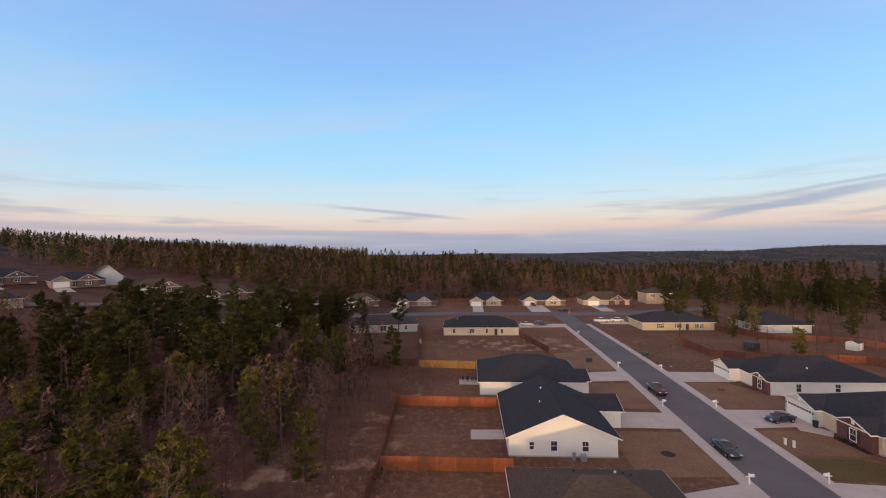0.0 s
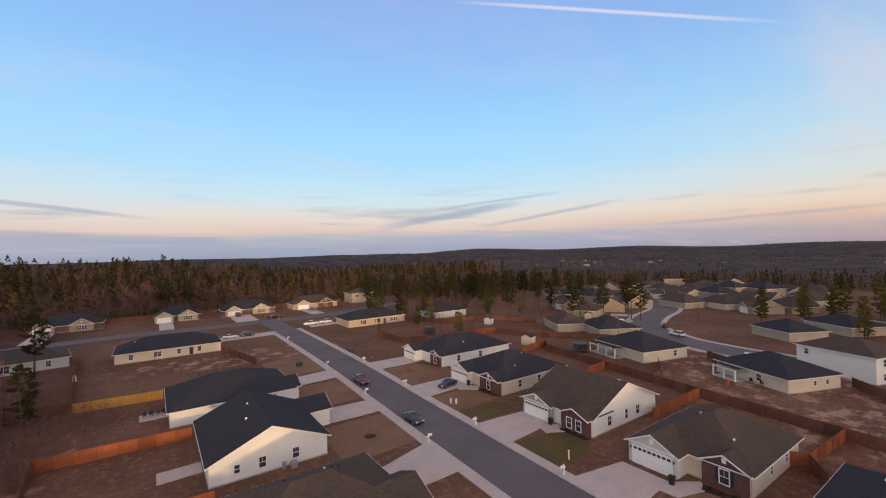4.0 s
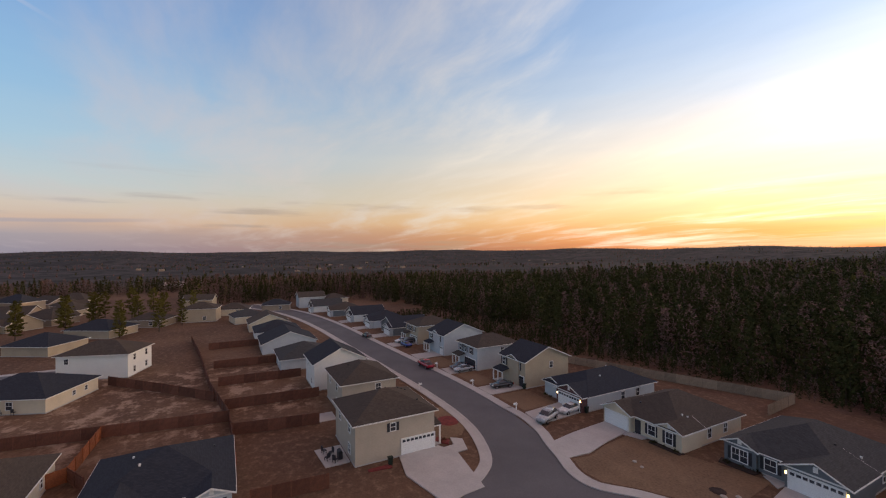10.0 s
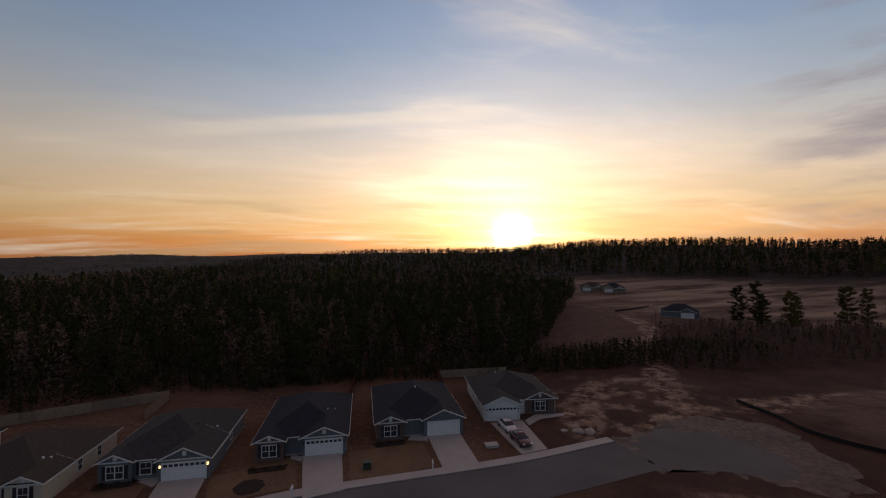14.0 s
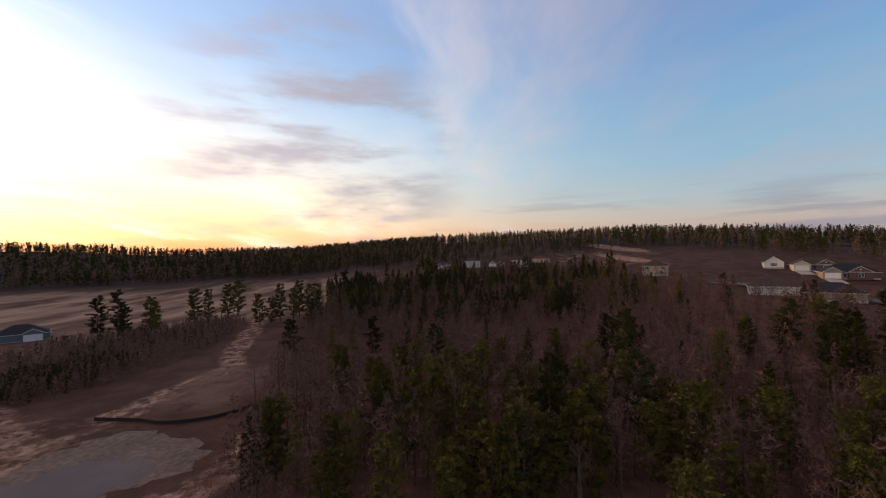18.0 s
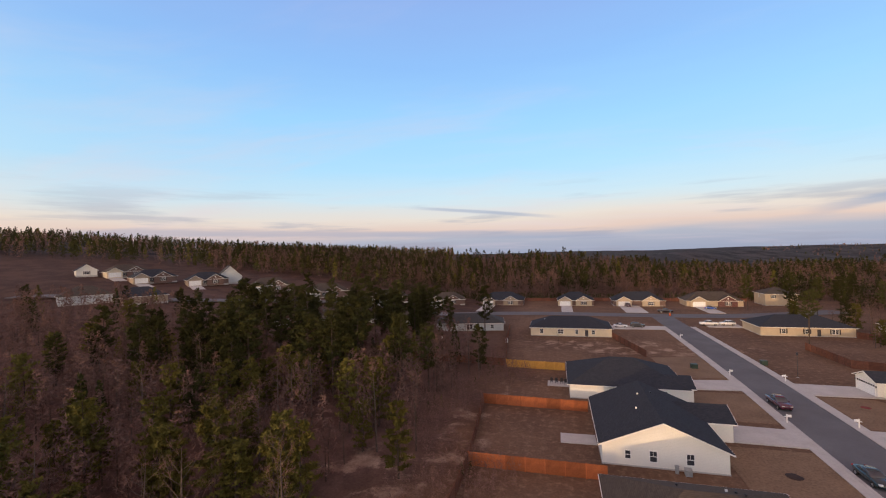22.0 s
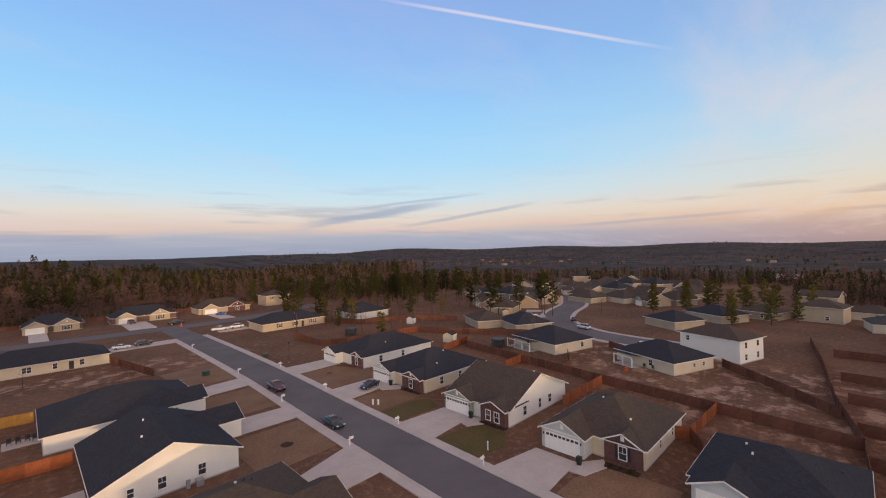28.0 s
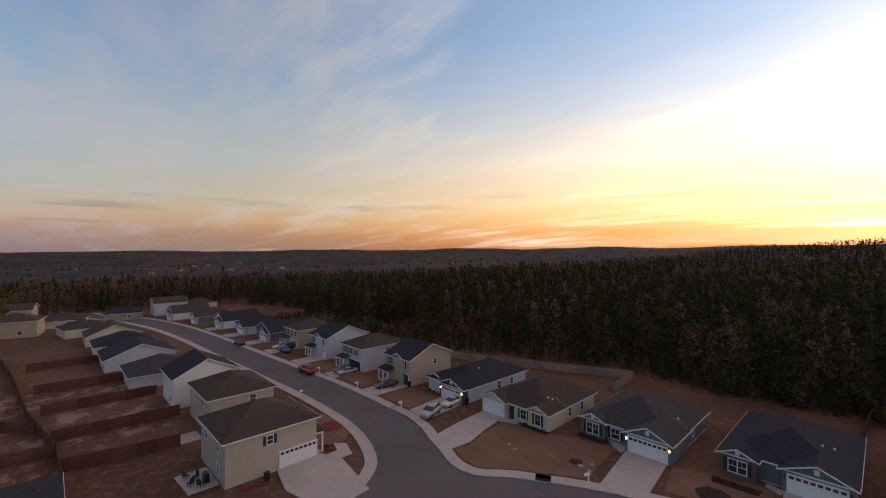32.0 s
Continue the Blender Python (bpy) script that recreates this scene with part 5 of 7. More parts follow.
def fence_parts(mat, wide=2.4, tall=1.83):
    """A panel of upright boards on one piece of backing, and a capped post."""
    key = mat.name
    if key not in FENCE_PARTS:
        r = random.Random(len(FENCE_PARTS))
        n_ = 16
        pts, fs = [], []
        step = wide / n_
        for i in range(n_):
            h = tall + r.uniform(-0.02, 0.03)
            y = -0.02 if i % 2 else -0.035
            x0, x1 = -wide / 2 + i * step, -wide / 2 + (i + 1) * step
            o = len(pts)
            pts += [(x0, y, 0.03), (x1, y, 0.03), (x1, y, h), (x0, y, h), (x0, 0.02, 0.03), (x1, 0.02, 0.03), (x1, 0.02, h), (x0, 0.02, h)]
            fs += [(o, o + 1, o + 2, o + 3), (o + 5, o + 4, o + 7, o + 6), (o + 3, o + 2, o + 6, o + 7), (o + 4, o + 5, o + 1, o), (o, o + 3, o + 7, o + 4), (o + 1, o + 5, o + 6, o + 2)]
        bm = solid(pts, fs)
        for z in (0.35, 1.45):
            box(bm, -wide / 2, wide / 2, 0.02, 0.06, z, z + 0.09)
        bmesh.ops.remove_doubles(bm, verts=bm.verts, dist=0.0006)
        FENCE_PARTS[key] = (mesh_of("fence_panel", bm, mat), mesh_of("fence_post", boxes((-0.07, 0.07, -0.09, 0.09, -0.3, tall + 0.06)), mat))
    return FENCE_PARTS[key]


def fence(pts, mat, label):
    panel, post = fence_parts(mat)
    f = thing("fence", pose(pts[0][0], pts[0][1], 0), label, "fence", "garden fences")
    o = Vector((pts[0][0], pts[0][1], 0))
    for a, b in zip(pts, pts[1:]):
        a, b = Vector((*a, 0)), Vector((*b, 0))
        k = max(1, round((b - a).length / 2.4))
        turn = math.atan2(b.y - a.y, b.x - a.x)
        for i in range(k):
            p = a.lerp(b, (i + 0.5) / k)
            shared("fence_panel", panel, f, Matrix.LocRotScale(p - o + Vector((0, 0, ground_z(p.x, p.y))), Euler((0, 0, turn)), ((b - a).length / k / 2.4, 1, 1)))
            p = a.lerp(b, i / k)
            shared("fence_post", post, f, Matrix.LocRotScale(p - o + Vector((0, 0, ground_z(p.x, p.y))), Euler((0, 0, turn)), None))
    return f


NEW, OLD, PALE = "orange cedar board fence between back gardens", "brown weathered board fence behind gardens", "pale weathered fence at the edge of the wood"
FENCE_PALE = material("pale_weathered_board", (0.34, 0.25, 0.17), (0.26, 0.19, 0.13), 1.2, 0.85, fine=12, vary=0.2)
fence([(-12.1, 53.6), (5.0, 53.6)], FENCE_NEW, NEW)
fence([(-14.0, 76.3), (4.2, 75.6)], FENCE_NEW, NEW)
fence([(-12.8, 101.4), (0.8, 100.4)], FENCE_YELLOW, "fresh yellow pine board fence between back gardens")
fence([(-12.1, 36.0), (-12.1, 53.6), (-14.0, 76.3)], FENCE_OLD, OLD)
fence([(-12.8, 101.6), (-15.5, 125.0), (-17.5, 152.0)], FENCE_OLD, OLD)
fence([(-13.2, 102.2), (-46.0, 106.0)], FENCE_OLD, OLD)
fence([(15.8, 139.0), (21.0, 116.0)], FENCE_OLD, OLD)
fence([(66.0, 36.6), (81.8, 36.6)], FENCE_NEW, NEW)
fence([(64.6, 19.6), (66.2, 17.0), (79.2, 16.4)], FENCE_NEW, NEW)
fence([(62.4, 14.6), (66.2, 17.0)], FENCE_OLD, OLD)
fence([(77.9, 57.8), (86.0, 58.4)], FENCE_NEW, NEW)
fence([(71.8, 98.8), (82.2, 97.9)], FENCE_NEW, NEW)
fence([(82.2, 108.8), (94.0, 106.4)], FENCE_NEW, NEW)
fence([(80.8, 80.5), (93.4, 83.0)], FENCE_NEW, NEW)
fence([(93.5, 83.0), (88.5, 79.0), (85.0, 58.0), (81.8, 36.6), (79.3, 16.4), (77.0, -0.6)], FENCE_OLD, OLD)
fence([(60.5, -1.2), (77.0, -0.6), (95.5, 2.6), (124.0, 5.5), (150.0, 9.0)], FENCE_OLD, OLD)
fence([(60.5, -1.2), (60.8, 4.0)], FENCE_NEW, NEW)
for xa, xb, yb in ((71.0, 69.0, -13.5), (83.0, 82.0, -16.0), (98.0, 97.0, -15.0), (113.0, 112.0, -12.0), (135.0, 135.0, -9.0)):
    fence([(xa, -1.0 + (xa - 70) * 0.075), (xb, yb)], FENCE_OLD, OLD)
fence([(50.4, -2.4), (49.8, -10.8)], FENCE_OLD, OLD)
fence([(110.0, 21.5), (99.0, 11.0), (88.5, 1.8)], FENCE_OLD, OLD)
fence([(96.5, 52.0), (88.0, 47.0), (83.5, 46.0)], FENCE_OLD, OLD)
fence([(112.0, 48.0), (109.5, 43.0)], FENCE_OLD, OLD)
fence([(62.2, 131.0), (62.0, 112.8), (74.0, 108.5), (82.0, 108.8)], FENCE_OLD, OLD)
fence([(83.0, 148.0), (92.0, 134.0), (110.0, 128.0), (118.0, 110.0)], FENCE_OLD, OLD)
fence([(94.0, 106.0), (101.0, 92.0), (112.0, 74.0)], FENCE_OLD, OLD)
fence([(100.0, -66.0), (86.1, -71.0), (56.6, -82.3), (37.1, -90.5)], FENCE_PALE, PALE)
fence([(37.1, -90.5), (36.5, -80.0)], FENCE_PALE, PALE)
fence([(2.4, -84.0), (1.5, -98.2), (-17.2, -99.9), (-16.6, -84.0)], FENCE_OLD, OLD)
fence([(-17.4, -94.3), (-33.2, -94.2)], FENCE_PALE, PALE)
fence([(-24.0, 234.5), (5.0, 236.0), (30.0, 236.0), (60.0, 237.0), (90.0, 238.0)], FENCE_OLD, OLD)

# ---- drives, paths, patios, beds ----
DRIVES = [
    [(41.9, 98.4), (54.6, 98.2), (55.2, 91.6), (41.9, 91.4)], [(41.9, 75.6), (53.2, 75.6), (53.2, 69.2), (41.9, 68.2)], [(41.9, 52.6), (51.5, 51.8), (51.5, 45.6), (41.9, 44.6)],
    [(41.9, 33.2), (49.5, 31.8), (49.5, 25.8), (41.9, 25.2)], [(41.9, 12.8), (48.2, 12.6), (48.2, 6.6), (41.9, 6.4)],
    [(53.2, -20.9), (53.2, -26.8), (50.4, -28.4), (41.4, -27.0), (40.8, -21.4), (48.0, -19.8)],
    [(24.8, -58.4), (19.6, -59.0), (18.4, -47.6), (23.2, -46.2)], [(8.2, -61.3), (2.9, -61.6), (2.2, -51.6), (6.8, -50.6)], [(-9.9, -64.5), (-15.0, -64.8), (-15.4, -54.8), (-10.4, -53.8)], [(-21.0, -67.4), (-26.6, -67.4), (-26.2, -56.8), (-22.0, -56.0)],
    [(47.8, -55.0), (43.6, -55.0), (42.6, -49.0), (41.4, -44.2), (41.8, -40.2), (46.4, -42.0), (47.2, -47.0)], [(57.6, -53.9), (52.4, -53.9), (51.8, -44.6), (56.8, -45.4)],
    [(71.8, -53.3), (66.8, -53.3), (66.8, -45.2), (71.6, -45.2)], [(87.0, -51.4), (82.2, -51.4), (82.2, -44.8), (86.8, -44.8)], [(102.6, -51.0), (97.6, -51.0), (97.4, -43.8), (102.4, -43.8)], [(118.2, -50.4), (113.2, -50.4), (113.0, -42.8), (118.0, -42.8)],
    [(133.0, -48.0), (128.0, -48.0), (127.6, -42.0), (132.6, -42.0)], [(149.0, -46.5), (144.0, -46.5), (143.6, -40.8), (148.6, -40.8)], [(165.0, -44.0), (160.0, -44.0), (159.6, -39.6), (164.6, -39.6)],
    [(23.2, 74.2), (31.2, 73.8), (31.2, 67.6), (23.2, 67.8)], [(22.6, 97.0), (31.2, 98.6), (31.2, 92.0), (22.6, 91.0)], [(22.6, 49.2), (31.2, 52.0), (31.2, 43.0), (22.6, 42.6)],
    [(17.0, 161.5), (31.0, 162.0), (31.0, 155.5), (17.0, 155.0)], [(60.0, 169.0), (46.0, 169.0), (46.0, 162.0), (60.0, 162.0)],
    [(-38.0, 216.5), (-32.0, 216.5), (-32.0, 194.0), (-38.0, 194.0)], [(1.0, 216.5), (6.0, 216.5), (6.0, 195.0), (1.0, 195.0)], [(28.0, 216.5), (33.5, 216.5), (33.5, 195.0), (28.0, 195.0)], [(60.0, 216.5), (66.0, 216.5), (66.0, 195.5), (60.0, 195.5)],
    [(116.5, 56.0), (113.0, 62.5), (118.5, 66.0), (122.5, 60.0)], [(112.5, 38.0), (112.0, 43.0), (118.5, 43.5), (118.5, 38.0)], [(140.0, 94.0), (144.0, 97.0), (149.0, 90.0), (145.0, 87.0)], [(152.0, 101.0), (157.0, 104.0), (161.0, 97.0), (156.0, 95.0)],
]
for d_ in DRIVES:
    slab("driveway", [by_road(*p) for p in d_], -0.3, 0.14, CONCRETE, "pale concrete driveway from garage to street", "driveway")
for p_ in ([(53.0, 69.2), (54.3, 66.8), (53.0, 65.4), (50.0, 67.6), (50.4, 69.2)], [(51.5, 45.6), (53.0, 43.0), (51.3, 41.8), (48.4, 43.6), (49.0, 45.6)], [(49.5, 25.8), (52.5, 23.6), (51.0, 22.4), (47.2, 23.6), (47.0, 25.6)],
           [(43.4, -54.6), (40.6, -55.2), (40.6, -54.0), (43.2, -53.0)], [(24.8, -58.4), (26.6, -59.4), (27.2, -58.4), (25.0, -56.8)], [(8.2, -61.3), (9.8, -62.0), (9.8, -61.0), (8.2, -60.0)], [(-9.9, -64.5), (-7.4, -65.2), (-6.8, -63.8), (-9.7, -62.8)],
           [(-27.0, -67.3), (-29.6, -69.4), (-35.0, -69.0), (-34.4, -68.0), (-30.0, -67.6), (-27.0, -65.4)], [(52.2, -25.8), (52.4, -29.0), (54.6, -29.6), (53.4, -31.0), (50.2, -30.0), (50.2, -27.2)]):
    slab("garden_path", p_, -0.3, 0.125, CONCRETE, "short pale concrete path to the front door", "path")
for p_ in ([(-0.4, 66.0), (4.6, 66.2), (4.6, 63.0), (-0.4, 62.8)], [(-2.8, 92.0), (1.4, 92.0), (1.4, 88.6), (-2.8, 88.6)], [(54.6, -11.4), (60.0, -11.0), (60.0, -14.6), (54.6, -14.6)], [(69.5, -13.6), (73.0, -13.6), (73.0, -16.4), (69.5, -16.4)], [(84.0, -13.0), (87.0, -13.0), (87.0, -15.7), (84.0, -15.7)]):
    slab("patio", p_, -0.3, 0.11, CONCRETE, "pale concrete patio behind the house", "patio")
slab("lawn", [(42.3, 44.3), (50.8, 43.0), (50.6, 37.6), (47.0, 35.4), (42.3, 36.2)], -0.2, 0.05, GREEN_LAWN, "dull green lawn before the house", "lawn")
slab("lawn", [(42.3, 58.6), (50.6, 58.6), (53.0, 56.8), (51.4, 53.0), (42.3, 53.4)], -0.2, 0.05, GREEN_LAWN, "dull green lawn beside the driveway", "lawn")
LAWNS = [[(42.2, 90.8), (53.0, 90.8), (57.5, 83.0), (57.0, 76.4), (42.2, 76.4)], [(42.2, 67.4), (49.0, 67.4), (53.4, 65.0), (53.0, 59.4), (42.2, 59.4)], [(42.2, 24.4), (46.5, 24.4), (51.5, 21.8), (51.5, 14.0), (42.2, 14.0)], [(30.9, 66.4), (20.4, 66.4), (20.4, 53.0), (30.9, 53.6)], [(30.9, 90.4), (22.8, 90.0), (22.8, 76.0), (30.9, 76.0)], [(30.9, 118.0), (22.0, 116.0), (22.8, 99.0), (30.9, 100.0)],
         [(26.0, -58.0), (35.0, -55.2), (42.8, -54.0), (42.0, -47.6), (40.8, -43.6), (41.4, -41.0), (38.4, -39.8), (35.6, -40.1), (32.4, -42.8), (28.6, -45.2), (25.2, -47.4)], [(18.8, -58.0), (9.2, -61.0), (7.8, -53.6), (17.6, -51.4)], [(2.0, -61.6), (-8.8, -62.6), (-9.4, -55.0), (1.4, -53.0)], [(54.6, -31.6), (58.0, -34.6), (66.0, -34.8), (66.0, -26.4), (54.6, -26.4)], [(57.6, -53.6), (66.0, -52.6), (66.0, -46.0), (57.6, -46.0)], [(72.6, -50.4), (81.4, -50.4), (81.4, -46.0), (72.6, -46.0)], [(87.8, -50.4), (96.6, -50.0), (96.6, -45.6), (87.8, -45.6)]]
for d_ in LAWNS:
    slab("lawn", [by_road(*p) for p in d_], -0.2, 0.045, DRY_LAWN, "dormant tan front lawn", "lawn")


def disc(x, y, r, mat, label, h=0.1, name="mulch_bed"):
    bm = bmesh.new()
    rr = random.Random(int(x * 31 + y))
    rim = [bm.verts.new((r * math.cos(a) * rr.uniform(0.92, 1.06), r * math.sin(a) * rr.uniform(0.92, 1.06), 0.03)) for a in [2 * math.pi * k / 18 for k in range(18)]]
    mid_ = [bm.verts.new((v.co.x * 0.7, v.co.y * 0.7, h)) for v in rim]
    top = bm.verts.new((0, 0, h * 1.15))
    for i in range(18):
        j = (i + 1) % 18
        bm.faces.new((rim[i], rim[j], mid_[j], mid_[i]))
        bm.faces.new((mid_[i], mid_[j], top))
    ob = part(name, bm, mat)
    ob.location = (x, y, ground_z(x, y) + 0.02)
    return tagged(ob, label, "mulch bed")


disc(60.2, -32.2, 2.0, MULCH, "round bed of red mulch in the lawn")
disc(26.5, 59.2, 0.9, DARK_MULCH, "round bed of dark mulch in the lawn")
disc(49.2, 86.4, 0.7, MULCH, "small round bed of red mulch in the lawn")
disc(28.0, -50.2, 0.9, DARK_MULCH, "round bed of dark mulch in the lawn")
disc(13.5, -54.6, 1.8, DARK_MULCH, "wide bed of dark mulch in the lawn")
disc(26.0, 82.0, 0.6, DARK_MULCH, "small round bed of dark mulch in the lawn")
for d_, m_ in (([(51.0, 38.4), (52.0, 38.4), (52.0, 43.4), (50.8, 43.2)], DARK_MULCH), ([(53.0, 60.2), (54.0, 60.2), (54.0, 65.4), (52.6, 65.0)], DARK_MULCH), ([(56.4, 83.4), (57.2, 83.4), (57.2, 88.6), (55.6, 88.4)], MULCH), ([(51.2, 18.8), (52.1, 18.8), (52.1, 23.2), (50.8, 22.8)], DARK_MULCH), ([(51.0, -16.0), (51.5, -16.0), (51.5, -19.0), (50.6, -19.0)], MULCH), ([(52.8, -28.4), (54.8, -26.8), (55.6, -28.0), (54.0, -29.2)], MULCH), ([(14.8, -59.0), (9.8, -59.2), (10.0, -58.0), (14.4, -57.8)], DARK_MULCH), ([(-1.6, -63.4), (-6.4, -63.8), (-6.2, -62.4), (-2.0, -62.2)], DARK_MULCH), ([(32.2, -58.6), (27.6, -59.4), (27.8, -57.6), (31.8, -57.2)], DARK_MULCH), ([(40.0, -55.0), (35.0, -55.2), (35.2, -54.2), (39.6, -54.0)], DARK_MULCH)):
    slab("planting_bed", d_, -0.2, 0.16, m_, "planting bed of mulch along the house front", "planting bed")

# ---- street furniture ----


def post_box(x, y, turn, white=True):
    t = thing("mailbox", pose(x, y, 0.1, 0, 0, turn), "white post mailbox by the kerb" if white else "dark mailbox on a white post by the kerb", "mailbox", "mailboxes along the streets")
    part("post", boxes((-0.07, 0.07, -0.07, 0.07, -0.1, 1.35)), TRIM, t)
    part("arm", boxes((-0.05, 0.05, -0.6, 0.35, 0.92, 1.02)), TRIM, t)
    bm = bmesh.new()
    pr = [(-0.11, 1.02), (0.11, 1.02), (0.11, 1.18), (0.06, 1.27), (-0.06, 1.27), (-0.11, 1.18)]
    a = [bm.verts.new((u, -0.58, v)) for u, v in pr]
    b = [bm.verts.new((u, -0.08, v)) for u, v in pr]
    bm.faces.new(a[::-1])
    bm.faces.new(b)
    for i in range(6):
        bm.faces.new((a[i], a[(i + 1) % 6], b[(i + 1) % 6], b[i]))
    bmesh.ops.recalc_face_normals(bm, faces=bm.faces)
    part("box", bm, DOOR_WHITE if white else SHUTTER, t)


for x, y, turn in ((31.7, 51.8, 90), (31.9, 76.7, 90), (31.9, 102.1, 90), (31.9, 141.0, 90), (41.0, 99.8, -90), (41.0, 76.6, -90), (41.0, 52.3, -90), (41.0, 34.2, -90), (58.4, -44.8, 180), (73.0, -45.0, 180), (88.0, -44.4, 180), (76.0, -34.3, 0), (24.4, -46.6, 160), (8.0, -51.4, 170), (-9.0, -54.2, 172)):
    post_box(*by_road(x, y), turn, True)


def utility_box(x, y, label, mat, w=0.9, d=0.8, h=0.8):
    t = thing("utility_box", pose(x, y, ground_z(x, y)), label, "utility box")
    part("cabinet", boxes((-w / 2, w / 2, -d / 2, d / 2, -0.05, h)), mat, t)
    part("lid", boxes((-w / 2 - 0.04, w / 2 + 0.04, -d / 2 - 0.04, d / 2 + 0.04, h, h + 0.06)), mat, t)


GREEN_STEEL = material("dark_green_painted_steel", (0.03, 0.05, 0.035), (0.04, 0.06, 0.045), 2.0, 0.5)
GREY_STEEL = material("grey_painted_steel", (0.32, 0.33, 0.33), (0.26, 0.27, 0.27), 2.0, 0.5)
utility_box(29.4, 107.4, "dark green steel utility box on the lawn", GREEN_STEEL, 1.3, 1.2, 1.0)
utility_box(45.4, 113.0, "dark green steel utility box on the lawn", GREEN_STEEL, 1.2, 1.2, 1.0)
utility_box(44.2, 62.6, "pale plastic utility pedestal on the lawn", TRIM, 0.25, 0.25, 0.9)
utility_box(44.8, 61.8, "pale plastic utility pedestal on the lawn", TRIM, 0.25, 0.25, 0.9)
utility_box(44.6, 36.4, "pale marker post on the lawn", TRIM, 0.12, 0.12, 1.2)
utility_box(14.6, 57.0, "grey air conditioner unit beside the house", GREY_STEEL, 0.75, 0.75, 0.7)
utility_box(13.4, 57.2, "grey meter cabinet beside the house", GREY_STEEL, 0.4, 0.3, 0.9)
utility_box(-0.6, -56.4, "dark utility box by the kerb", GREEN_STEEL, 1.0, 0.9, 0.9)
utility_box(-18.6, -59.3, "grey concrete utility pad on the lawn", CONCRETE, 1.8, 1.2, 0.35)

# ---- vehicles ----
TYRE = material("black_tyre_rubber", (0.02, 0.02, 0.02), (0.03, 0.03, 0.03), 3.0, 0.8)
RIM = material("silver_wheel_rim", (0.45, 0.45, 0.46), (0.36, 0.36, 0.37), 3.0, 0.35, metal=0.8)
LAMP = material("clear_lamp_lens", (0.6, 0.6, 0.58), (0.5, 0.5, 0.5), 3.0, 0.15, spec=0.8)
TAIL = material("red_tail_lens", (0.35, 0.02, 0.02), (0.28, 0.02, 0.02), 3.0, 0.2)
PAINTS = {}


def paint(name, c):
    if name not in PAINTS:
        PAINTS[name] = material(name + "_car_paint", c, tuple(0.85 * v for v in c), 0.8, 0.22, bump=0.0, fine=3, spec=0.6, coat=0.6)
    return PAINTS[name]


def loft(sections):
    """A closed hull through eight-cornered sections: (y, z0, z1, half width below, half width above)."""
    bm = bmesh.new()
    rows_ = []
    for y, z0, z1, wb, wt in sections:
        zm = z0 + (z1 - z0) * 0.45
        rows_.append([bm.verts.new(p) for p in ((-wb * 0.9, y, z0), (wb * 0.9, y, z0), (wb, y, zm), (wt, y, z1 - 0.05), (wt * 0.86, y, z1), (-wt * 0.86, y, z1), (-wt, y, z1 - 0.05), (-wb, y, zm))])
    for a, b in zip(rows_, rows_[1:]):
        for i in range(8):
            bm.faces.new((a[i], a[(i + 1) % 8], b[(i + 1) % 8], b[i]))
    bm.faces.new(rows_[0][::-1])
    bm.faces.new(rows_[-1])
    bmesh.ops.recalc_face_normals(bm, faces=bm.faces)
    for f in bm.faces:
        f.smooth = True
    return bm


SHAPES = {
    "sedan": (4.7, [(-2.35, .35, .62, .70, .66), (-2.1, .25, .74, .86, .78), (-0.9, .22, .92, .90, .84), (0.9, .22, .95, .90, .84), (1.9, .25, .98, .86, .80), (2.35, .38, .86, .74, .70)], [(-1.05, .88, .95, .78, .74), (-0.35, .88, 1.38, .80, .62), (0.75, .88, 1.42, .80, .62), (1.65, .9, 1.0, .74, .66)]),
    "suv": (4.8, [(-2.4, .4, .85, .76, .72), (-2.15, .3, 1.0, .90, .84), (-1.0, .28, 1.08, .94, .88), (1.2, .28, 1.1, .94, .88), (2.15, .32, 1.1, .92, .86), (2.4, .45, 1.0, .84, .8)], [(-1.2, 1.04, 1.1, .84, .8), (-0.5, 1.04, 1.66, .86, .72), (1.6, 1.04, 1.7, .86, .72), (2.25, 1.04, 1.15, .82, .76)]),
    "pickup": (5.7, [(-2.85, .45, .95, .80, .76), (-2.6, .35, 1.08, .94, .88), (-1.2, .33, 1.14, .96, .90), (0.9, .33, 1.14, .96, .90), (2.6, .38, 1.12, .95, .92), (2.85, .5, 1.08, .9, .88)], [(-1.4, 1.1, 1.16, .86, .82), (-0.7, 1.1, 1.76, .88, .72), (0.75, 1.1, 1.78, .88, .74), (0.98, 1.1, 1.2, .86, .8)]),
}


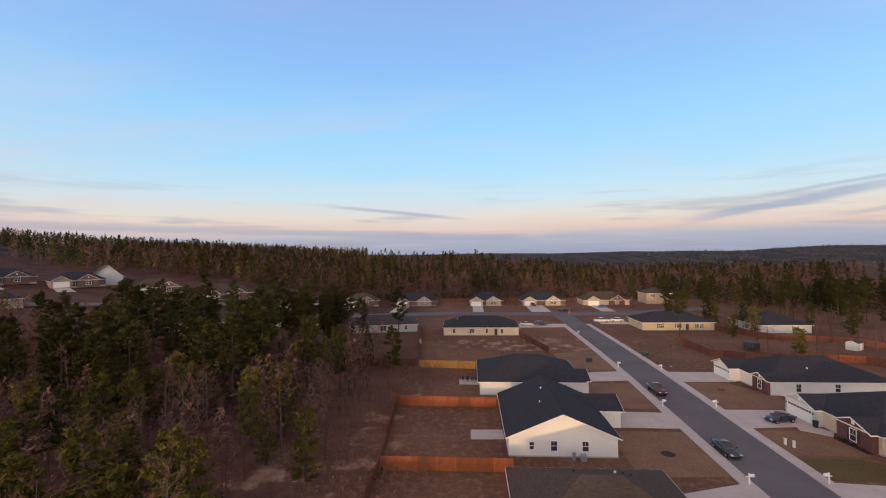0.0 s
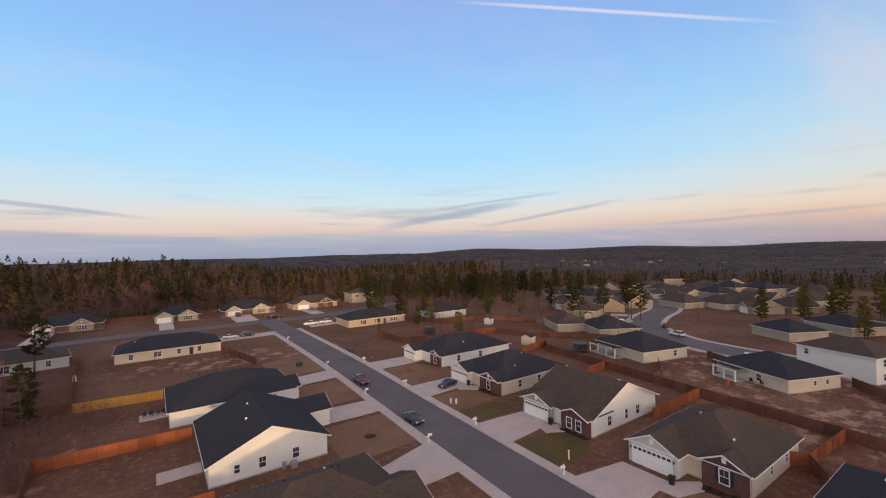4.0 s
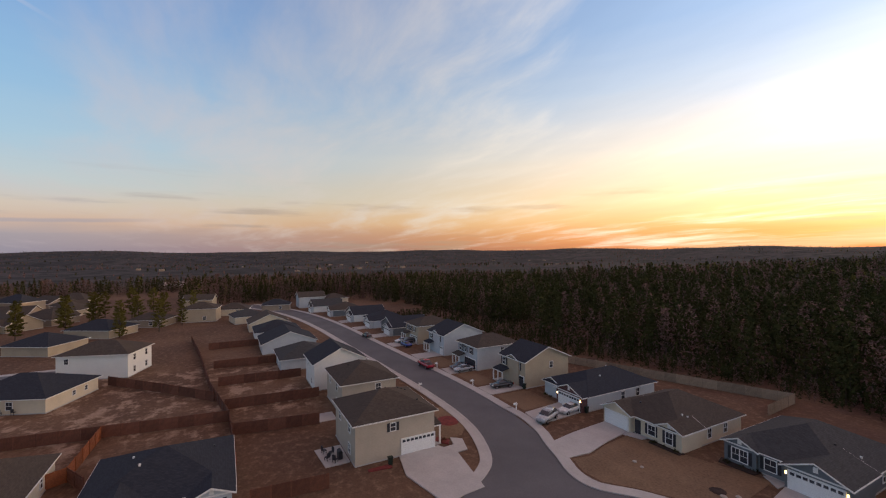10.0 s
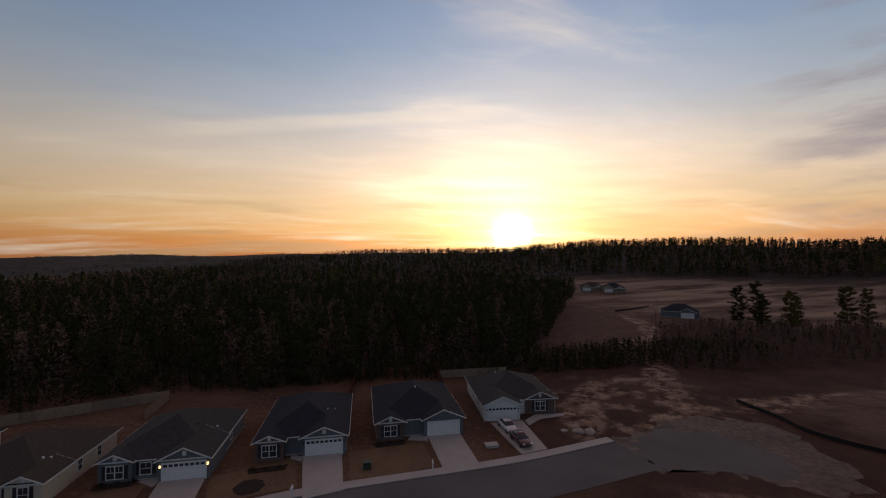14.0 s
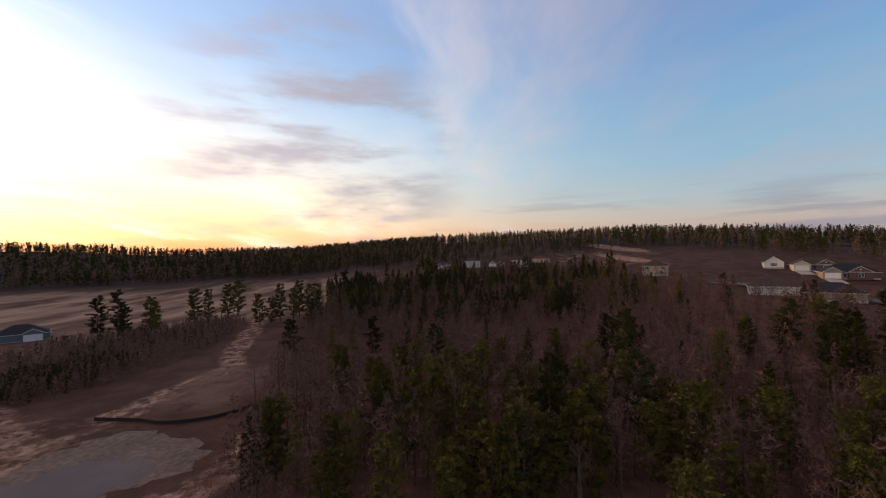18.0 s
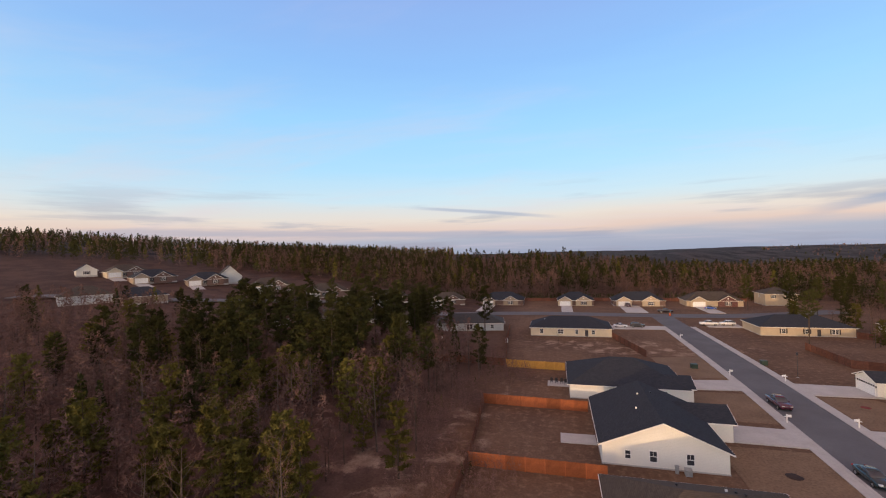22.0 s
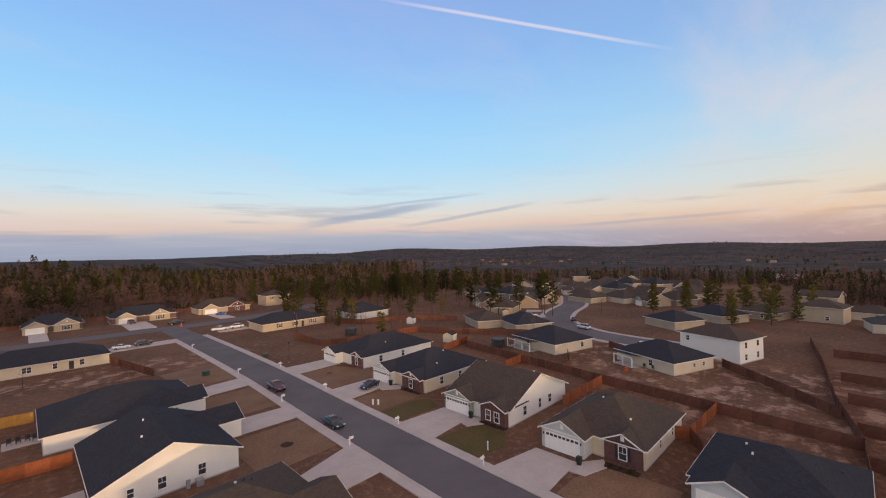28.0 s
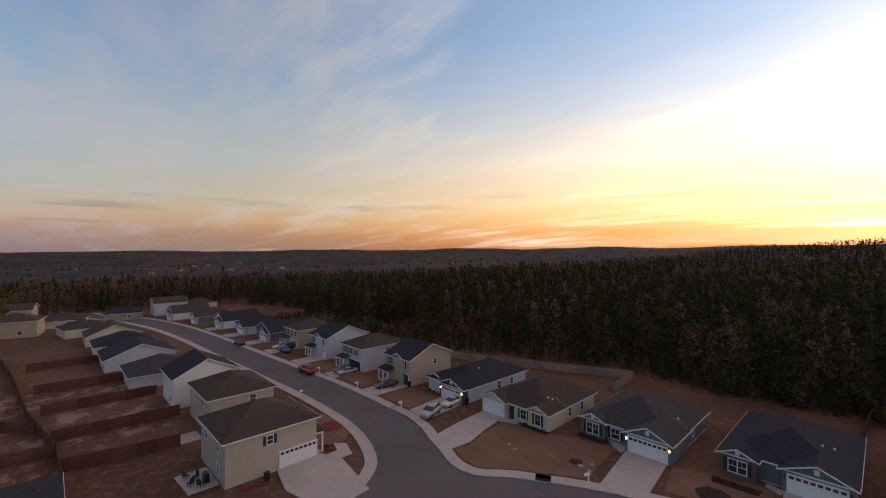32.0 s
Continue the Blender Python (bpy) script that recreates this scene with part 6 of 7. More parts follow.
def car(kind, x, y, turn, colour, label):
    length, hull, cabin = SHAPES[kind]
    pm = paint(*colour)
    t = thing({"sedan": "car", "suv": "suv", "pickup": "pickup_truck"}[kind], pose(x, y, ground_z(x, y) + 0.06 + (0.08 if abs(x - road_x(y)) > 5 else 0), 0, 0, turn), label, "car" if kind != "pickup" else "pickup", "parked vehicles")
    part("body", loft(hull), pm, t)
    part("window_glass", loft(cabin), GLASS, t)
    top = cabin[1][2]
    part("cabin_roof", loft([(cabin[1][0] - 0.05, top - 0.05, top + 0.02, cabin[1][4] - 0.02, cabin[1][4] - 0.06), ((cabin[1][0] + cabin[2][0]) / 2, top - 0.04, top + 0.06, cabin[2][4], cabin[2][4] - 0.04), (cabin[2][0] + 0.05, top - 0.05, top + 0.04, cabin[2][4] - 0.02, cabin[2][4] - 0.06)]), pm, t)
    if kind == "pickup":
        part("truck_bed", boxes((-0.72, 0.72, 1.08, 2.72, 1.0, 1.135)), SHUTTER, t)
    r = 0.33 if kind == "sedan" else 0.38
    if ("wheel", r) not in UNIT:
        w1, w2 = bmesh.new(), bmesh.new()
        tube(w1, [(-0.1, 0, 0), (0.1, 0, 0)], [r, r], 14)
        tube(w2, [(-0.11, 0, 0), (0.11, 0, 0)], [r * 0.6, r * 0.6], 10)
        UNIT[("wheel", r)] = (mesh_of("tyre", w1, TYRE), mesh_of("rim", w2, RIM))
    for sx in (-1, 1):
        for yy in (-length * 0.31, length * 0.3):
            wh = shared("wheel", UNIT[("wheel", r)][0], t, pose(sx * (hull[2][3] - 0.08), yy, r - 0.06))
            shared("rim", UNIT[("wheel", r)][1], wh, Matrix())
        block("headlight", LAMP, t, sx * 0.6, -length / 2 + 0.1, 0.66 if kind == "sedan" else 0.86, 0.34, 0.22, 0.14)
        block("tail_light", TAIL, t, sx * 0.64, length / 2 - 0.08, 0.78 if kind == "sedan" else 0.95, 0.22, 0.16, 0.2)
        block("wing_mirror", pm, t, sx * (hull[2][3] + 0.06), cabin[0][0] + 0.35, cabin[0][2] + 0.03, 0.2, 0.1, 0.13)


NAVY, TEAL, MAROON, WHITE, BLACK, RED, SILVER, BLUE = ("navy", (0.008, 0.014, 0.04)), ("dark_teal", (0.006, 0.022, 0.028)), ("maroon", (0.075, 0.014, 0.03)), ("white", (0.75, 0.75, 0.74)), ("black", (0.015, 0.015, 0.018)), ("red", (0.42, 0.015, 0.03)), ("silver", (0.42, 0.44, 0.46)), ("blue", (0.02, 0.07, 0.32))
car("pickup", 36.0, 84.6, 0, MAROON, "maroon pickup parked at the kerb")
car("sedan", 34.6, 60.0, 0, TEAL, "dark teal car parked at the kerb")
car("sedan", 49.3, 70.8, -78, NAVY, "navy car parked on a concrete driveway")
car("pickup", 50.4, 165.6, -90, WHITE, "white pickup parked on a driveway")
car("suv", 56.4, 166.4, -90, WHITE, "white utility vehicle parked on a driveway")
car("sedan", 20.6, 158.6, 90, WHITE, "white car parked on a driveway")
car("suv", 26.2, 159.2, 90, BLACK, "black utility vehicle parked on a driveway")
car("pickup", 43.5, 196.6, 90, BLACK, "black pickup at the roadside")
car("suv", 31.5, 214.6, 10, MAROON, "dark red vehicle on a driveway by the garage")
car("sedan", 64.0, 207.8, 80, BLUE, "blue car on a driveway")
car("sedan", 69.4, -49.6, 170, BLACK, "black car parked on a driveway")
car("suv", 52.6, -46.6, 200, SILVER, "silver utility vehicle parked on a driveway")
car("sedan", 53.4, -52.4, 186, WHITE, "white car parked before a garage door")
car("pickup", 90.0, -42.4, 92, RED, "red pickup parked at the kerb")
car("sedan", 85.0, -48.8, 180, NAVY, "dark blue car parked on a driveway")
car("sedan", 82.9, -48.6, 180, SILVER, "silver car parked on a driveway")
car("sedan", 112.2, -46.6, 95, BLUE, "blue car parked by the lawn")
car("suv", 115.0, -48.4, 180, BLACK, "black utility vehicle parked on a driveway")
car("sedan", 117.4, -47.6, 180, WHITE, "white car parked on a driveway")
car("sedan", 129.8, -40.4, 93, BLACK, "black car parked at the kerb")
car("sedan", -22.9, -64.6, 186, WHITE, "white car parked before a garage door")
car("sedan", -23.2, -59.6, 186, MAROON, "dark red car parked on a driveway")
car("sedan", 143.5, 74.6, 120, BLACK, "black car parked on the curved street")
car("suv", 132.0, 65.0, 165, WHITE, "white utility vehicle parked on the curved street")
car("suv", 117.2, 41.0, 90, WHITE, "white utility vehicle parked on a driveway")
car("sedan", 143.0, 92.4, 60, WHITE, "white car parked on a driveway")
car("suv", 84.5, -30.4, 90, RED, "red vehicle parked by the house")

# ---- garden things ----


def bin_(x, y, mat, label):
    t = thing("wheelie_bin", pose(x, y, ground_z(x, y) + 0.1), label, "bin")
    bm = boxes((-0.26, 0.26, -0.3, 0.3, 0.0, 0.95))
    for v in bm.verts:
        if v.co.z < 0.5:
            v.co.x *= 0.8
            v.co.y *= 0.8
    part("body", bm, mat, t)
    part("lid", boxes((-0.3, 0.3, -0.34, 0.34, 0.95, 1.02)), mat, t)


BIN = material("dark_green_plastic", (0.012, 0.025, 0.018), (0.02, 0.03, 0.024), 2.0, 0.5)
for x, y in ((51.4, -19.0), (49.2, 25.3), (53.0, 68.6), (51.2, 45.2), (66.4, -53.0), (51.8, -54.6)):
    bin_(x, y, BIN, "dark plastic wheelie bin beside the garage")


def shrub(x, y, s, mat, label):
    r = np.random.default_rng(int(abs(x * 13 + y * 7)))
    k = 90
    a = r.normal(0, 1, (k, 3))
    a /= np.linalg.norm(a, axis=1, keepdims=True)
    a *= s * (0.6 + 0.4 * r.uniform(0, 1, (k, 1)))
    a[:, 2] = np.abs(a[:, 2]) * 0.9
    e1, e2 = r.normal(0, s * 0.22, (k, 3)), r.normal(0, s * 0.22, (k, 3))
    V = np.stack([a, a + e1, a + e2], 1).reshape(-1, 3)
    me = bpy.data.meshes.new("shrub")
    me.from_pydata([tuple(v) for v in V], [], [(3 * i, 3 * i + 1, 3 * i + 2) for i in range(k)])
    me.materials.append(mat)
    ob = new("shrub", me)
    ob.location = (x, y, ground_z(x, y) + 0.08)
    tagged(ob, label, "shrub", "shrubs by the houses")


for i, (x, y) in enumerate([(51.4, 39.2), (51.3, 40.6), (51.2, 42.0), (53.4, 61.0), (53.3, 62.4), (53.2, 63.8), (56.6, 84.4), (56.6, 86.0), (51.6, 19.6), (51.5, 21.0), (51.4, 22.2), (14.0, -58.4), (12.4, -58.5), (10.8, -58.6), (-2.4, -62.8), (-4.0, -62.9), (-5.6, -63.0), (31.2, -57.9), (29.6, -58.3), (28.2, -58.6), (39.2, -54.5), (37.6, -54.6), (36.0, -54.7), (54.0, -28.2), (60.6, -54.6), (62.0, -54.6), (47.0, 5.0), (47.2, 3.6)]):
    shrub(x, y, 0.34 + 0.08 * (i % 3), NEEDLES, "small dark green shrub in a mulch bed")


def shed(x, y, turn, wall, roof, label, w=3.0, d=2.4, h=2.1):
    t = thing("garden_shed", pose(x, y, ground_z(x, y), 0, 0, turn), label, "shed")
    part("wall", walls(w, d, h, 0.45, "gable_x", z0=-0.1), wall, t)
    part("roof", slope_roof(w, d, h, 0.45, "gable_x", 0.15, 0.08), roof, t)
    block("door", TRIM, t, 0, -d / 2 - 0.02, 0.95, 1.2, 0.06, 1.8)


shed(104.2, 121.0, 30, SIDING_GREY, SHINGLE_GREY, "pale grey garden shed on the grass", 3.4, 2.6)
shed(90.6, 87.6, 20, SIDING_CREAM, SHINGLE_DARK, "cream garden shed with a dark roof", 3.6, 3.0, 2.3)
shed(140.0, 103.0, 40, SIDING_TAN, SHINGLE_BROWN, "small tan garden shed", 3.2, 2.6)


def trampoline(x, y, r=1.9):
    t = thing("trampoline", pose(x, y, ground_z(x, y)), "dark trampoline with a netted enclosure in a garden", "trampoline")
    bm = bmesh.new()
    tube(bm, [(0, 0, 0.78), (0, 0, 0.84)], [r, r], 20)
    part("mat", bm, SHUTTER, t)
    for k in range(6):
        a = k * math.pi / 3
        bm = bmesh.new()
        tube(bm, [(r * math.cos(a), r * math.sin(a), 0), (r * math.cos(a), r * math.sin(a), 2.5)], [0.035, 0.035], 5)
        part("leg", bm, GREEN_STEEL, t)
    bm = bmesh.new()
    tube(bm, [(0, 0, 2.42), (0, 0, 2.5)], [r, r], 20)
    bmesh.ops.delete(bm, geom=[f for f in bm.faces if abs(f.normal.z) > 0.9], context="FACES_ONLY")
    part("top_hoop", bm, GREEN_STEEL, t)
    bm = bmesh.new()
    for k in range(20):
        a, b = k * math.pi / 10, (k + 0.5) * math.pi / 10
        v = [bm.verts.new((r * math.cos(q), r * math.sin(q), z)) for q, z in ((a, 0.84), (b, 0.84), (b, 2.42), (a, 2.42))]
        bm.faces.new(v)
    part("net", bm, SHUTTER, t)


trampoline(76.4, 119.6)
trampoline(93.6, 71.6)


def seat(x, y, turn, label="dark patio chair on the patio"):
    t = thing("patio_chair", pose(x, y, 0.11, 0, 0, turn), label, "chair", "patio chairs")
    block("seat", SHUTTER, t, 0, 0, 0.42, 0.55, 0.55, 0.08)
    block("backrest", SHUTTER, t, 0, 0.26, 0.75, 0.55, 0.06, 0.6)
    for sx in (-1, 1):
        for sy in (-1, 1):
            block("leg", SHUTTER, t, sx * 0.24, sy * 0.24, 0.2, 0.05, 0.05, 0.4)


for x, y, a in ((-2.0, 90.4, 0), (-1.0, 90.4, 10), (0.0, 90.4, -10), (0.8, 90.0, 0), (55.4, -12.8, 40), (56.4, -12.0, 120), (57.6, -12.8, 200), (58.6, -12.0, 20), (98.0, 34.0, 90), (97.6, 32.0, 60)):
    seat(x, y, a)
t = thing("patio_grill", pose(56.2, -13.6, 0.11), "dark barbecue grill on the patio", "grill")
part("cart", boxes((-0.5, 0.5, -0.28, 0.28, 0.0, 0.75)), SHUTTER, t)
bm = bmesh.new()
tube(bm, [(-0.5, 0, 0.85), (0.5, 0, 0.85)], [0.3, 0.3], 10)
part("hood", bm, SHUTTER, t)
t = thing("play_cube", pose(93.4, 36.4, 0), "small orange plastic toy on the grass", "toy")
ORANGE = material("orange_plastic", (0.5, 0.10, 0.03), (0.42, 0.09, 0.03), 2.0, 0.5)
part("base", boxes((-0.5, 0.5, -0.3, 0.3, 0, 0.35)), ORANGE, t)
part("seat", boxes((-0.25, 0.25, -0.25, 0.25, 0.35, 0.8)), ORANGE, t)
t = thing("road_sign", pose(43.2, 187.2, 0.05), "orange road-work barrel in the junction", "road barrel")
bm = bmesh.new()
tube(bm, [(0, 0, 0), (0, 0, 0.5), (0, 0, 1.1)], [0.42, 0.36, 0.32], 10)
part("barrel", bm, ORANGE, t)
part("foot", boxes((-0.5, 0.5, -0.5, 0.5, -0.02, 0.08)), TYRE, t)
SAND_HEAP = material("pale_rubble", (0.42, 0.38, 0.33), (0.30, 0.26, 0.22), 1.2, 0.95)
for i, (x, y, s) in enumerate([(-35.2, -61.0, 1.0), (-33.6, -61.6, 0.95), (-31.6, -62.2, 0.6), (-33.8, -63.4, 0.5), (27.0, -49.6, 0.35), (25.6, -49.2, 0.3), (26.2, -51.0, 0.3), (37.0, -47.6, 0.3), (35.6, -47.2, 0.25)]):
    bm = bmesh.new()
    bmesh.ops.create_icosphere(bm, subdivisions=2, radius=s)
    for v in bm.verts:
        v.co *= 1 + 0.35 * noise.noise(v.co * 1.4 / s + Vector((i, 0, 0)))
        v.co.z = max(-0.15, v.co.z * 0.45)
    ob = part("boulder" if s > 0.9 else "stone", bm, SAND_HEAP)
    ob.location = (x, y, 0.08)
    tagged(ob, "pale broken concrete lump by the street end" if s > 0.9 else "pale rough stone on the lawn", "boulder" if s > 0.9 else "stone")


# ---- street lamp ----
t = thing("street_lamp", pose(47.5, 103.3, 0.02), "dark metal street lamp post beside a utility box", "street lamp")
bm = bmesh.new()
tube(bm, [(0, 0, -0.1), (0, 0, 0.5), (0, 0, 4.6)], [0.09, 0.07, 0.05], 8)
part("post", bm, SHUTTER, t)
bm = bmesh.new()
tube(bm, [(0, 0, 4.6), (0, 0, 4.75), (0, 0, 5.1), (0, 0, 5.28)], [0.08, 0.17, 0.21, 0.05], 8)
part("lantern", bm, SHUTTER, t)
part("base_plate", boxes((-0.18, 0.18, -0.18, 0.18, -0.05, 0.1)), CONCRETE, t)
for x, y in ((-36.6, 128.9), (-15.8, 128.5)):
    t = thing("garden_ornament", pose(x, y, ground_z(x, y)), "small white upright ornament in a back garden", "ornament")
    bm = bmesh.new()
    tube(bm, [(0, 0, -0.1), (0, 0, 0.25), (0, 0, 0.9), (0, 0, 1.5)], [0.45, 0.32, 0.36, 0.12], 8)
    part("body", bm, TRIM, t)

# ---- houses further off ----
def twin_gable(az, r, face, w, look_):
    """A brick-fronted house with a garage gable and a wider porch gable, both trimmed in white."""
    x, y = r * math.sin(radians(az)), r * math.cos(radians(az))
    wm, rm, lab = look_
    # brown brick body; its dark colour also takes in the shade between the gables
    house(x, y, face, w, 11, BRICK_BROWN, rm, lab + ", brick front and twin white-trimmed gables", pitch=0.6, kind="hip", wings=[(-w * 0.34, 6.4, 1.8, wm, "plain_garage", 2.75), (w * 0.16, 7.4, 0.9, BRICK_BROWN, "double", 2.75)], wins=[("f", -w * 0.1, 1.4, 1.0, 1.3)], group="houses further off")
    m = pose(x, y, 0, 0, 0, face)
    bm = bmesh.new()
    rows = []
    for i in range(8):
        pts = [m @ Vector((-w * 0.34 + s * 2.7, -7.2 - i * 1.6, 0)) for s in (-1, 1)]
        rows.append([bm.verts.new((p.x, p.y, ground_z(p.x, p.y) + dz)) for dz in (0.16, -0.3) for p in pts])
    for a, b in zip(rows, rows[1:]):
        bm.faces.new((a[0], a[1], b[1], b[0]))
        bm.faces.new((a[1], a[3], b[3], b[1]))
        bm.faces.new((a[2], a[0], b[0], b[2]))
    tagged(part("driveway", bm, CONCRETE), "pale concrete driveway of a hillside house", "driveway", kind="structure")


FAR_LOOKS = [(SIDING_BEIGE, SHINGLE_BROWN, "beige house with a brown roof"), (SIDING_TAN, SHINGLE_BROWN, "tan house with a brown roof"), (SIDING_CREAM, SHINGLE_BROWN, "cream house with a brown roof"), (SIDING_BEIGE, SHINGLE_DARK, "beige house with a dark roof"), (SIDING_GREY, SHINGLE_BROWN, "pale grey house with a brown roof")]


def far_house(az, r, face, w, look_, two=False):
    x, y = r * math.sin(radians(az)), r * math.cos(radians(az))
    wm, rm, lab = look_
    house(x, y, face, w, 11, wm, rm, lab + " on the hillside", h=5.2 if two else 2.75, kind="hip", pitch=0.55, wings=[(-w * 0.26, 5.8, 1.4, wm, "plain_garage", 2.75), (w * 0.24, 5.0, 1.0, BRICK_RED if look_ is FAR_LOOKS[1] and az < 0 else wm, "double", 2.75)] if not two else [], wins=[("f", -w * 0.3, 4.0, 1, 1.3), ("f", w * 0.3, 4.0, 1, 1.3), ("f", w * 0.3, 1.4, 1, 1.3)] if two else [], group="houses further off")


for az, r, w, k, turn in ((-52.7, 272, 18, 2, 14), (-50.3, 251, 18, 3, 14), (-45.0, 244, 18, 3, 10), (-38.0, 224, 19, 1, 6), (-31.0, 208, 19, 0, 4), (-22.9, 214, 18, 0, 2), (-14.9, 227, 18, 1, 0)):
    twin_gable(az, r, -az + turn, w, FAR_LOOKS[k])
house(276 * math.sin(radians(-56)), 276 * math.cos(radians(-56)), 60, 8, 12, SIDING_WHITE, SHINGLE_DARK, "small white gabled house high on the hillside", kind="gable_y", pitch=0.7, wins=[("f", 0, 1.5, 1.6, 1.4)], group="houses further off")
house(252 * math.sin(radians(-42.6)), 252 * math.cos(radians(-42.6)), 48, 11, 13, SIDING_GREY, SHINGLE_GREY, "blue-grey house with a tall plain gable end", h=3.4, kind="gable_y", pitch=0.95, group="houses further off")
for az, r, w, k in ((-51.4, 196, 16, 3), (-56.1, 201, 15, 4)):
    far_house(az, r, -az + 184, w, FAR_LOOKS[k])
for az, r, k, two in ((-94.3, 366, 0, False), (-90.3, 356, 4, True), (-87.0, 348, 1, False), (-83.9, 342, 2, True), (-67.4, 262, 1, True)):
    far_house(az, r, -az + 180 * (k == 4), 13, FAR_LOOKS[k], two)
house(358 * math.sin(radians(-81.2)), 358 * math.cos(radians(-81.2)), 85, 14, 10, SIDING_CREAM, BRICK_RED, "cream house with a red roof on the hill", group="houses further off")
rh = random.Random(5)
for i, (x, y) in enumerate([(184, 112), (199, 96), (207, 82), (204, 68), (214, 60), (226, 92), (232, 76), (240, 60), (226, 118), (246, 104), (252, 132), (262, 84), (270, 112), (284, 96), (292, 126), (232, 140), (206, 140), (178, 140), (160, 128), (188, 158), (214, 162), (244, 164), (272, 150), (300, 150), (312, 118), (196, 124), (212, 104), (218, 78), (240, 120), (258, 98), (276, 76), (290, 70), (262, 120), (228, 104), (256, 64), (176, 126), (168, 112)]):
    wm, rm, lab = FAR_LOOKS[(0, 1, 2, 1, 0, 3)[i % 6]]
    house(x, y, 55 + rh.uniform(-25, 25) + (180 if i % 3 == 0 else 0), rh.uniform(12, 16), 11, wm, rm, lab + " in the eastern estate", h=5.0 if i % 6 == 5 else 2.6, pitch=0.55, kind="hip" if i % 3 else "gable_x", wings=[(rh.choice((-3, 3)), 5.8, 1.3, wm, "plain_garage", 2.75)], wins=[("f", 1.5, 1.5, 1, 1.3)] if i % 2 else [], group="houses further off")
for i, (x, y, rz) in enumerate([(194, 8, 80), (206, -4, 80), (212, -22, 80), (215, -38, 90), (190, 24, 70), (228, 10, 80), (225, -52, 100)]):
    wm, rm, lab = FAR_LOOKS[(i + 1) % 5]
    house(x, y, rz, 12, 10, wm, rm, lab + " beyond the side street", h=5.2 if i in (0, 3, 5) else 2.75, kind="gable_x" if i in (3, 5) else "hip", wins=[("b", 2, 1.5, 1, 1.3)], group="houses further off")
house(-142, -167, 140, 15, 11, SIDING_SLATE, SHINGLE_DARK, "slate-grey house with a dark roof on the graded land", pitch=0.5, wings=[(3, 6, 1.2, SIDING_SLATE, "plain_garage", 2.75)], group="houses further off")
for az, r, w in ((-149.6, 316, 16), (-147.0, 312, 15)):
    far_house(az, r, -az + 10, w, FAR_LOOKS[0] if az < -148 else FAR_LOOKS[3])

# ---- pines between the houses to the north-east ----
rp = random.Random(9)
for x, y in [(66, 139), (96, 178), (92, 186), (104, 172), (112, 168), (118, 164), (124, 172), (130, 160), (136, 168), (142, 158), (148, 166), (128, 182), (114, 186), (102, 194), (140, 178), (152, 176), (160, 166), (86, 196), (78, 204), (112, 200), (166, 180), (172, 166), (158, 148), (150, 140), (176, 150)]:
    plant("pine", rp.choice((1, 4, 4)), x + rp.uniform(-2, 2), y + rp.uniform(-2, 2), rp.uniform(0.75, 1.0), rp.uniform(0, 360))
for i in range(30):
    az, r = radians(rp.uniform(38, 63)), rp.uniform(165, 262)
    x, y = r * math.sin(az), r * math.cos(az)
    if min(math.hypot(x - o.location[0], y - o.location[1]) for o in scene.objects if o.name.startswith("house")) > 9.5:
        plant("pine", rp.choice((1, 4, 0)), x, y, rp.uniform(0.75, 1.0), rp.uniform(0, 360))
for x, y in [(190, 34), (196, 42), (202, 30), (208, 22), (214, 34), (186, 48), (220, 44), (226, 28), (178, 58), (192, 62), (174, 20), (184, 14), (200, 52), (210, 46), (168, 30), (216, 12)]:
    plant("pine", rp.choice((2, 3)), x, y, rp.uniform(0.75, 1.0), rp.uniform(0, 360))
for x, y in [(-0.5, 128), (86, 62), (92, 60), (82, 140), (88, 138), (95, 138), (110, 112), (104, 130), (-40, 138), (-30, 134), (112, 72), (130, 104), (166, 74)]:
    plant("bare", rp.choice((0, 2, 3)), x, y, rp.uniform(0.45, 0.75), rp.uniform(0, 360))
for x, y in [(-36, 136), (-43, 140), (-24, 137), (-52, 146), (-48, 140), (-72, 140), (-48, 134), (-78, 150), (-88, 150), (-96, 146)]:
    plant("pine", rp.choice((0, 1)), x, y, rp.uniform(0.7, 1.0), rp.uniform(0, 360))
for i in range(46):
    az, r = radians(rp.uniform(-62, -16)), rp.uniform(150, 196)
    x, y = r * math.sin(az), r * math.cos(az)
    if min(math.hypot(x - o.location[0], y - o.location[1]) for o in scene.objects if o.name.startswith("house")) > 10 and min(math.hypot(x - px, y - py) for px, py in cross_line) > 8:
        plant("pine" if i % 3 == 0 else "bare", rp.choice((0, 1, 2)), x, y, rp.uniform(0.5, 0.8), rp.uniform(0, 360))
for i in range(48):
    x, y = rp.uniform(76, 138), rp.uniform(104, 184)
    if min(math.hypot(x - o.location[0], y - o.location[1]) for o in scene.objects if o.name.startswith(("house", "garden_shed"))) > 10:
        plant("pine" if i % 4 == 0 else "bare", rp.choice((0, 1, 2)), x, y, rp.uniform(0.55, 0.85), rp.uniform(0, 360))
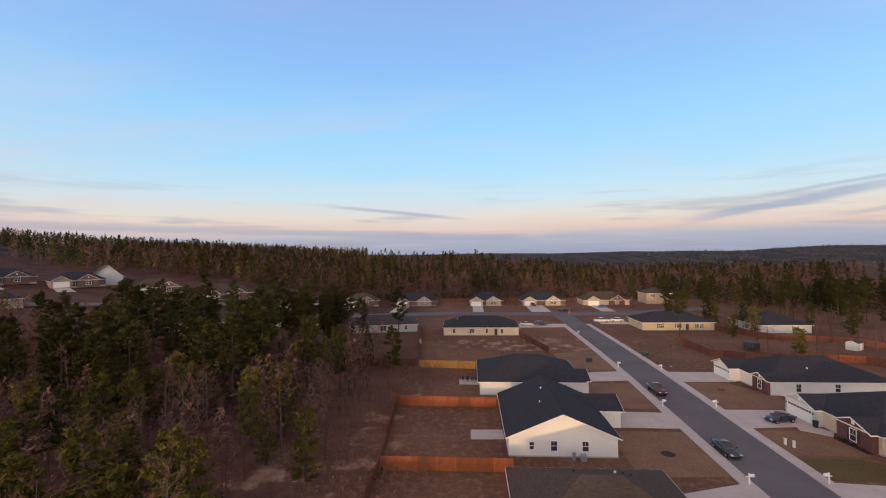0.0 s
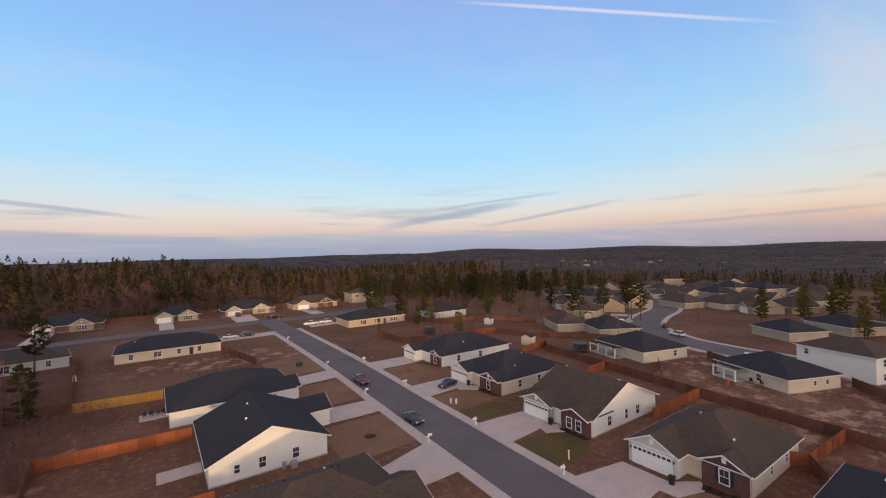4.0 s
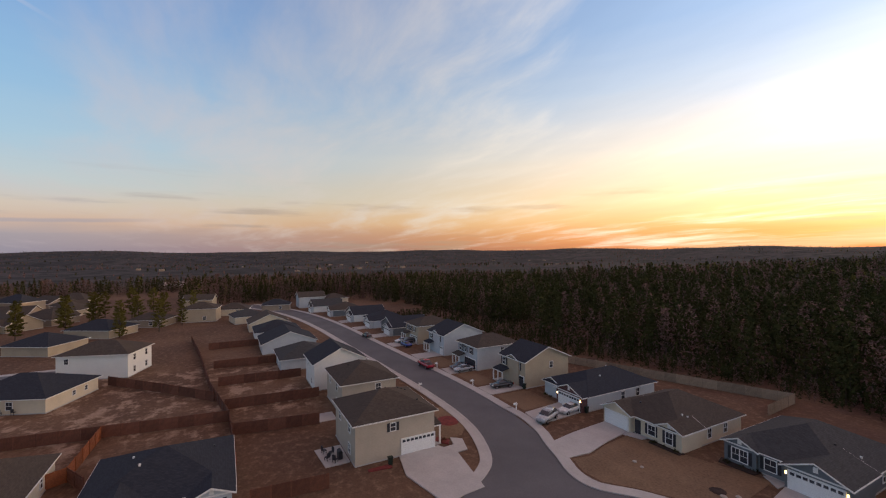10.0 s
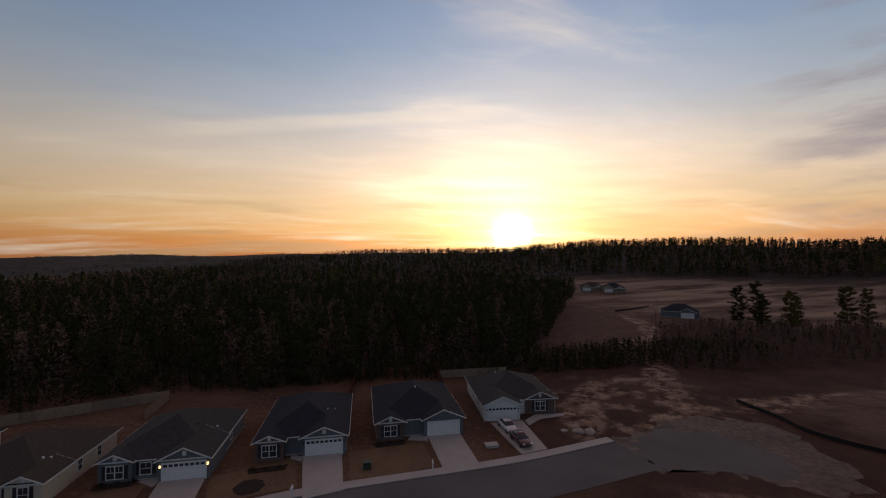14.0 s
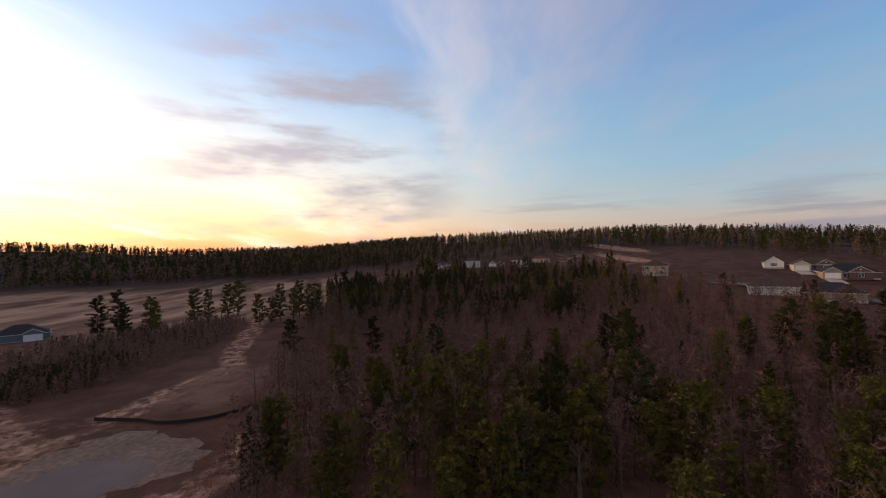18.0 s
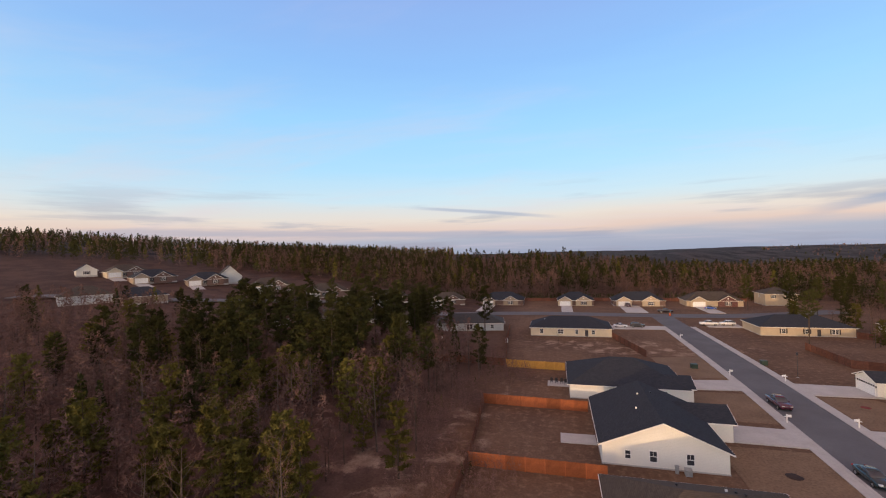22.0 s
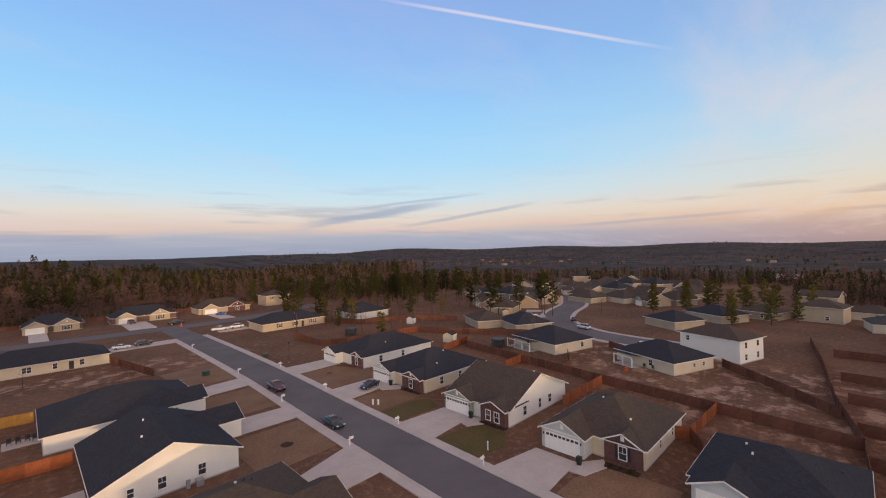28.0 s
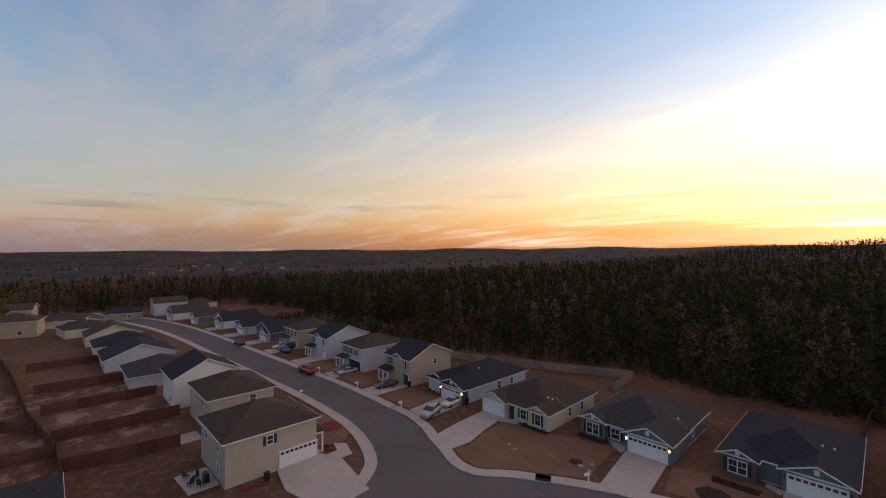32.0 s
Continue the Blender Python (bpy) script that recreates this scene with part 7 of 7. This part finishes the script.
# clumps on the graded land to the south-west
for x, y, big in [(-137, -132, 0.95), (-141, -128, 1.05), (-146, -130, 0.9), (-152, -125, 1.0), (-157, -127, 0.85), (-182, -128, 1.2), (-186, -124, 1.0), (-196, -121, 1.1), (-200, -118, 1.25), (-178, -95, 1.05), (-182, -92, 0.9), (-187, -90, 1.15), (-192, -86, 1.0), (-199, -86, 1.2), (-206, -84, 1.05), (-211, -82, 1.2), (-216, -76, 1.0), (-222, -70, 1.2), (-226, -64, 1.1)]:
    plant("pine", rp.choice((2, 3, 0)), x, y, big * 1.15, rp.uniform(0, 360))
plant("bare", 1, -101, -130, 0.95, 40)

# ---- the valley beyond ----
ISLAND = [(-99, -129), (-79, -102), (-76, -91), (-87, -78), (-101, -73), (-142, -90), (-185, -104), (-192, -118), (-142, -141), (-110, -137)]


def inside(x, y, poly):
    hit_ = False
    for (xa, ya), (xb, yb) in zip(poly, poly[1:] + poly[:1]):
        if (ya > y) != (yb > y) and x < (xb - xa) * (y - ya) / (yb - ya) + xa:
            hit_ = not hit_
    return hit_


forest("thicket", "dark leafless thicket on the graded land", scatter(1500, lambda x, y: inside(x, y, ISLAND), -215, -70, -200, -85, 51), 4.0, 0.12, 52, 60, False, leaf=0.8)
forest("scrub", "low brown scrub at the edge of the wood", scatter(1700, lambda x, y: in_wood(x - 6, y) and not in_wood(x + 6, y) and math.hypot(x, y) > 40 and y < 118, -75, -5, -60, 120, 55), 2.6, 0.02, 56, 40, False, leaf=0.6)
forest("brush", "low grey-brown brush on the rough strip by the gardens", scatter(1100, lambda x, y: x < -9.5 and not in_wood(x, y) and noise.noise((x * 0.12, y * 0.12, 2.0)) > -0.1, -36, -9, 36, 122, 57), 1.1, 0.0, 58, 26, False, leaf=0.7)
forest("valley_wood", "far belts of trees across the valley", scatter(5200, lambda x, y: 650 < math.hypot(x, y) < 2700 and 22 < math.degrees(math.atan2(x, y)) < 172 and noise.noise((x * 0.004, y * 0.004, 3.0)) > -0.08, 0, 2700, -2600, 2500, 53), 4.5, 0.3, 54, 14, False, leaf=4.2)
bm = bmesh.new()
rv = random.Random(3)
for i in range(26):
    az, r = radians(rv.uniform(48, 135)), rv.uniform(700, 1500)
    x, y = r * math.sin(az), r * math.cos(az)
    z, w, d, h = ground_z(x, y), rv.uniform(6, 10), rv.uniform(5, 8), rv.uniform(2.2, 3.4)
    box(bm, x - w / 2, x + w / 2, y - d / 2, y + d / 2, z - 2, z + h)
tagged(part("far_buildings", bm, SIDING_BEIGE), "tiny pale buildings scattered across the valley", "buildings", kind="stuff")
PALE_FIELD = material("pale_bare_field", (0.36, 0.30, 0.26), (0.26, 0.20, 0.17), 0.02, 0.95, fine=0.3)
slab("field", [(372, 40), (378, -4), (430, -36), (432, 46)], -3.0, 1.5, PALE_FIELD, "pale bare field beyond the eastern trees", "field")
def ragged(pts, seed, amp=1.1, steps=5):
    """The outline with a broken, crumbling edge."""
    r, res = random.Random(seed), []
    for (xa, ya), (xb, yb) in zip(pts, pts[1:] + pts[:1]):
        for i in range(steps):
            res.append((xa + (xb - xa) * i / steps + r.uniform(-amp, amp), ya + (yb - ya) * i / steps + r.uniform(-amp, amp)))
    return res


DUSTY = material("dusty_asphalt", (0.090, 0.076, 0.068), (0.190, 0.152, 0.125), 0.16, 0.9, fine=1.2, grain=0.4)
slab("road_end", ragged([(-37, -48.5), (-42, -47.5), (-48, -44.5), (-54, -38.5), (-60, -40), (-64, -47), (-66, -56), (-63, -61), (-56, -63), (-48, -62), (-41, -58.5), (-37.5, -57.5)], 8), -0.4, 0.036, DUSTY, "dusty unfinished street end strewn with sand", "road")
slab("road_end", ragged([(-38, -49.5), (-46, -47), (-53, -43), (-57, -47), (-55, -55), (-48, -59.5), (-40, -57)], 14, 1.4, 6), -0.4, 0.042, ASPHALT, "worn grey asphalt at the street end", "road")


def silt_fence(line):
    """A low black fabric fence on thin stakes."""
    x0, y0 = line[0]
    t = thing("silt_fence", pose(x0, y0, ground_z(x0, y0)), "low black fabric silt fence on wooden stakes", "fence")
    pts = smooth(line, 5)
    bm = bmesh.new()
    rows = []
    for px, py in pts:
        pz = ground_z(px, py) - ground_z(x0, y0)
        rows.append([bm.verts.new((px - x0 + o, py - y0, pz + h)) for o, h in ((0.0, -0.1), (0.0, 0.62), (0.03, 0.62), (0.03, -0.1))])
    for a, b in zip(rows, rows[1:]):
        for q in range(3):
            bm.faces.new((a[q], b[q], b[q + 1], a[q + 1]))
    part("fabric", bm, TYRE, t)
    for px, py in pts[::2]:
        block("stake", BARK, t, px - x0, py - y0 - 0.04, ground_z(px, py) - ground_z(x0, y0) + 0.4, 0.05, 0.05, 0.9)


silt_fence([(-70, -68), (-70, -60), (-69, -54), (-72, -47), (-78, -43)])
silt_fence([(-122, -186), (-134, -190), (-148, -196)])
